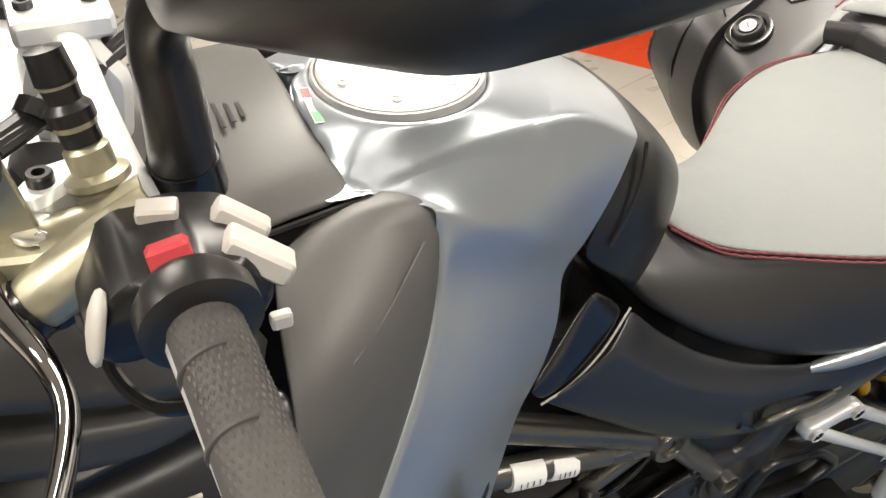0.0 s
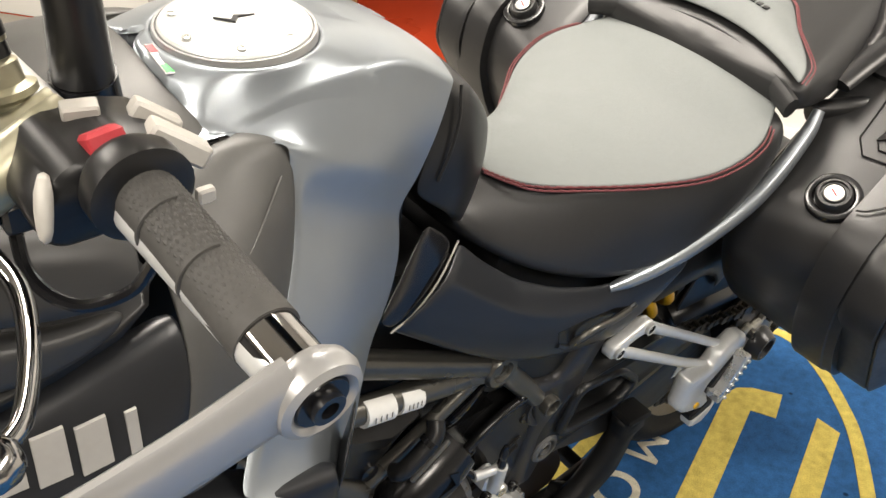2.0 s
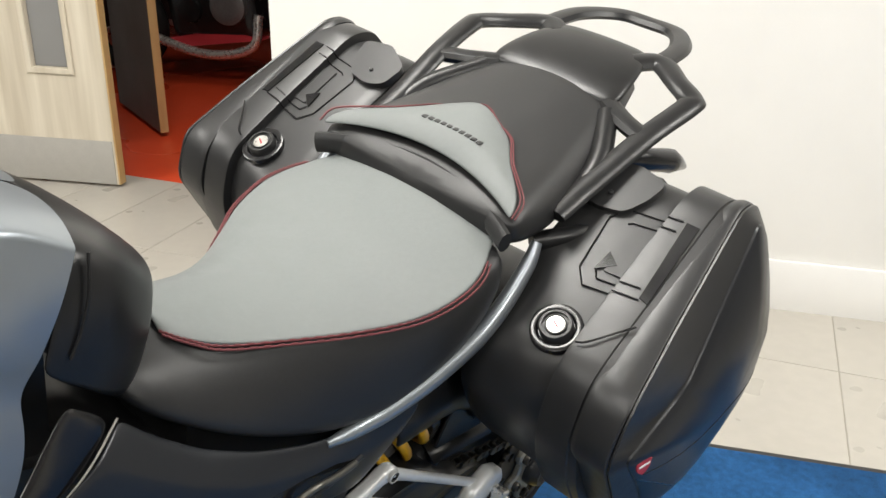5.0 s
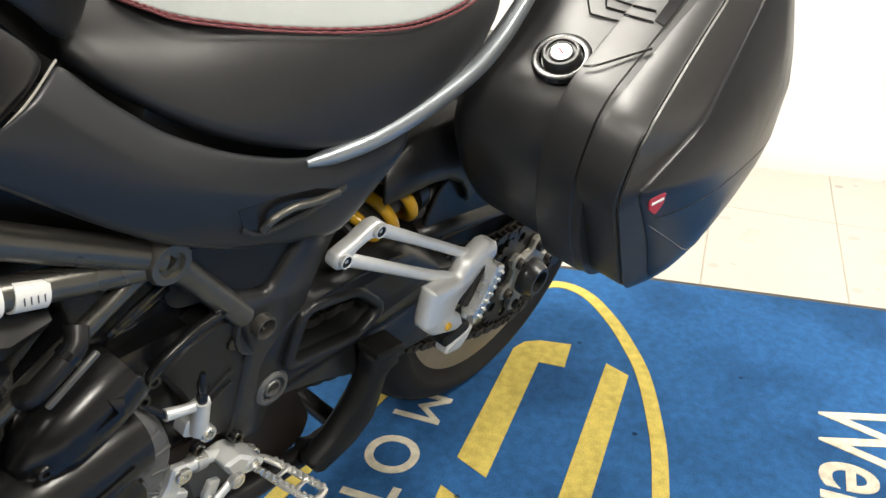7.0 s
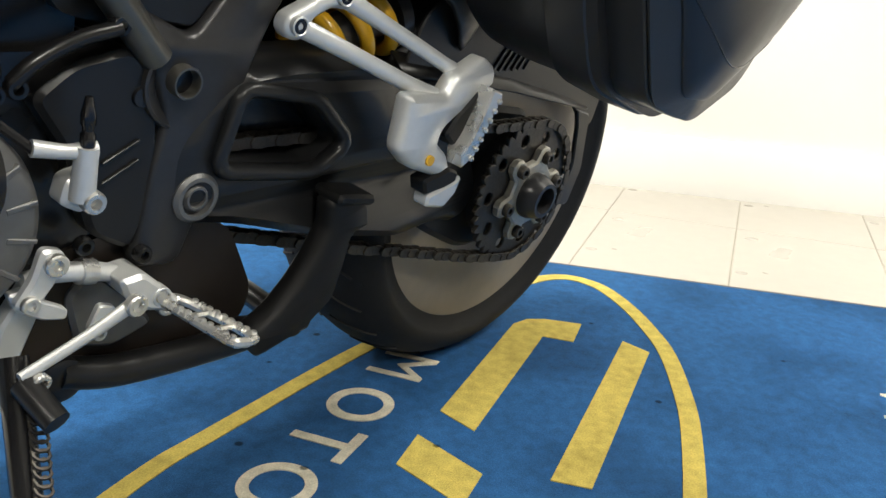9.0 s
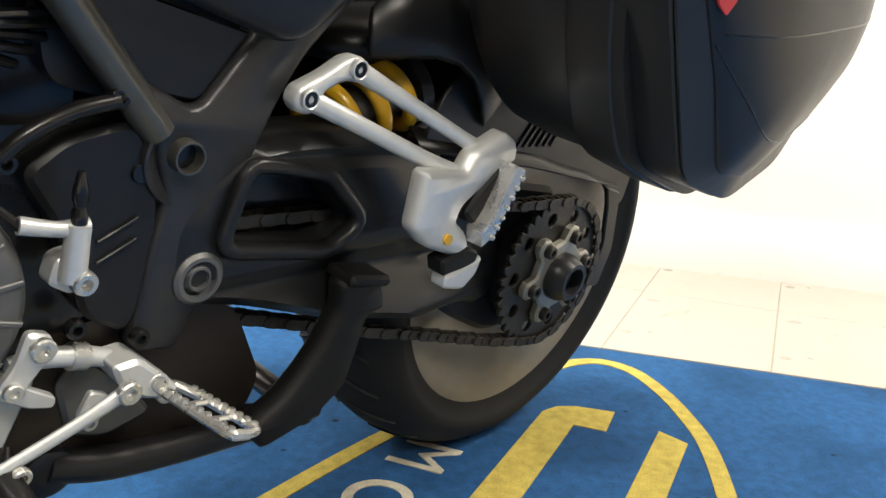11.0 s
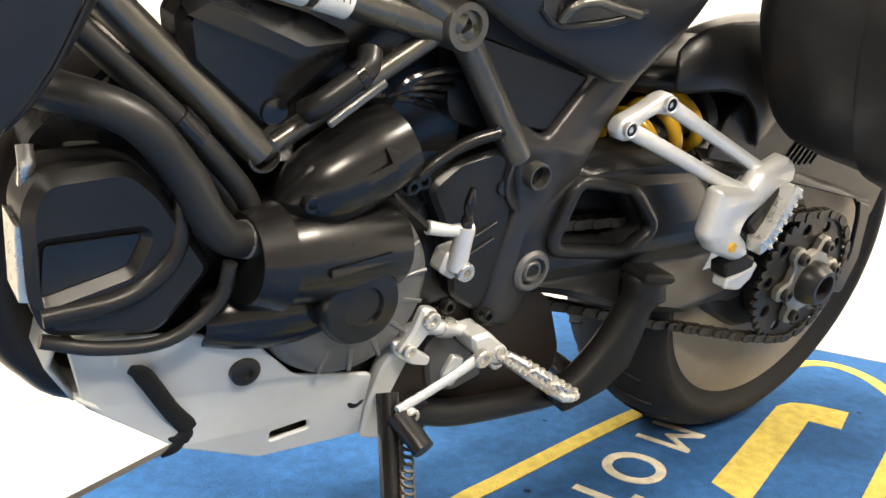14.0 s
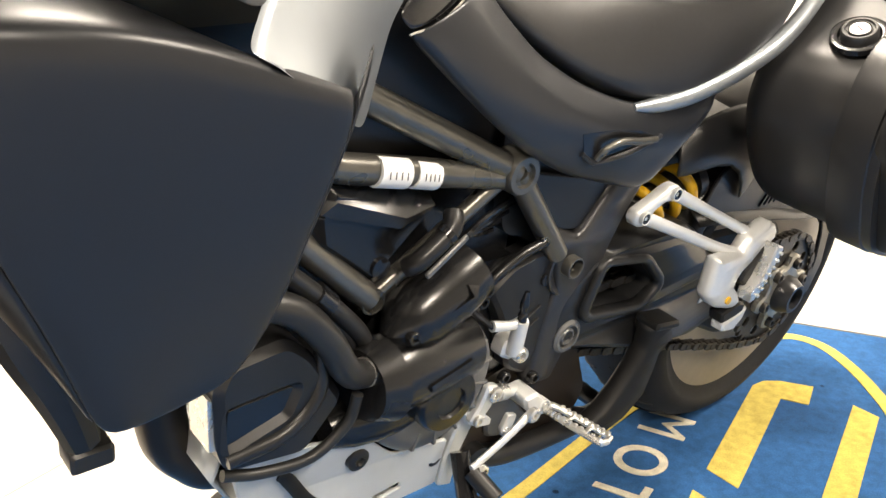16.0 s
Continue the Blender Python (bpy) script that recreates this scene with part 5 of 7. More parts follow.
for s in (-1, 1):
    ob = part("side_cover", grid([flip([cover_point(i / 14, k) for i in range(15)], s) for k, _ in SC_RISE], [(2, 0.5), (5, 0.7)]), M_COVER, bike, "satin dark side cover with a soft crease", sub=2, solid=0.005)
    # no hollow here: a proud black plate paints the shade behind the handle
    REC = [(0.50, 0.52), (0.545, 0.70), (0.60, 0.745), (0.735, 0.36), (0.66, 0.30), (0.57, 0.34)]
    part("handle_shade_plate", loft([flip([cover_point(f, k, h) for f, k in REC], s) for h in (-0.008, 0.0030)]), M_BLACKG, ob, "raised black plate for the shade behind the grab handle")
    part("handle_loop", tube(flip([cover_point(0.595, 0.72, 0.004), cover_point(0.580, 0.55, 0.010), cover_point(0.605, 0.43, 0.011), cover_point(0.66, 0.40, 0.010), cover_point(0.725, 0.375, 0.005)], s), 0.0042, 10), M_FRAME, ob, "fold-out grab handle")
    part("handle_sill", tube(flip([cover_point(0.545, 0.72, 0.002), cover_point(0.60, 0.765, 0.004), cover_point(0.67, 0.57, 0.005), cover_point(0.745, 0.35, 0.003)], s), 0.0035, 8), M_COVER, ob)
    part("seat_trim", tube(flip([(-0.005, 0.152, 0.718), (0.03, 0.156, 0.719), (0.08, 0.163, 0.727), (0.14, 0.172, 0.748), (0.205, 0.179, 0.778), (0.250, 0.181, 0.812), (0.290, 0.180, 0.858), (0.306, 0.176, 0.884)], s), [0.005, 0.0095, 0.0110, 0.0120, 0.0120, 0.0115, 0.010, 0.007], 12), M_PAINT, bike, "satin grey subframe trim")
    part("knee_panel", grid([flip(r, s) for r in ([(-0.276, 0.116, 0.898), (-0.262, 0.114, 0.884), (-0.232, 0.113, 0.858)], [(-0.296, 0.124, 0.880), (-0.278, 0.125, 0.862), (-0.256, 0.126, 0.843)], [(-0.320, 0.134, 0.856), (-0.302, 0.137, 0.842), (-0.290, 0.139, 0.828)], [(-0.348, 0.146, 0.834), (-0.338, 0.147, 0.826), (-0.332, 0.1475, 0.818)])]), M_BLACKG, bike, "smooth black knee panel", sub=2, solid=0.005)
    part("trim_line", tube(flip([(-0.231, 0.1155, 0.858), (-0.266, 0.1330, 0.838), (-0.301, 0.1440, 0.8235), (-0.333, 0.1490, 0.8175)], s), 0.0011, 6), M_GREY, bike, "thin pale trim line")

# --- tank
tank = new("fuel_tank")
tank.parent = bike
tagged(tank, "satin metallic grey fuel tank with round filler cap")
# centre line, shoulder ridge and side crease of the tank, front to rear
T_MID = [(-0.488, 0.0, 1.066), (-0.450, 0.0, 1.070), (-0.410, 0.0, 1.071), (-0.365, 0.0, 1.071), (-0.320, 0.0, 1.0665), (-0.280, 0.0, 1.054), (-0.232, 0.0, 1.026)]
T_TOP = [(-0.485, 0.060, 1.0590), (-0.447, 0.076, 1.0615), (-0.406, 0.079, 1.0640), (-0.367, 0.074, 1.0655), (-0.324, 0.066, 1.0640), (-0.285, 0.062, 1.0550), (-0.241, 0.066, 1.0310)]
T_RIDGE = [(-0.4730, 0.100, 1.0350), (-0.443, 0.104, 1.0455), (-0.406, 0.104, 1.0545), (-0.370, 0.100, 1.0550), (-0.333, 0.095, 1.0550), (-0.2950, 0.092, 1.0535), (-0.250, 0.098, 1.0235)]
T_CREASE = [(-0.4265, 0.127, 1.030), (-0.410, 0.1285, 1.020), (-0.385, 0.128, 1.005), (-0.360, 0.127, 0.990), (-0.335, 0.1250, 0.972), (-0.314, 0.1190, 0.958), (-0.292, 0.112, 0.944)]
# front and rear edge of the flared flank below the crease, downwards
F_FRONT = [(-0.4265, 0.127, 1.030), (-0.4275, 0.134, 1.005), (-0.431, 0.1395, 0.981), (-0.439, 0.151, 0.960), (-0.453, 0.168, 0.934), (-0.472, 0.186, 0.910), (-0.498, 0.207, 0.881), (-0.520, 0.227, 0.856), (-0.535, 0.243, 0.842), (-0.522, 0.246, 0.838)]
F_REAR = [(-0.292, 0.112, 0.944), (-0.311, 0.114, 0.925), (-0.311, 0.120, 0.905), (-0.315, 0.127, 0.882), (-0.324, 0.1335, 0.864), (-0.336, 0.142, 0.849), (-0.358, 0.153, 0.832), (-0.3688, 0.160, 0.8096), (-0.3920, 0.182, 0.7890), (-0.4180, 0.208, 0.7640)]
FRACT = (0.0, 0.045, 0.10, 0.30, 0.55, 0.80, 1.0)


def lower_row(i):
    a, b = Vector(F_FRONT[i]), Vector(F_REAR[i])
    out = []
    for f in FRACT:
        p = a.lerp(b, f)
        p.y += (0.003 + 0.0011 * i) * math.sin(math.pi * min(1.0, f * 0.9 + 0.05)) - (0.004 if f == 0 else 0.0) + (0.0015 if 0 < f < 0.06 else 0.0)
        out.append(tuple(p))
    return out


def tank_rows():
    mid = [0.5 * (Vector(a) + Vector(b)) + Vector((0.004, 0.002, 0.001)) for a, b in zip(T_RIDGE, T_CREASE)]
    return [T_TOP, T_RIDGE, [tuple(p) for p in mid], T_CREASE] + [lower_row(i) for i in range(1, len(F_FRONT))]


shells = []
for s in (-1, 1):
    k = s if s < 0 else 0.80
    shells.append(part("shell" if s < 0 else "far_shell", grid([T_MID] + [[(x, y * k, z) for x, y, z in r] for r in tank_rows()], [(2, 0.92), (4, 0.35), (len(F_FRONT) + 3, 1.0)], []), M_PAINT, tank, "satin metallic grey paint", sub=3))
part("tank_core", loft([[(x, y, z) for y, z in ((-w, 0.80), (-w, 1.00), (-w * 0.6, 1.03), (w * 0.6, 1.03), (w, 1.00), (w, 0.80))] for x, w in ((-0.58, 0.085), (-0.50, 0.100), (-0.40, 0.095), (-0.27, 0.075))]), M_BLACK, tank, "black inner tank body")
CAP = Vector((-0.411, -0.029, 1.0685))
cax = Vector((-0.03, 0, 1)).normalized()
bpy.context.view_layer.update()
skin_v, skin_f = [], []
for ob in shells:
    ev = ob.evaluated_get(bpy.context.evaluated_depsgraph_get())
    me = ev.to_mesh()
    n0 = len(skin_v)
    skin_v += [v.co.copy() for v in me.vertices]
    skin_f += [tuple(n0 + i for i in p.vertices) for p in me.polygons]
    ev.to_mesh_clear()
skin = BVHTree.FromPolygons(skin_v, skin_f)
rings = []
for k in range(96):
    a = 2 * math.pi * k / 96
    far = min(0.112, 0.0800 / max(0.01, -math.sin(a))) if math.sin(a) < 0 else 0.100
    line = [CAP + Vector((0.0603 * math.cos(a), 0.0603 * math.sin(a), -0.010)), CAP + Vector((0.0606 * math.cos(a), 0.0606 * math.sin(a), 0.0012)), CAP + Vector((0.0618 * math.cos(a), 0.0618 * math.sin(a), 0.0026)), CAP + Vector((0.0640 * math.cos(a), 0.0640 * math.sin(a), 0.0022))]
    for i in range(1, 15):
        f = i / 14
        r = 0.0640 + (far - 0.0640) * f
        p = CAP + Vector((r * math.cos(a), r * math.sin(a), 0))
        low = skin.ray_cast(p + Vector((0, 0, 0.08)), Vector((0, 0, -1)))[0]
        zs = low.z if low is not None else 1.04
        lift = max(0.0, CAP.z + 0.0022 - zs)
        line.append(Vector((p.x, p.y, zs + lift * (1 - f) ** 2.4 + 0.0006 * (1 - f) - 0.0002 * f)))
    rings.append(line)
bm = bmesh.new()
vs = [[bm.verts.new(p) for p in r] for r in rings]
for a, b in zip(vs, vs[1:] + vs[:1]):
    for i in range(len(a) - 1):
        bm.faces.new((a[i], a[i + 1], b[i + 1], b[i]))
part("cap_collar", bm, M_PAINT, tank, "raised collar round the filler", 70)
part("cap_ring", lathe([(0.0600, -0.008), (0.0600, 0.005), (0.0590, 0.007), (0.0572, 0.007), (0.0565, 0.004), (0.0555, 0.004)], CAP, tuple(cax), 56), M_GUARD, tank, "dull grey ring")
cap = part("filler_cap", lathe([(0.0558, -0.005), (0.0558, 0.0075), (0.054, 0.0095), (0.037, 0.0100), (0.036, 0.0105), (0.035, 0.0095), (0.034, 0.0105), (0.001, 0.0108)], CAP, tuple(cax), 56), M_ALU, tank, "bright brushed round filler cap")
for k in range(7):
    a = -2.0 + k * 2 * math.pi / 7
    bolt(cap, CAP + Vector((0.046 * math.cos(a), 0.046 * math.sin(a), 0.0100)), 0.0036, 0.0012, tuple(cax), M_STEEL)
part("keyhole_flap", plate([(-0.015, -0.006), (-0.004, 0.007), (0.002, 0.000), (0.015, 0.001), (0.0, -0.004), (-0.005, 0.002)], -0.001, 0.001, (), 0.0003, place=Matrix.Translation(CAP + Vector((0, 0, 0.0115))) @ Matrix.Rotation(radians(90), 4, "X")), M_PLATE, cap, "dark engraved mark")
part("flag_sticker", box((0, 0, 0), (0.007, 0.035, 0.0008), 0.0003, Matrix.Translation((-0.478, -0.044, 1.0690)) @ Matrix.Rotation(radians(7), 4, "Y") @ Matrix.Rotation(radians(10), 4, "X")), M_WHITE, tank, "narrow tricolour sticker")
for y, m in ((-0.0617, M_GREEN), (-0.0383, M_RED)):
    part("sticker_band", box((0, 0, 0), (0.0062, 0.0095, 0.0009), 0.0003, Matrix.Translation((-0.478, y + 0.006, 1.0693 + (y + 0.05) * 0.17)) @ Matrix.Rotation(radians(7), 4, "Y") @ Matrix.Rotation(radians(10), 4, "X")), m, tank)
PAD = [[(-0.236, 0.0, 1.022), (-0.205, 0.0, 1.005), (-0.165, 0.0, 0.968), (-0.135, 0.0, 0.935)],
       [(-0.245, 0.062, 1.026), (-0.216, 0.060, 1.010), (-0.176, 0.054, 0.972), (-0.150, 0.046, 0.940)],
       [(-0.256, 0.092, 1.018), (-0.222, 0.094, 1.004), (-0.185, 0.080, 0.965), (-0.160, 0.062, 0.930)],
       [(-0.270, 0.102, 0.985), (-0.234, 0.110, 0.968), (-0.198, 0.096, 0.935), (-0.168, 0.072, 0.910)],
       [(-0.287, 0.108, 0.942), (-0.250, 0.116, 0.925), (-0.215, 0.105, 0.900), (-0.182, 0.080, 0.880)],
       [(-0.290, 0.108, 0.926), (-0.255, 0.114, 0.903), (-0.232, 0.108, 0.876), (-0.200, 0.085, 0.850)]]
part("tank_pad", grid([flip(r, 1) for r in PAD[:0:-1]] + [flip(r, -1) for r in PAD], [(0, 1.0), (10, 1.0), (3, 0.3), (7, 0.3)]), M_BLACK, tank, "black plastic rear tank cover", sub=2, solid=0.004)
part("pad_step", tube([(-0.240, -0.0975, 1.0165), (-0.246, -0.1075, 0.990), (-0.256, -0.1125, 0.962), (-0.268, -0.1150, 0.938)], 0.0016, 8), M_BLACK, tank)

# --- front panel, fairings
FPL = [[(-0.484, 0.0, 1.0705), (-0.486, 0.05, 1.0635), (-0.478, 0.082, 1.050), (-0.468, 0.104, 1.036)], [(-0.510, 0.0, 1.069), (-0.512, 0.05, 1.062), (-0.506, 0.088, 1.049), (-0.498, 0.110, 1.036)],
       [(-0.545, 0.0, 1.066), (-0.545, 0.05, 1.059), (-0.540, 0.090, 1.047), (-0.535, 0.112, 1.034)], [(-0.60, 0.0, 1.05), (-0.60, 0.06, 1.045), (-0.595, 0.10, 1.035), (-0.59, 0.125, 1.02)], [(-0.66, 0.0, 1.005), (-0.66, 0.06, 1.0), (-0.66, 0.09, 0.99), (-0.66, 0.11, 0.97)]]
part("tank_front_panel", grid([[(x, y, z) for x, y, z in r[:0:-1]] + [(x, -y, z) for x, y, z in r] for r in FPL], [], [(1, 0.5), (5, 0.5)]), M_PANEL, bike, "matt grey plastic panel ahead of the tank", sub=2, solid=0.006)
part("panel_gap", tube([(-0.470, -0.108, 1.036), (-0.500, -0.1135, 1.0355), (-0.536, -0.1165, 1.033)], 0.0022, 6), M_BLACKG, bike, "dark joint along the panel")
for k in range(3):
    part("print_bar", box((-0.535 + 0.007 * k, -0.030, 1.0660 + 0.0006 * k), (0.003, 0.03 - 0.006 * k, 0.0008), 0.0002), M_PLATE, bike)
for s in (-1, 1):
    FA = [[(-0.429, 0.124, 1.028), (-0.458, 0.117, 1.035), (-0.500, 0.122, 1.033), (-0.54, 0.140, 1.020), (-0.62, 0.165, 1.005), (-0.70, 0.180, 0.995), (-0.78, 0.185, 0.99)],
          [(-0.4305, 0.1345, 0.985), (-0.462, 0.156, 1.000), (-0.505, 0.182, 1.000), (-0.551, 0.199, 0.991), (-0.615, 0.208, 0.983), (-0.70, 0.214, 0.972), (-0.79, 0.210, 0.965)],
          [(-0.453, 0.163, 0.935), (-0.480, 0.187, 0.945), (-0.512, 0.210, 0.950), (-0.552, 0.224, 0.953), (-0.615, 0.229, 0.950), (-0.70, 0.230, 0.940), (-0.80, 0.220, 0.930)],
          [(-0.499, 0.203, 0.880), (-0.520, 0.219, 0.890), (-0.545, 0.233, 0.898), (-0.578, 0.243, 0.903), (-0.62, 0.247, 0.905), (-0.70, 0.244, 0.900), (-0.78, 0.226, 0.890)],
          [(-0.518, 0.219, 0.860), (-0.535, 0.232, 0.871), (-0.555, 0.243, 0.879), (-0.585, 0.250, 0.886), (-0.62, 0.251, 0.888), (-0.70, 0.247, 0.884), (-0.78, 0.228, 0.874)]]
    LO = [[(-0.440, 0.222, 0.798), (-0.49, 0.215, 0.815), (-0.55, 0.200, 0.845), (-0.62, 0.188, 0.880), (-0.69, 0.188, 0.880), (-0.74, 0.19, 0.878)],
          [(-0.450, 0.238, 0.812), (-0.505, 0.241, 0.831), (-0.56, 0.243, 0.852), (-0.62, 0.242, 0.866), (-0.68, 0.236, 0.866), (-0.735, 0.224, 0.864)],
          [(-0.452, 0.245, 0.804), (-0.506, 0.248, 0.823), (-0.56, 0.250, 0.844), (-0.62, 0.249, 0.858), (-0.68, 0.243, 0.858), (-0.732, 0.229, 0.856)],
          [(-0.449, 0.244, 0.788), (-0.507, 0.247, 0.80), (-0.56, 0.249, 0.81), (-0.62, 0.248, 0.815), (-0.67, 0.242, 0.81), (-0.712, 0.228, 0.80)],
          [(-0.462, 0.243, 0.752), (-0.515, 0.246, 0.75), (-0.56, 0.247, 0.748), (-0.615, 0.246, 0.745), (-0.655, 0.240, 0.738), (-0.688, 0.228, 0.73)],
          [(-0.480, 0.241, 0.705), (-0.53, 0.243, 0.69), (-0.57, 0.243, 0.68), (-0.615, 0.241, 0.67), (-0.645, 0.236, 0.665), (-0.660, 0.228, 0.66)],
          [(-0.508, 0.238, 0.630), (-0.545, 0.239, 0.625), (-0.578, 0.239, 0.62), (-0.61, 0.238, 0.615), (-0.632, 0.234, 0.61), (-0.645, 0.228, 0.61)],
          [(-0.540, 0.236, 0.592), (-0.560, 0.236, 0.588), (-0.585, 0.236, 0.582), (-0.61, 0.235, 0.578), (-0.624, 0.233, 0.576), (-0.634, 0.228, 0.58)]]
    part("lower_fairing", loft([flip(r, s) for r in LO], closed=False), M_NAVY, bike, "satin dark blue-grey lower fairing panel", sub=2, solid=0.004)
    part("vent_liner", loft([flip(r, s) for r in ([(-0.44, 0.165, 0.90), (-0.60, 0.18, 0.91), (-0.76, 0.18, 0.91)], [(-0.44, 0.16, 0.84), (-0.60, 0.175, 0.84), (-0.76, 0.175, 0.84)])], closed=False), M_BLACK, bike, solid=0.003)
    part("side_panel", grid([flip([(x + 0.012, y - 0.018, z + 0.002) for x, y, z in FA[0][:4]], s)] + [flip([(x + 0.006 * (i == 0), y + 0.002 * (i == 0), z) for i, (x, y, z) in enumerate(r[:4])], s) for r in FA], [(1, 0.6), (2, 0.3)]), M_PANEL, bike, "grained grey plastic panel beside the tank", sub=2, solid=0.005)
    fa = part("side_fairing", grid([flip([(x, y - 0.016, z - 0.010) for x, y, z in FA[1][3:]], s)] + [flip([(x + 0.006 * (i == 0), y - 0.002 * (i == 0), z) for i, (x, y, z) in enumerate(r[3:])], s) for r in FA[1:]]), M_NAVY, bike, "satin dark blue-grey side fairing", sub=2, solid=0.005)
    part("fairing_shelf", grid([flip(r[3:], s) for r in FA[:2]]), M_BLACK, bike, "black shelf under the intake blades", sub=1, solid=0.004)
    LIP = ((-0.449, 0.242, 0.809, 0.044, 0.044, 0.030), (-0.448, 0.242, 0.788, 0.034, 0.038, 0.022), (-0.480, 0.240, 0.705, 0.018, 0.024, 0.008), (-0.508, 0.237, 0.630, 0.012, 0.020, 0.006), (-0.540, 0.235, 0.593, 0.010, 0.016, 0.004))
    part("edge_lip", loft([flip([(x, y, z), (x + p * 0.5, y - q * 0.45, z + r * 0.5), (x + p, y - q, z + r)], s) for x, y, z, p, q, r in LIP], closed=False), M_NAVY, bike, "returned rear edge of the lower fairing", sub=1, solid=0.004)
    part("inner_fairing", loft([flip(r, s) for r in ([(-0.70, 0.230, 0.765), (-0.74, 0.20, 0.78), (-0.76, 0.14, 0.79)], [(-0.672, 0.230, 0.70), (-0.705, 0.20, 0.72), (-0.715, 0.15, 0.73)], [(-0.648, 0.230, 0.62), (-0.662, 0.205, 0.64), (-0.668, 0.17, 0.65)], [(-0.634, 0.226, 0.58), (-0.636, 0.22, 0.585), (-0.64, 0.20, 0.60)])], closed=False), M_BLACK, bike, "textured black inner fairing", solid=0.004, sub=1)
    # intake louvres beside the instruments
    part("intake_cover", grid([flip(r, s) for r in ([(-0.556, 0.150, 1.048), (-0.62, 0.150, 1.074), (-0.70, 0.145, 1.100), (-0.80, 0.14, 1.11)], [(-0.562, 0.194, 1.040), (-0.618, 0.199, 1.064), (-0.70, 0.196, 1.092), (-0.80, 0.18, 1.10)],
                                                        [(-0.568, 0.206, 1.018), (-0.628, 0.214, 1.034), (-0.70, 0.214, 1.062), (-0.80, 0.20, 1.08)], [(-0.575, 0.198, 1.014), (-0.632, 0.200, 1.026), (-0.70, 0.198, 1.054), (-0.80, 0.18, 1.07)])], [(1, 0.7), (2, 0.9)]), M_INTAKE, bike, "layered dark intake cover", sub=2, solid=0.005)
    part("intake_blade", grid([flip(r, s) for r in ([(-0.578, 0.198, 1.011), (-0.625, 0.203, 1.019), (-0.70, 0.200, 1.046), (-0.78, 0.19, 1.065)], [(-0.580, 0.206, 1.008), (-0.630, 0.216, 1.016), (-0.70, 0.216, 1.042), (-0.78, 0.20, 1.06)],
                                                        [(-0.592, 0.208, 0.999), (-0.640, 0.220, 0.999), (-0.70, 0.222, 1.024), (-0.78, 0.21, 1.04)], [(-0.594, 0.200, 0.997), (-0.640, 0.206, 0.995), (-0.70, 0.206, 1.016), (-0.78, 0.20, 1.03)])], [(1, 0.9), (2, 0.9)]), M_INTAKE, bike, "pointed dark intake blade", sub=2, solid=0.004)
    part("panel_crease", tube(flip([(-0.440, 0.1395, 1.016), (-0.475, 0.1665, 0.995), (-0.508, 0.1905, 0.985)], s), 0.0010, 6), M_PANEL, bike)
    # maker's lettering as plain shapes
    tree = BVHTree.FromPolygons([v.co.copy() for v in fa.data.vertices], [tuple(p.vertices) for p in fa.data.polygons])
    for k in range(6):
        x, w = -0.596 - 0.0225 * k, 0.0035 if k == 0 else 0.0088
        bm = bmesh.new()
        rings = []
        for h in (-0.004, 0.0030):
            ring_p = []
            for dx, dz in ((w, -0.013), (w + 0.003, 0.012), (-w + 0.003, 0.012), (-w, -0.013)):
                z = 0.945 + 0.0035 * k + dz
                at = tree.ray_cast(Vector((x + dx, 0.5 * s, z)), Vector((0, -s, 0)))[0]
                ring_p.append((x + dx, (at.y if at is not None else 0.23 * s) + h * s, z))
            rings.append(ring_p)
        part("logo_bar", loft(rings, bm=bm), M_LET, fa, "silver logo bar")
part("nose_fairing", loft([[(-0.80, y * 0.19, 1.06 + 0.02 * (1 - y * y)) for y in (-1, -0.5, 0, 0.5, 1)], [(-0.92, y * 0.16, 1.05 + 0.02 * (1 - y * y)) for y in (-1, -0.5, 0, 0.5, 1)], [(-1.05, y * 0.08, 0.98) for y in (-1, -0.5, 0, 0.5, 1)], [(-1.00, y * 0.10, 0.86) for y in (-1, -0.5, 0, 0.5, 1)]], closed=False), M_NAVY, bike, "dark grey nose fairing", sub=2, solid=0.006)
part("windscreen", loft([[(-0.84, y * 0.17, 1.09) for y in (-1, -0.5, 0, 0.5, 1)], [(-0.80, y * 0.15, 1.22) for y in (-1, -0.5, 0, 0.5, 1)], [(-0.74, y * 0.11, 1.33) for y in (-1, -0.5, 0, 0.5, 1)]], closed=False), M_BLACKG, bike, "dark tinted windscreen", sub=2, solid=0.004)
part("dashboard", loft([[(-0.68, y * 0.12, 1.08) for y in (-1, 0, 1)], [(-0.74, y * 0.14, 1.13) for y in (-1, 0, 1)], [(-0.82, y * 0.16, 1.10) for y in (-1, 0, 1)]], closed=False), M_BLACK, bike, "black instrument panel", solid=0.01)

# --- fork, yoke, bar
part("top_yoke", plate(rounded([(-0.64, -0.115), (-0.60, -0.125), (-0.575, -0.05), (-0.575, 0.05), (-0.60, 0.125), (-0.64, 0.115), (-0.66, 0.0)], 0.02), -0.012, 0.012, (), 0.004, place=Matrix.Translation((-0.02, 0, 1.085)) @ Matrix.Rotation(radians(90), 4, "X")), M_ALU, bike, "silver top yoke")
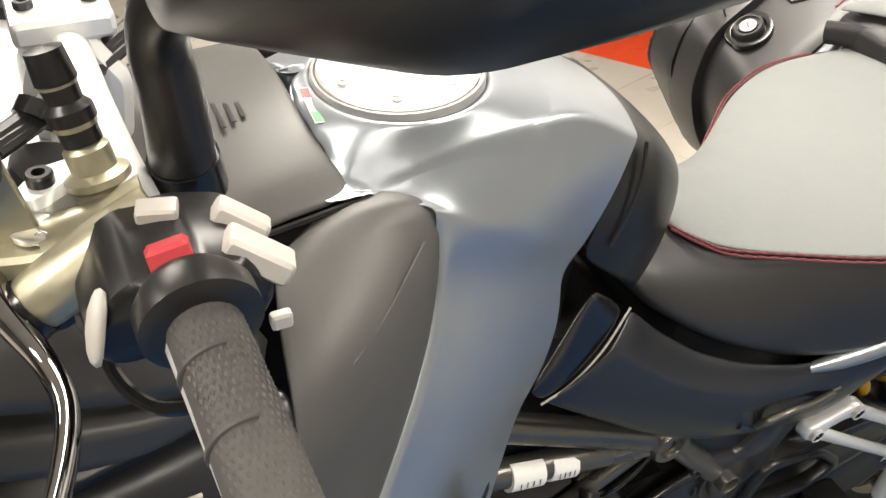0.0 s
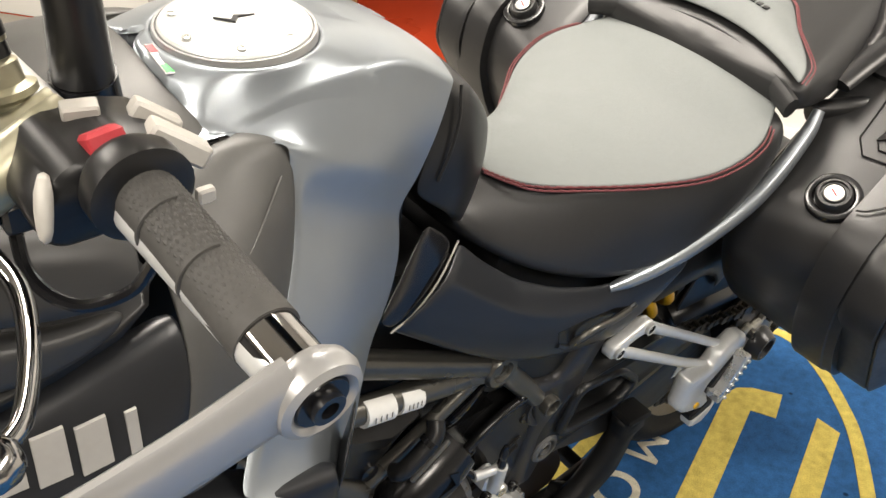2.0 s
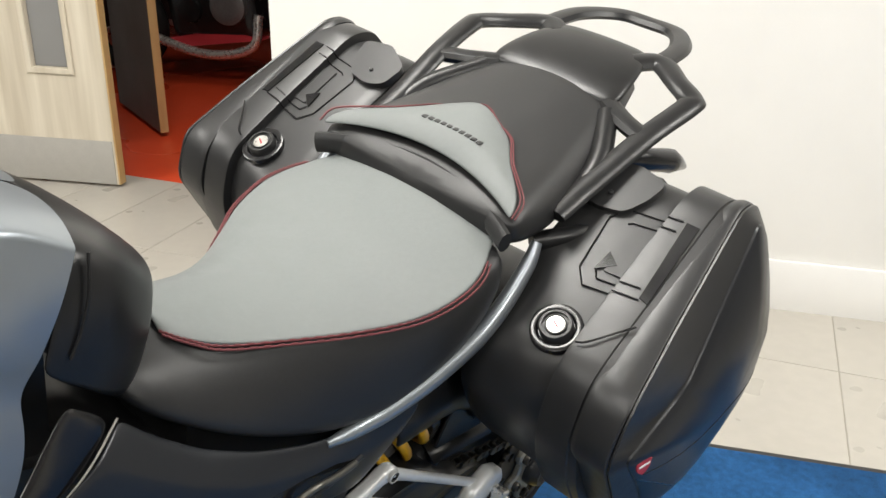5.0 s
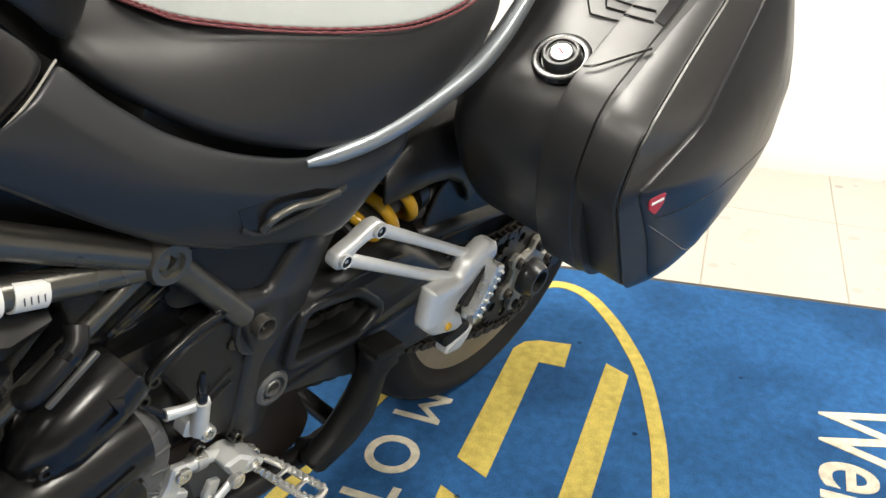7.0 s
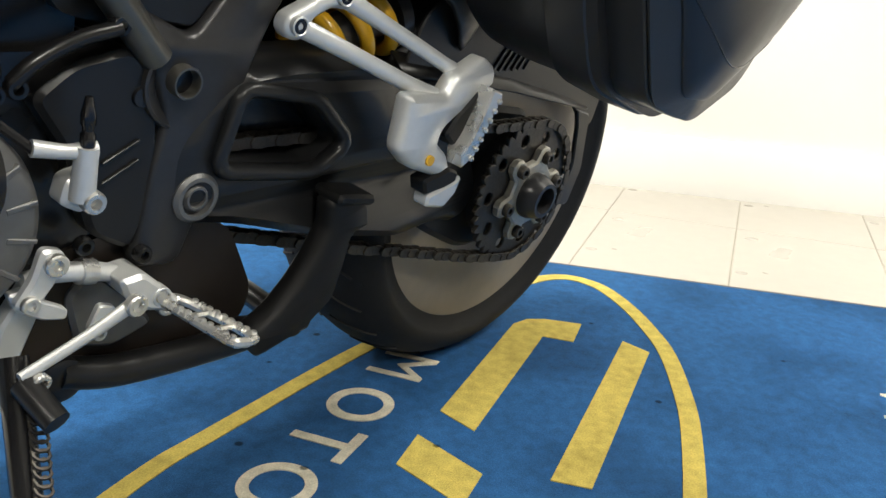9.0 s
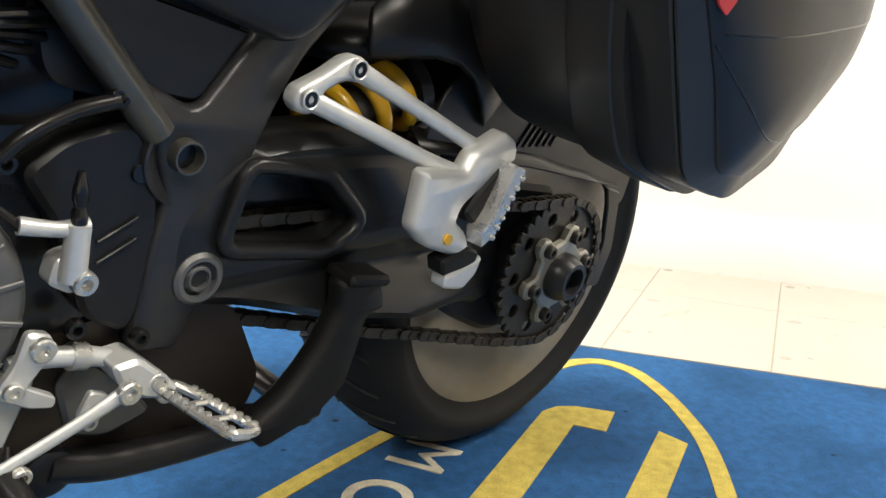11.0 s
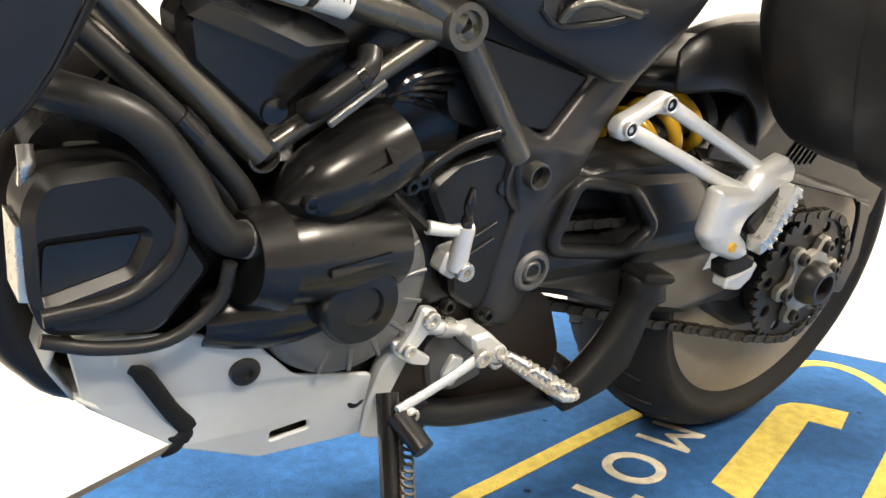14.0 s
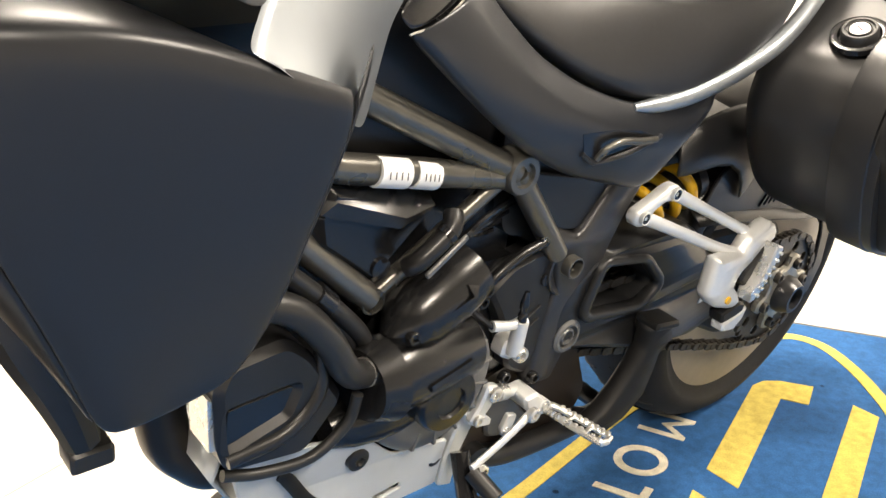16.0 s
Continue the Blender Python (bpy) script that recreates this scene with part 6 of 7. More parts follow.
for s in (-1, 1):
    part("fork_leg", tube([(-0.63, 0.105 * s, 1.10), (-0.78, 0.105 * s, 0.72), (-0.935, 0.105 * s, 0.31)], [0.025, 0.025, 0.029], 18, straight=True), M_PLATE, bike, "fork leg")
    part("bar_riser", plate(rounded([(-0.025, -0.04), (0.022, -0.04), (0.028, 0.0), (0.010, 0.030), (-0.015, 0.030), (-0.028, 0.0)], 0.008), -0.022, 0.022, (), 0.006, place=Matrix.Translation((-0.612, 0.052 * s, 1.125))), M_ALU, bike, "bright silver bar riser")
    part("riser_cap", box((-0.612, 0.052 * s, 1.156), (0.05, 0.04, 0.014), 0.004), M_ALU, bike)
    for dx in (-0.016, 0.016):
        bolt(bike, (-0.612 + dx, 0.052 * s, 1.163), 0.005, 0.004, (0, 0, 1), M_PLATE)
    part("brake_caliper", box((-0.90, 0.09 * s, 0.40), (0.08, 0.05, 0.07), 0.01), M_ENGG, bike)
part("front_mudguard", loft([[(FX + r * math.cos(a), y, FZ + r * math.sin(a)) for y, r in ((-0.075, 0.30), (-0.06, 0.325), (0, 0.335), (0.06, 0.325), (0.075, 0.30))] for a in [math.radians(q) for q in range(20, 150, 10)]], closed=False), M_BLACK, bike, "black front mudguard", sub=1, solid=0.004)
part("handlebar", tube([(-0.598, -0.41, 1.146), (-0.604, -0.27, 1.150), (-0.610, -0.17, 1.150), (-0.612, -0.08, 1.146), (-0.612, 0.08, 1.146), (-0.610, 0.17, 1.150), (-0.604, 0.27, 1.150), (-0.598, 0.41, 1.146)], 0.0105, 16), M_ALU, bike, "silver handlebar")
G0, G1 = Vector((-0.600, -0.277, 1.156)), Vector((-0.5970, -0.382, 1.1475))


def bar_side(s):
    """Grip, bar end and hand guard on one side."""
    def F(p):
        return Vector((p[0], p[1] * (-s), p[2]))
    g0, g1 = F(G0), F(G1)
    d = (g1 - g0).normalized()
    grip = part("grip", tube([g0, g0.lerp(g1, 0.5), g1], [0.0130, 0.0127, 0.0132], 24, straight=True), M_RUB, bike, "black rubber grip with diamond pattern")
    e1 = Vector((0, 0, 1))
    e1 = (e1 - d * e1.dot(d)).normalized()
    e2 = d.cross(e1)
    bm = bmesh.new()
    for row in range(26):
        for c in range(14):
            a = -1.0 + c * 0.19 + (0.095 if row % 2 else 0)
            if a > 1.5:
                continue
            rr = 0.0129
            p = g0.lerp(g1, 0.10 + 0.85 * row / 26) + (e1 * math.cos(a) + e2 * math.sin(a) * s) * rr
            nrm = (e1 * math.cos(a) + e2 * math.sin(a) * s)
            t = d.cross(nrm)
            v = [bm.verts.new(p + d * 0.0016), bm.verts.new(p + t * 0.0011), bm.verts.new(p - d * 0.0016), bm.verts.new(p - t * 0.0011), bm.verts.new(p + nrm * 0.0005)]
            for i in range(4):
                bm.faces.new((v[i], v[(i + 1) % 4], v[4]))
    tagged(part("grip_pattern", bm, M_RUB, grip), kind="stuff")
    for f in (0.38, 0.66):
        part("grip_rib", tube([g0.lerp(g1, f) + (e1 * math.cos(a) + e2 * math.sin(a) * s) * 0.0132 for a in [-2.4 + k * 0.2 for k in range(14)]], 0.0010, 6, 1, straight=True), M_RUB, grip)
    c0 = g0 + d * 0.016
    part("grip_flange", tube([c0 - d * 0.012, c0 - d * 0.006, c0 + d * 0.004, c0 + d * 0.006], [0.0180, 0.0213, 0.0213, 0.0175], 28, straight=True), M_BLACK, bike, "round black grip flange")
    part("bar_weight", tube([g1 - d * 0.001, g1 + d * 0.021], 0.0120, 28, straight=True), M_CHROME, bike, "dark chromed bar weight")
    end = g1 + d * 0.026
    part("guard_ring", lathe([(0.0095, -0.006), (0.0140, -0.006), (0.0165, -0.003), (0.0172, 0.002), (0.0158, 0.006), (0.0130, 0.0075), (0.0110, 0.006), (0.0100, 0.003), (0.0095, -0.006)], end, tuple(d), 40), M_GUARD, bike, "silver hand guard end ring")
    part("end_plug", lathe([(0.0118, -0.004), (0.0118, 0.004), (0.010, 0.0065), (0.0065, 0.0065), (0.0062, 0.010), (0.0035, 0.010), (0.0032, 0.005), (0.0005, 0.005)], end, tuple(d), 28), M_BLACKG, bike, "black end bolt")
    A = [F(p) for p in ((-0.603, -0.407, 1.150), (-0.640, -0.407, 1.141), (-0.680, -0.403, 1.130), (-0.712, -0.394, 1.121), (-0.75, -0.368, 1.115), (-0.78, -0.33, 1.115))]
    part("guard_bar", tube(A, [0.0150, 0.0140, 0.0135, 0.012, 0.010, 0.009], 14, flat=0.42, up=(0, 0, 1)), M_GUARD, bike, "flat silver hand guard bar")
    SH = [[(-0.712, -0.385, 1.226), (-0.745, -0.375, 1.232), (-0.790, -0.33, 1.236)], [(-0.709, -0.386, 1.202), (-0.745, -0.378, 1.207), (-0.795, -0.335, 1.210)], [(-0.7075, -0.387, 1.179), (-0.745, -0.380, 1.180), (-0.795, -0.335, 1.180)],
          [(-0.7125, -0.387, 1.158), (-0.745, -0.380, 1.154), (-0.795, -0.335, 1.150)], [(-0.722, -0.387, 1.146), (-0.748, -0.380, 1.139), (-0.795, -0.335, 1.132)]]
    part("guard_shield", grid([[F(p) for p in r] for r in SH]), M_INTAKE, bike, "dark plastic hand guard shield", sub=2, solid=0.005)
    part("guard_strap", tube([F(p) for p in ((-0.730, -0.384, 1.149), (-0.712, -0.391, 1.146), (-0.690, -0.400, 1.139))], [0.0075, 0.0070, 0.0060], 12, flat=0.5, up=(0, 0, 1)), M_INTAKE, bike, "dark strap behind the guard bar")
    return d


for s in (1, -1):
    bar_side(s)

# left switchgear
swg = new("switch_cluster")
swg.parent = bike
tagged(swg, "black left switch cluster with red engine button and grey switches")
SB = rounded([(-0.630, 1.126), (-0.578, 1.126), (-0.568, 1.142), (-0.574, 1.160), (-0.598, 1.1665), (-0.622, 1.162), (-0.638, 1.142)], 0.008)
part("housing", plate(SB, -0.280, -0.232, (), 0.0035), M_BLACK, swg, "black plastic housing", 45)
part("red_button", plate(rounded([(-0.008, -0.008), (0.008, -0.008), (0.0075, 0.008), (-0.0075, 0.008)], 0.002), -0.005, 0.005, (), 0.0018, place=Matrix.Translation((-0.603, -0.271, 1.1655)) @ Matrix.Rotation(radians(-8), 4, "Y") @ Matrix.Rotation(radians(60), 4, "X")), M_RED, swg, "red rocker button")
part("grey_switch", box((0, 0, 0), (0.022, 0.011, 0.009), 0.0022, Matrix.Translation((-0.574, -0.253, 1.159)) @ Matrix.Rotation(radians(35), 4, "Y") @ Matrix.Rotation(radians(-18), 4, "Z")), M_GREY, swg, "light grey switch paddle")
part("grey_switch", box((0, 0, 0), (0.027, 0.015, 0.010), 0.0022, Matrix.Translation((-0.573, -0.271, 1.156)) @ Matrix.Rotation(radians(35), 4, "Y") @ Matrix.Rotation(radians(-18), 4, "Z")), M_GREY, swg, "light grey switch paddle")
part("grey_switch", box((0, 0, 0), (0.015, 0.010, 0.006), 0.0015, Matrix.Translation((-0.602, -0.246, 1.1665)) @ Matrix.Rotation(radians(-15), 4, "Z")), M_GREY, swg, "light grey switch button")
part("trigger", loft([[(-0.634, -0.268, 1.160), (-0.624, -0.266, 1.162), (-0.622, -0.278, 1.160)], [(-0.640, -0.280, 1.150), (-0.630, -0.276, 1.150), (-0.628, -0.292, 1.150)], [(-0.640, -0.284, 1.136), (-0.634, -0.282, 1.136), (-0.632, -0.292, 1.136)]]), M_GREY, swg, "light grey flash trigger", sub=1)
part("cruise_tab", box((-0.572, -0.292, 1.142), (0.008, 0.005, 0.007), 0.0015), M_GREY, swg)
part("cable", tube([(-0.628, -0.215, 1.115), (-0.632, -0.235, 1.085), (-0.620, -0.255, 1.075), (-0.60, -0.27, 1.085), (-0.59, -0.278, 1.105)], 0.0032, 8), M_BLACKG, swg, "thin black switch cable")

# clutch master cylinder and lever
cl = new("clutch_lever")
cl.parent = bike
tagged(cl, "polished clutch lever on champagne master cylinder")
part("cylinder", tube([(-0.640, -0.222, 1.137), (-0.618, -0.222, 1.143), (-0.600, -0.222, 1.148)], [0.0165, 0.0145, 0.0165], 20, straight=True), M_GOLD, cl, "champagne anodised cylinder")
part("perch", plate(rounded([(-0.678, -0.226), (-0.650, -0.234), (-0.618, -0.236), (-0.612, -0.208), (-0.640, -0.206), (-0.676, -0.213)], 0.008), -0.006, 0.006, (), 0.002, place=Matrix.Translation((0, 0, 1.143)) @ Matrix.Rotation(radians(90), 4, "X") @ Matrix.Diagonal((1, 1, -1, 1)) @ Matrix.Diagonal((1, 1, 1, 1))), M_GOLD, cl, "champagne anodised perch")
part("cylinder_body", tube([(-0.652, -0.238, 1.130), (-0.640, -0.237, 1.137), (-0.612, -0.234, 1.151), (-0.600, -0.232, 1.157)], [0.0115, 0.0130, 0.0125, 0.0110], 18), M_GOLD, cl, "champagne master cylinder body")
# shallow dish coloured black to give the shade of a deep bore
part("cylinder_mouth", lathe([(0.0125, -0.003), (0.0128, 0.003), (0.0115, 0.005), (0.0092, 0.004), (0.0088, -0.004), (0.0005, -0.004)], (-0.653, -0.2385, 1.1295), (-0.85, -0.1, -0.5), 24), M_BLACKG, cl, "open end of the cylinder, black for the shade inside")
part("cap_disc", lathe([(0.009, 0), (0.009, 0.002), (0.0075, 0.003), (0.001, 0.003)], (-0.644, -0.220, 1.150), (0, 0, 1), 24), M_STEEL, cl, "bright round badge")
part("bleed_boss", lathe([(0.011, -0.01), (0.011, 0.006), (0.013, 0.008), (0.013, 0.011), (0.009, 0.013), (0.009, 0.022), (0.007, 0.024), (0.007, 0.030), (0.0085, 0.031), (0.0085, 0.036), (0.006, 0.038), (0.0065, 0.046), (0.0075, 0.048), (0.0065, 0.060), (0.001, 0.061)], (-0.616, -0.208, 1.150), (-0.15, 0.25, 1), 20), M_GOLD, cl, "champagne boss")
part("rubber_cap", lathe([(0.0078, 0.0), (0.0078, 0.008), (0.0092, 0.009), (0.0092, 0.014), (0.0068, 0.017), (0.0072, 0.024), (0.0082, 0.025), (0.0072, 0.037), (0.001, 0.038)], (-0.6195, -0.2022, 1.1735), (-0.15, 0.25, 1), 20), M_BLACK, cl, "black rubber cap")
part("clamp", plate(rounded([(-0.655, -0.206), (-0.640, -0.186), (-0.622, -0.182), (-0.618, -0.196), (-0.630, -0.206), (-0.642, -0.214)], 0.005), -0.007, 0.007, (), 0.003, place=Matrix.Translation((0, 0, 1.150)) @ Matrix.Rotation(radians(90), 4, "X") @ Matrix.Diagonal((1, 1, -1, 1))), M_ALU, cl, "white-silver bar clamp")
bolt(cl, (-0.638, -0.199, 1.157), 0.0055, 0.005, (0, 0, 1), M_BLACK)
LV = [(-0.665, -0.225, 1.142), (-0.662, -0.240, 1.134), (-0.652, -0.262, 1.124), (-0.648, -0.285, 1.120), (-0.655, -0.315, 1.118), (-0.668, -0.345, 1.118), (-0.680, -0.358, 1.120)]
part("blade", tube(LV, [0.010, 0.0085, 0.0065, 0.0060, 0.0055, 0.0050, 0.0045], 14, flat=0.75), M_CHROME, cl, "polished dark metal lever blade")
part("lever_tip", lathe([(0.0005, -0.0095), (0.006, -0.0075), (0.009, -0.002), (0.009, 0.002), (0.006, 0.0075), (0.0005, 0.0095)], (-0.682, -0.362, 1.121), (-0.5, -0.8, 0.1), 20), M_CHROME, cl, "ball tip")
part("adjuster", lathe([(0.008, -0.006), (0.010, -0.004), (0.010, 0.004), (0.008, 0.006), (0.001, 0.006)], (-0.644, -0.238, 1.128), (0.3, -1, 0), 16), M_BLACKG, cl)
part("spring_block", box((-0.630, -0.240, 1.122), (0.018, 0.012, 0.016), 0.003), M_BLACK, cl)
# reservoir and its bracket
rv = new("fluid_reservoir")
rv.parent = bike
tagged(rv, "clutch fluid reservoir with brown fluid on a steel bracket")
part("bowl", lathe([(0.014, -0.03), (0.015, -0.02), (0.015, 0.005), (0.001, 0.005)], (-0.690, -0.195, 1.165), (0, 0, 1), 24), M_BRAKE, rv, "translucent brown bowl")
part("lid", lathe([(0.0165, 0.004), (0.0165, 0.014), (0.014, 0.017), (0.001, 0.017)], (-0.690, -0.195, 1.165), (0, 0, 1), 24), M_BLACK, rv, "black lid")
part("bracket", plate(rounded([(-0.664, 1.135), (-0.640, 1.140), (-0.648, 1.185), (-0.662, 1.195), (-0.676, 1.185)], 0.004), -0.222, -0.217, (), 0.0008), M_GOLD, rv, "bent steel bracket")
part("rubber_mount", lathe([(0.0135, -0.004), (0.0145, 0.0), (0.0135, 0.004), (0.001, 0.004)], (-0.661, -0.224, 1.186), (-0.3, -0.9, 0.5), 24), M_BLACK, rv)
part("mount_bolt", lathe([(0.0115, 0.0), (0.011, 0.007), (0.009, 0.0085), (0.003, 0.0085), (0.0028, 0.005), (0.0005, 0.005)], (-0.662, -0.226, 1.188), (-0.3, -0.9, 0.5), 24), M_STEEL, rv, "round steel bolt")
for pts in [[(-0.66, -0.12, 1.13), (-0.637, -0.1, 1.132), (-0.603, -0.07, 1.139), (-0.566, -0.04, 1.148)], [(-0.658, -0.12, 1.128), (-0.634, -0.1, 1.129), (-0.601, -0.07, 1.136), (-0.563, -0.04, 1.146)], [(-0.656, -0.12, 1.125), (-0.632, -0.1, 1.127), (-0.598, -0.07, 1.134), (-0.561, -0.04, 1.143)]]:
    part("cable", tube(pts, 0.0042, 8), M_HOSE, bike, "braided black control cable")
part("cable_tie", tube([(-0.636, -0.102, 1.127), (-0.631, -0.097, 1.132)], 0.0125, 12, straight=True), M_BLACKG, bike)

# --- mirrors
for s in (-1, 1):
    mr = new("mirror")
    mr.parent = bike
    tagged(mr, "black rear-view mirror on a curved stalk")
    part("stalk_boot", tube(flip([(-0.582, 0.200, 1.140), (-0.584, 0.203, 1.158)], s), [0.0155, 0.0150], 18, straight=True), M_BLACKG, mr)
    part("stalk", tube(flip([(-0.584, 0.203, 1.156), (-0.584, 0.203, 1.188), (-0.586, 0.206, 1.212), (-0.583, 0.226, 1.236), (-0.562, 0.265, 1.262)], s), [0.0138, 0.0125, 0.0115, 0.0105, 0.011], 16), M_BLACK, mr, "black curved stalk")
    hd = Matrix.Translation((-0.548, 0.335 * s, 1.316)) @ Matrix.Rotation(radians(-14 * s), 4, "Z") @ Matrix.Rotation(radians(20 * s), 4, "X")
    hp = rounded([(-0.118, -0.048), (0.02, -0.050), (0.085, -0.032), (0.092, 0.010), (0.075, 0.042), (-0.05, 0.046), (-0.10, 0.010), (-0.122, -0.022)], 0.022, 5)
    rings = []
    for dx, k in ((-0.036, 0.48), (-0.028, 0.82), (-0.010, 1.0), (0.014, 1.04), (0.020, 1.0)):
        rings.append([hd @ Vector((dx, y * k * s, z * k)) for y, z in hp])
    part("shell", loft(rings), M_BLACK, mr, "black plastic mirror shell", 60)
    part("mirror_glass", loft([[hd @ Vector((dx, y * 0.94 * s, z * 0.92)) for y, z in hp] for dx in (0.0195, 0.0215)]), mirror_glass, mr, "mirror glass")


# --- passenger peg hangers
for s in (-1, 1):
    hg = new("passenger_peg_hanger")
    hg.parent = bike
    tagged(hg, "bare cast aluminium passenger peg hanger with folded peg")
    part("arm", tube(flip([(0.122, 0.150, 0.591), (0.18, 0.172, 0.563), (0.235, 0.194, 0.536), (0.262, 0.203, 0.522)], s), [0.0095, 0.0078, 0.0074, 0.0095], 12, flat=0.7), M_ALU, hg)
    part("arm", tube(flip([(0.078, 0.142, 0.562), (0.13, 0.165, 0.541), (0.19, 0.190, 0.516), (0.222, 0.202, 0.503)], s), [0.0095, 0.0084, 0.0082, 0.0105], 12, flat=0.7), M_ALU, hg)
    HEAD = rounded([(0.064, 0.559), (0.067, 0.570), (0.091, 0.584), (0.112, 0.600), (0.124, 0.603), (0.134, 0.596), (0.134, 0.583), (0.126, 0.578), (0.113, 0.580), (0.094, 0.568), (0.092, 0.556), (0.083, 0.547), (0.070, 0.549)], 0.006)
    part("head_plate", plate(HEAD, -0.1525, -0.132, (), 0.004, warp=lambda v: (v.x, -s * (v.y - 0.18 * (v.x - 0.100)), v.z)), M_ALU, hg, "flat bolted head of the hanger", 50)
    for x, y, z in ((0.122, 0.150, 0.591), (0.078, 0.142, 0.562)):
        part("boss", lathe([(0.0092, 0.002), (0.0092, 0.0100), (0.0080, 0.0108), (0.0072, 0.0100), (0.0070, 0.004)], (x, y * s, z), (0, s, 0), 28), M_ALU, hg)
        part("screw", lathe([(0.0072, 0), (0.0070, 0.0040), (0.0042, 0.0040), (0.0036, 0.001), (0.0005, 0.001)], (x, (y + 0.006) * s, z), (0, s, 0), 16), M_BLACKG, hg, "black socket screw")
    HB = rounded([(0.171, 0.512), (0.225, 0.509), (0.236, 0.528), (0.276, 0.547), (0.2985, 0.535), (0.301, 0.516), (0.2515, 0.487), (0.229, 0.473), (0.2235, 0.4587), (0.244, 0.443), (0.250, 0.429), (0.231, 0.4215), (0.187, 0.4365), (0.165, 0.456), (0.1685, 0.484)], 0.006)
    part("casting", plate(HB, -0.219, -0.192, (), 0.006, warp=lambda v: (v.x, -s * (v.y - 0.06 * max(0, 0.50 - v.z)), v.z)), M_ALU, hg, "cast aluminium foot of the hanger", 50)
    part("peg_rubber", plate(rounded([(0.230, 0.468), (0.250, 0.452), (0.262, 0.470), (0.292, 0.508), (0.276, 0.516), (0.246, 0.490)], 0.005), -0.222, -0.200, (), 0.003, warp=lambda v: (v.x, -s * v.y, v.z)), M_MATT, hg, "black peg rubber")
    right_edge = []
    for k in range(15):
        f = k / 14
        right_edge.append((0.293 - 0.030 * f + (0.0025 if k % 2 else -0.0020), 0.514 - 0.070 * f))
    PEG = [(0.274, 0.520)] + right_edge + [(0.248, 0.436), (0.244, 0.452), (0.256, 0.470), (0.266, 0.494)]
    pg = part("folded_peg", plate(PEG, -0.238, -0.214, (), 0.002, warp=lambda v: (v.x, -s * v.y, v.z)), M_STEEL, hg, "serrated folded peg")
    for k in range(7):
        f = k / 6
        part("tooth", lathe([(0.0036, -0.002), (0.0026, 0.003), (0.0008, 0.0036)], (0.286 - 0.028 * f, 0.238 * s, 0.506 - 0.060 * f), (0, s, 0), 7), M_STEEL, pg)
    part("pivot_pin", lathe([(0.0058, 0), (0.0055, 0.003), (0.0005, 0.003)], (0.2095, 0.2225 * s, 0.4440), (0, s, 0), 16), M_SPRING, hg, "yellow-marked pin")
    part("peg_fork", plate(rounded([(0.208, 0.421), (0.247, 0.430), (0.264, 0.424), (0.262, 0.408), (0.214, 0.404)], 0.004), -0.224, -0.200, (), 0.003, warp=lambda v: (v.x, -s * v.y, v.z)), M_MATT, hg, "black peg joint")
    part("peg_stop", plate(rounded([(0.217, 0.404), (0.256, 0.414), (0.268, 0.420), (0.264, 0.400), (0.247, 0.385), (0.217, 0.391)], 0.004), -0.226, -0.204, (), 0.003, warp=lambda v: (v.x, -s * v.y, v.z)), M_ALU, hg, "bright lower lug")

# --- grab rails and tail rack
rack = new("grab_rail")
rack.parent = bike
tagged(rack, "black moulded grab rails joined to the tail rack")
part("rack_plate", loft([[(x, y * w, z + 0.004 * (1 - y * y)) for y in (-1, -0.6, 0, 0.6, 1)] for x, w, z in ((0.545, 0.118, 0.990), (0.59, 0.112, 1.012), (0.64, 0.100, 1.028), (0.70, 0.080, 1.038))], closed=False), M_BLACK, rack, "black tail panel", sub=2, solid=0.016)
for s in (-1, 1):
    part("side_loop", tube(flip([(0.35, 0.168, 0.905), (0.42, 0.172, 0.935), (0.52, 0.186, 0.985), (0.600, 0.196, 1.014), (0.622, 0.190, 1.020), (0.645, 0.155, 1.028), (0.683, 0.104, 1.036), (0.66, 0.07, 1.03)], s), [0.008, 0.009, 0.009, 0.0095, 0.0095, 0.009, 0.010, 0.011], 10, 8, flat=2.1), M_BLACK, rack, "moulded side grab loop")
    part("side_strut", tube(flip([(0.56, 0.10, 0.990), (0.535, 0.14, 0.985), (0.52, 0.182, 0.980)], s), 0.012, 10, flat=1.5), M_BLACK, rack)
    part("side_strut", tube(flip([(0.40, 0.165, 0.915), (0.46, 0.155, 0.95), (0.54, 0.11, 0.985)], s), 0.013, 10, flat=1.2), M_BLACK, rack)
part("rear_loop", tube([(0.683, -0.104, 1.036), (0.76, -0.095, 1.046), (0.825, -0.055, 1.050), (0.835, 0.0, 1.050), (0.825, 0.055, 1.050), (0.76, 0.095, 1.046), (0.683, 0.104, 1.036)], 0.0095, 8, 8, flat=1.9), M_BLACK, rack)
part("shield_badge", plate(rounded([(-0.012, -0.010), (0.012, -0.006), (0.013, 0.006), (-0.012, 0.011), (-0.004, 0.0)], 0.003), -0.0015, 0.0015, (), 0.0005, place=Matrix.Translation((0.628, -0.004, 1.0325)) @ Matrix.Rotation(radians(-18), 4, "Y") @ Matrix.Rotation(radians(90), 4, "X")), M_RED, rack, "small red and white badge")

# --- panniers
# outlines of the case in x and z, layer by layer outwards: front low, front, nose, slope (three), top, rear (three), bottom (two)
CASE_IN = [(0.325, 0.555), (0.262, 0.62), (0.216, 0.705), (0.226, 0.768), (0.33, 0.8475), (0.465, 0.9335), (0.5159, 0.94), (0.565, 0.89), (0.59, 0.78), (0.575, 0.65), (0.526, 0.555), (0.45, 0.518)]
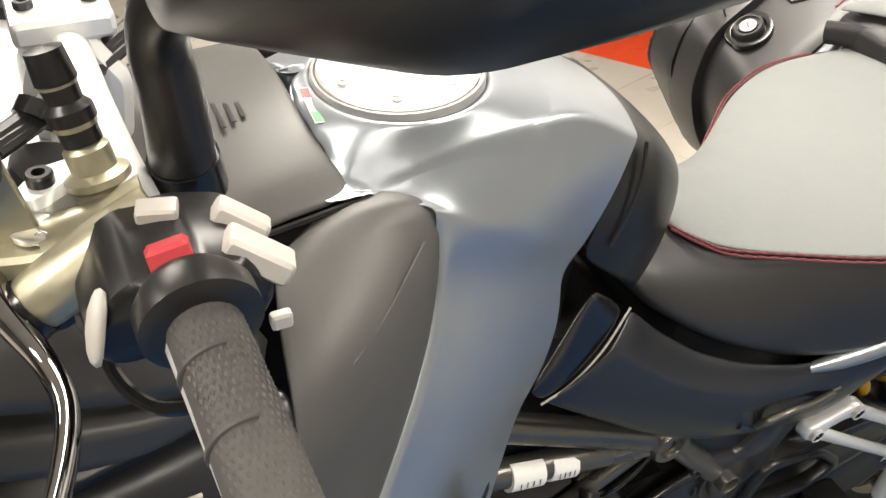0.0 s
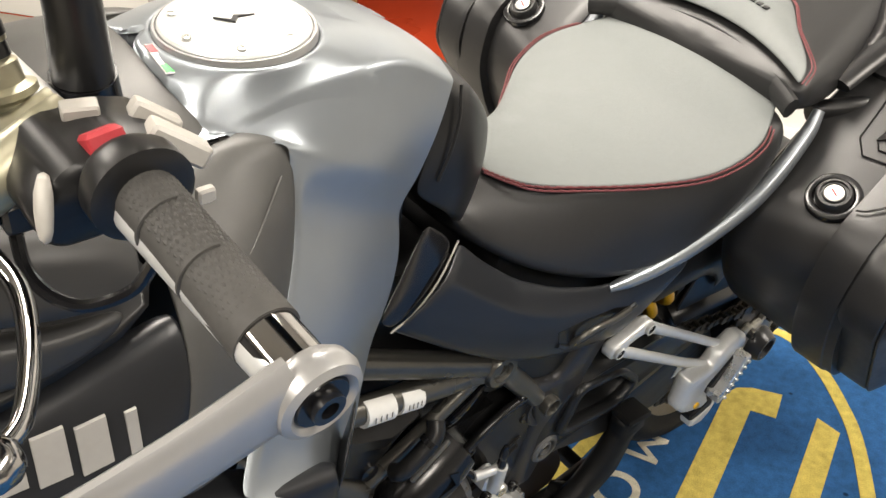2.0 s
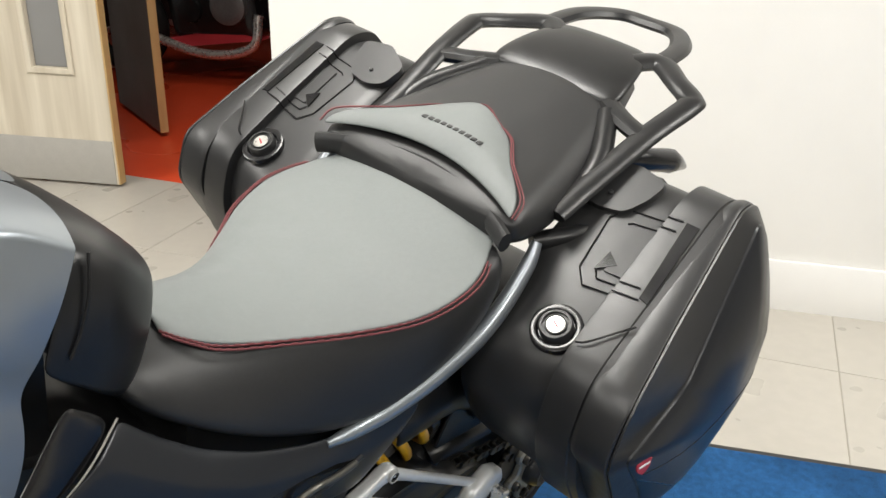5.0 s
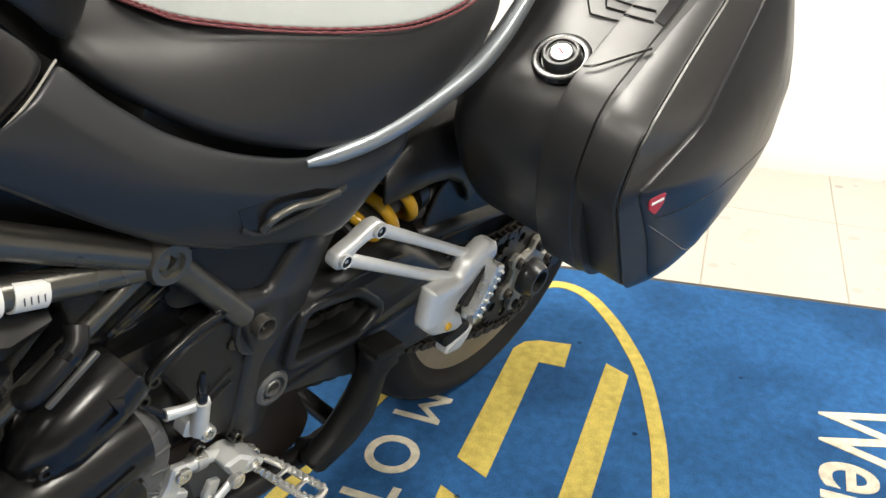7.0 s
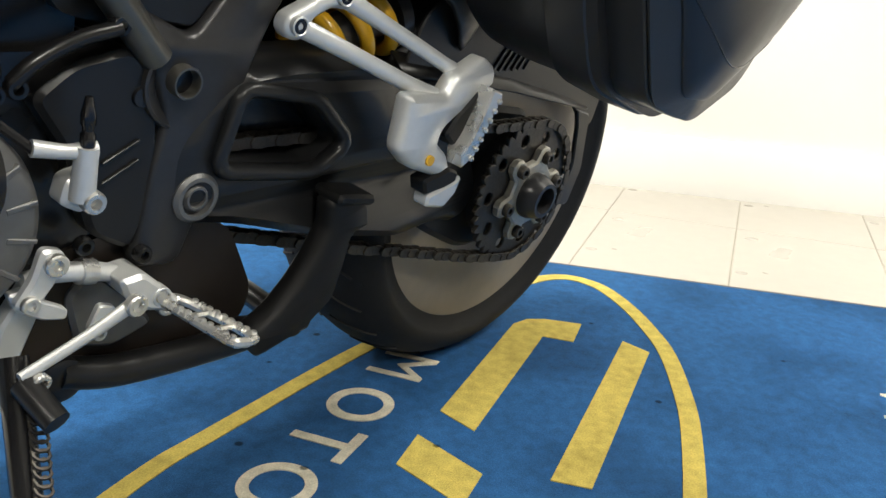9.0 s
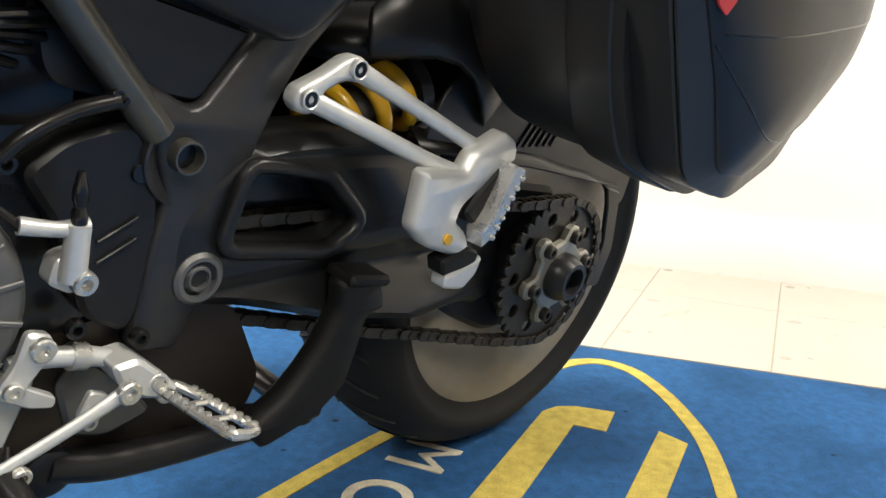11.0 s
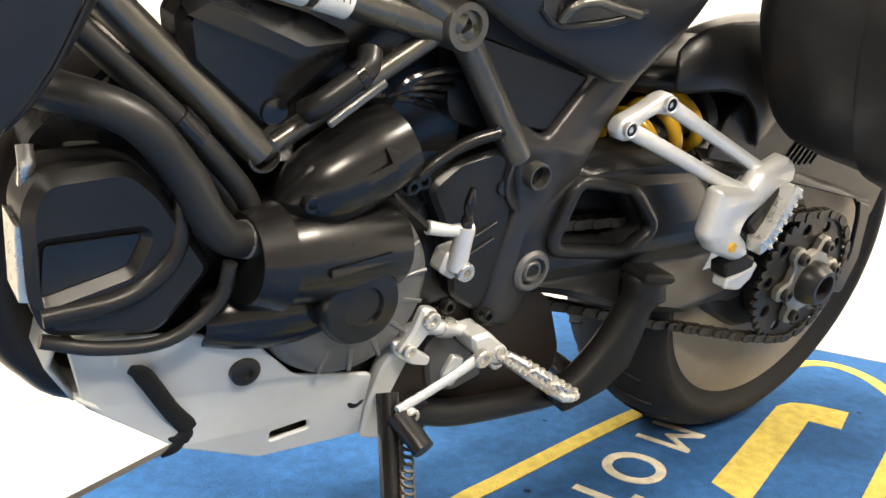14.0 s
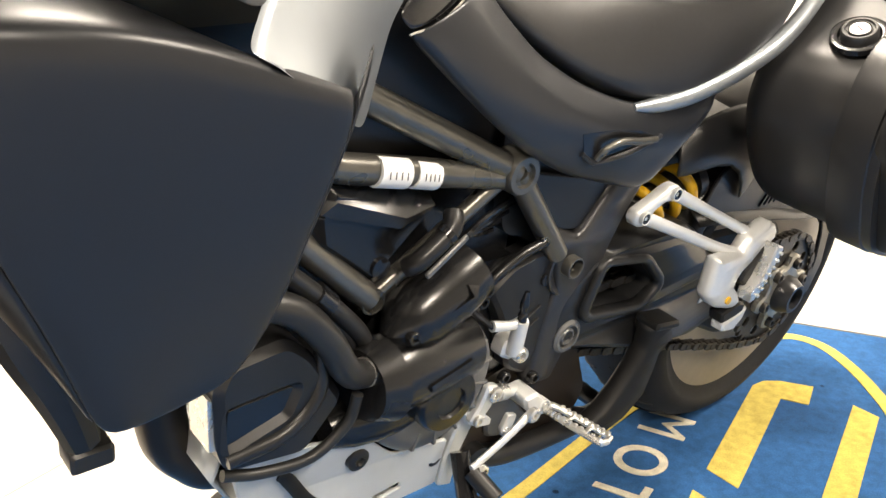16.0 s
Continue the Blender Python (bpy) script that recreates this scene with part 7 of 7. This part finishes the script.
CASE_MID = [(0.312, 0.56), (0.264, 0.635), (0.236, 0.712), (0.247, 0.784), (0.33, 0.8475), (0.47, 0.9365), (0.5184, 0.94), (0.57, 0.89), (0.595, 0.78), (0.58, 0.65), (0.5286, 0.555), (0.45, 0.515)]
BAND = [(0.305, 0.548), (0.25, 0.628), (0.219, 0.708), (0.231, 0.795), (0.325, 0.86), (0.472, 0.9535), (0.5235, 0.955), (0.582, 0.9), (0.606, 0.78), (0.59, 0.64), (0.5311, 0.543), (0.45, 0.503)]
SEAM = [(0.325, 0.548), (0.266, 0.634), (0.212, 0.715), (0.226, 0.79), (0.325, 0.859), (0.4839, 0.958), (0.526, 0.958), (0.584, 0.9), (0.61, 0.77), (0.595, 0.64), (0.5311, 0.556), (0.43, 0.52)]
LID = [(0.357, 0.557), (0.3, 0.64), (0.219, 0.732), (0.33, 0.776), (0.405, 0.85), (0.5057, 0.944), (0.5336, 0.928), (0.572, 0.86), (0.612, 0.72), (0.593, 0.66), (0.521, 0.6), (0.42, 0.549)]


def shrink(pts, k, c):
    return [(c[0] + (x - c[0]) * k, c[1] + (z - c[1]) * k) for x, z in pts]


def tilt_seam(y, z):
    """The lid leans inwards towards its top."""
    return y - 0.20 * max(0, z - 0.79)


UP = Vector((0.844, 0, 0.537))          # along the sloping front of the case
OUT = Vector((-0.537, 0, 0.844))


def on_slope(a, y, h, s):
    """A point of the sloping front: a along it, y sideways, h above it."""
    base = 0.5385 if y < 0.281 else 0.552
    p = UP * a + OUT * (base + h)
    return (p.x, y * s, p.z)



def case_loft(layers, s, r):
    rings = []
    for pts, y, lean in layers:
        rings.append([(x, (tilt_seam(y, z) if lean else y) * s, z) for x, z in rounded(pts, r, 5)])
    return loft(rings)


for s in (-1, 1):
    pn = new("pannier")
    pn.parent = bike
    pn.location = (0.016, 0.069, 0.010) if s > 0 else (0.0, 0.0, 0.0)
    tagged(pn, "hard black pannier with satin dark lid, lock and red shield badge")
    cen = (0.45, 0.74)
    part("base_shell", case_loft([(shrink(CASE_IN, 0.90, cen), 0.150, 0), (shrink(CASE_IN, 0.965, cen), 0.156, 0), (shrink(CASE_IN, 0.99, cen), 0.166, 0), (CASE_IN, 0.180, 0), (CASE_MID, 0.284, 0)], s, 0.040), M_CASE, pn, "grained black plastic base shell", 28)
    part("band", case_loft([(CASE_MID, 0.278, 0), (shrink(BAND, 0.994, cen), 0.2795, 0), (BAND, 0.283, 0), (BAND, 0.326, 0), (shrink(BAND, 0.990, cen), 0.3275, 0), (shrink(BAND, 0.990, cen), 0.340, 0)], s, 0.034), M_CASE, pn, "raised black band round the case", 28)
    part("rim", case_loft([(shrink(SEAM, 0.985, cen), 0.330, 0), (shrink(SEAM, 0.992, cen), 0.3335, 0), (SEAM, 0.338, 0), (SEAM, 0.379, 1), (shrink(SEAM, 0.993, cen), 0.3815, 1), (shrink(SEAM, 0.975, cen), 0.3815, 1)], s, 0.028), M_CASE, pn, "smooth black rim of the base", 28)
    part("lid_frame", case_loft([(shrink(SEAM, 0.975, cen), 0.3820, 1), (shrink(SEAM, 0.992, cen), 0.3830, 1), (shrink(SEAM, 0.996, cen), 0.3860, 1), (LID, 0.3975, 1), (shrink(LID, 0.985, cen), 0.3990, 1)], s, 0.022), M_CASE, pn, "smooth black lid frame", 28)
    C2 = (0.47, 0.71)
    skin = [(shrink(LID, 0.992, C2), 0.396, 1), (shrink(LID, 0.990, C2), 0.4005, 1), (shrink(LID, 0.975, C2), 0.4030, 1), (shrink(LID, 0.90, C2), 0.4085, 1), (shrink(LID, 0.78, C2), 0.4160, 1), (shrink(LID, 0.62, C2), 0.4230, 1), (shrink(LID, 0.42, C2), 0.4280, 1), (shrink(LID, 0.18, C2), 0.4300, 1), (shrink(LID, 0.04, C2), 0.4302, 1)]
    lid = part("lid", case_loft(skin, s, 0.018), M_NAVY, pn, "satin dark grey lid skin", 40)
    tree = BVHTree.FromPolygons([v.co.copy() for v in lid.data.vertices], [tuple(p.vertices) for p in lid.data.polygons])

    def lie(x, z, d):
        at = tree.ray_cast(Vector((x, 0.7 * s, z)), Vector((0, -s, 0)))[0]
        return None if at is None else Vector((x, at.y + d * s, z))

    for line in ([(0.262, 0.682), (0.335, 0.636), (0.398, 0.598), (0.45, 0.594), (0.53, 0.618), (0.62, 0.668)], [(0.262, 0.682), (0.36, 0.690), (0.48, 0.706), (0.56, 0.716), (0.60, 0.730), (0.612, 0.765)]):
        run = [lie(x, z, -0.0003) for x, z, _ in smooth_line([(x, z, 0) for x, z in line], 6)]
        part("lid_groove", tube([p for p in run if p is not None], 0.0011, 6, 1, straight=True), M_BLACKG, lid, "fine dark panel joint")
    bp = lie(0.258, 0.712, 0.001) or Vector((0.258, 0.404 * s, 0.712))
    turn_b = Matrix.Translation(bp) @ Matrix.Rotation(radians(16 * s), 4, "Z") @ Matrix.Rotation(radians(-14), 4, "Y")
    part("badge", plate(rounded([(-0.013, 0.011), (0.0, 0.0125), (0.012, 0.010), (0.010, -0.004), (-0.001, -0.015), (-0.011, -0.004)], 0.003), -0.0015, 0.0015, (), 0.0005, place=turn_b), M_RED, lid, "red shield badge")
    part("badge_mark", box((0, 0, 0), (0.018, 0.0042, 0.0035), 0.0008, turn_b @ Matrix.Translation((0, 0, 0.003))), M_WHITE, lid)
    lx = Vector(OUT)
    L0 = Vector(on_slope(0.664, 0.249, 0.001, s))
    part("lock_recess", lathe([(0.034, -0.006), (0.033, 0.0005), (0.030, 0.0015), (0.025, 0.0005), (0.0225, -0.004), (0.018, -0.004)], L0, tuple(lx), 40), M_BLACKG, pn, "dished lock surround")
    lk = part("lock", lathe([(0.0215, -0.006), (0.0215, 0.006), (0.0195, 0.009), (0.0170, 0.009), (0.0165, 0.006), (0.0140, 0.006), (0.0135, 0.009), (0.0128, 0.009), (0.0125, 0.006), (0.001, 0.006)], L0, tuple(lx), 36), M_CASE, pn, "black lock barrel")
    part("lock_face", lathe([(0.0120, 0.004), (0.0120, 0.0075), (0.0110, 0.0085), (0.0005, 0.0085)], L0, tuple(lx), 28), M_STEEL, lk, "bright lock face")
    part("key_slot", box((0, 0, 0), (0.0022, 0.012, 0.001), 0.0004, Matrix.Translation(L0 + lx * 0.0088) @ lx.to_track_quat("Z", "Y").to_matrix().to_4x4() @ Matrix.Rotation(radians(62), 4, "Z")), M_RED, lk, "red key slot mark")
    # latch: two engraved outlines; black slabs for the shaded finger notch and rim gap
    for pts in ([(0.868, 0.300), (0.864, 0.272), (0.858, 0.226), (0.836, 0.212), (0.752, 0.222), (0.731, 0.240), (0.737, 0.275), (0.742, 0.314)],
                [(0.850, 0.300), (0.847, 0.272), (0.842, 0.243), (0.838, 0.238)], [(0.758, 0.243), (0.748, 0.250), (0.752, 0.278), (0.757, 0.308)]):
        run = []
        for (a0, y0), (a1, y1) in zip(pts, pts[1:]):
            run += [on_slope(a0 + (a1 - a0) * q / 6, y0 + (y1 - y0) * q / 6, 0.0002, s) for q in range(6)]
        part("latch_seam", tube(run + [on_slope(*pts[-1], 0.0002, s)], 0.0011, 6, 1, straight=True), M_BLACKG, pn, "dark engraved latch outline")
    part("latch", loft([[on_slope(a, y, h, s) for a, y in ((0.762, 0.252), (0.764, 0.279), (0.838, 0.279), (0.836, 0.250))] for h in (-0.002, 0.0018)]), M_CASE, pn, "black plastic latch handle")
    part("latch_notch_shade", loft([[on_slope(a, y, h, s) for a, y in ((0.758, 0.240), (0.790, 0.243), (0.776, 0.262))] for h in (-0.002, 0.0024)]), M_BLACKG, pn)
    part("latch_gap_shade", loft([[on_slope(a, y, h, s) for a, y in ((0.745, 0.314), (0.742, 0.3265), (0.868, 0.3225), (0.868, 0.305))] for h in (-0.004, 0.0006)]), M_BLACKG, pn, "black strip for the shaded gap beside the rim")
    part("strap_edge", tube([on_slope(0.655, 0.284, 0.0, s), on_slope(0.662, 0.296, 0.001, s), on_slope(0.690, 0.318, 0.001, s), on_slope(0.709, 0.333, 0.001, s)], 0.0013, 6), M_BLACKG, pn, "dark joint across the band")
    part("mount_flap", loft([[on_slope(a, y, h, s) for a, y in rounded([(0.893, 0.150), (0.850, 0.157), (0.838, 0.185), (0.846, 0.226), (0.880, 0.244), (0.914, 0.250), (0.924, 0.20)], 0.012, 4)] for h in (-0.004, 0.006, 0.008)]), M_CASE, pn, "black mounting flap with a small peg")
    part("flap_peg", lathe([(0.0035, -0.004), (0.0035, 0.0105), (0.0025, 0.0115), (0.0005, 0.0115)], on_slope(0.865, 0.195, 0.0, s), tuple(lx), 12), M_PLATE, pn)

# ---------------------------------------------------------------- floor tiles
TU, TW, GAP = 0.66, 0.33, 0.003
turn = Matrix.Rotation(radians(-6.0), 4, "Z")
base = Vector((2.50, -0.185, 0.0))
bm = box((0, 0, -0.008), (TU - GAP, TW - GAP, 0.010), 0.0015)
bmesh.ops.recalc_face_normals(bm, faces=bm.faces)
me = bpy.data.meshes.new("tile")
bm.to_mesh(me)
bm.free()
me.materials.append(M_TILE)
made = 0
for i in range(-12, 6):
    for j in range(-16, 16):
        c = turn @ Vector((TU * (i + 0.5), TW * (j + 0.5), 0))
        p = base + c
        inside = -0.7 < p.x < 1.80 and -1.75 < p.y < 0.55
        if p.x < -2.6 or p.x > 3.22 - 0.05 or abs(p.y) > 3.4 or inside or (p.x > 2.62 and p.y < 0.9 and p.x > 3.0) or made > 290:
            continue
        t = new("tile", me)
        t.parent = floor
        t.matrix_local = Matrix.Translation(p) @ turn
        made += 1
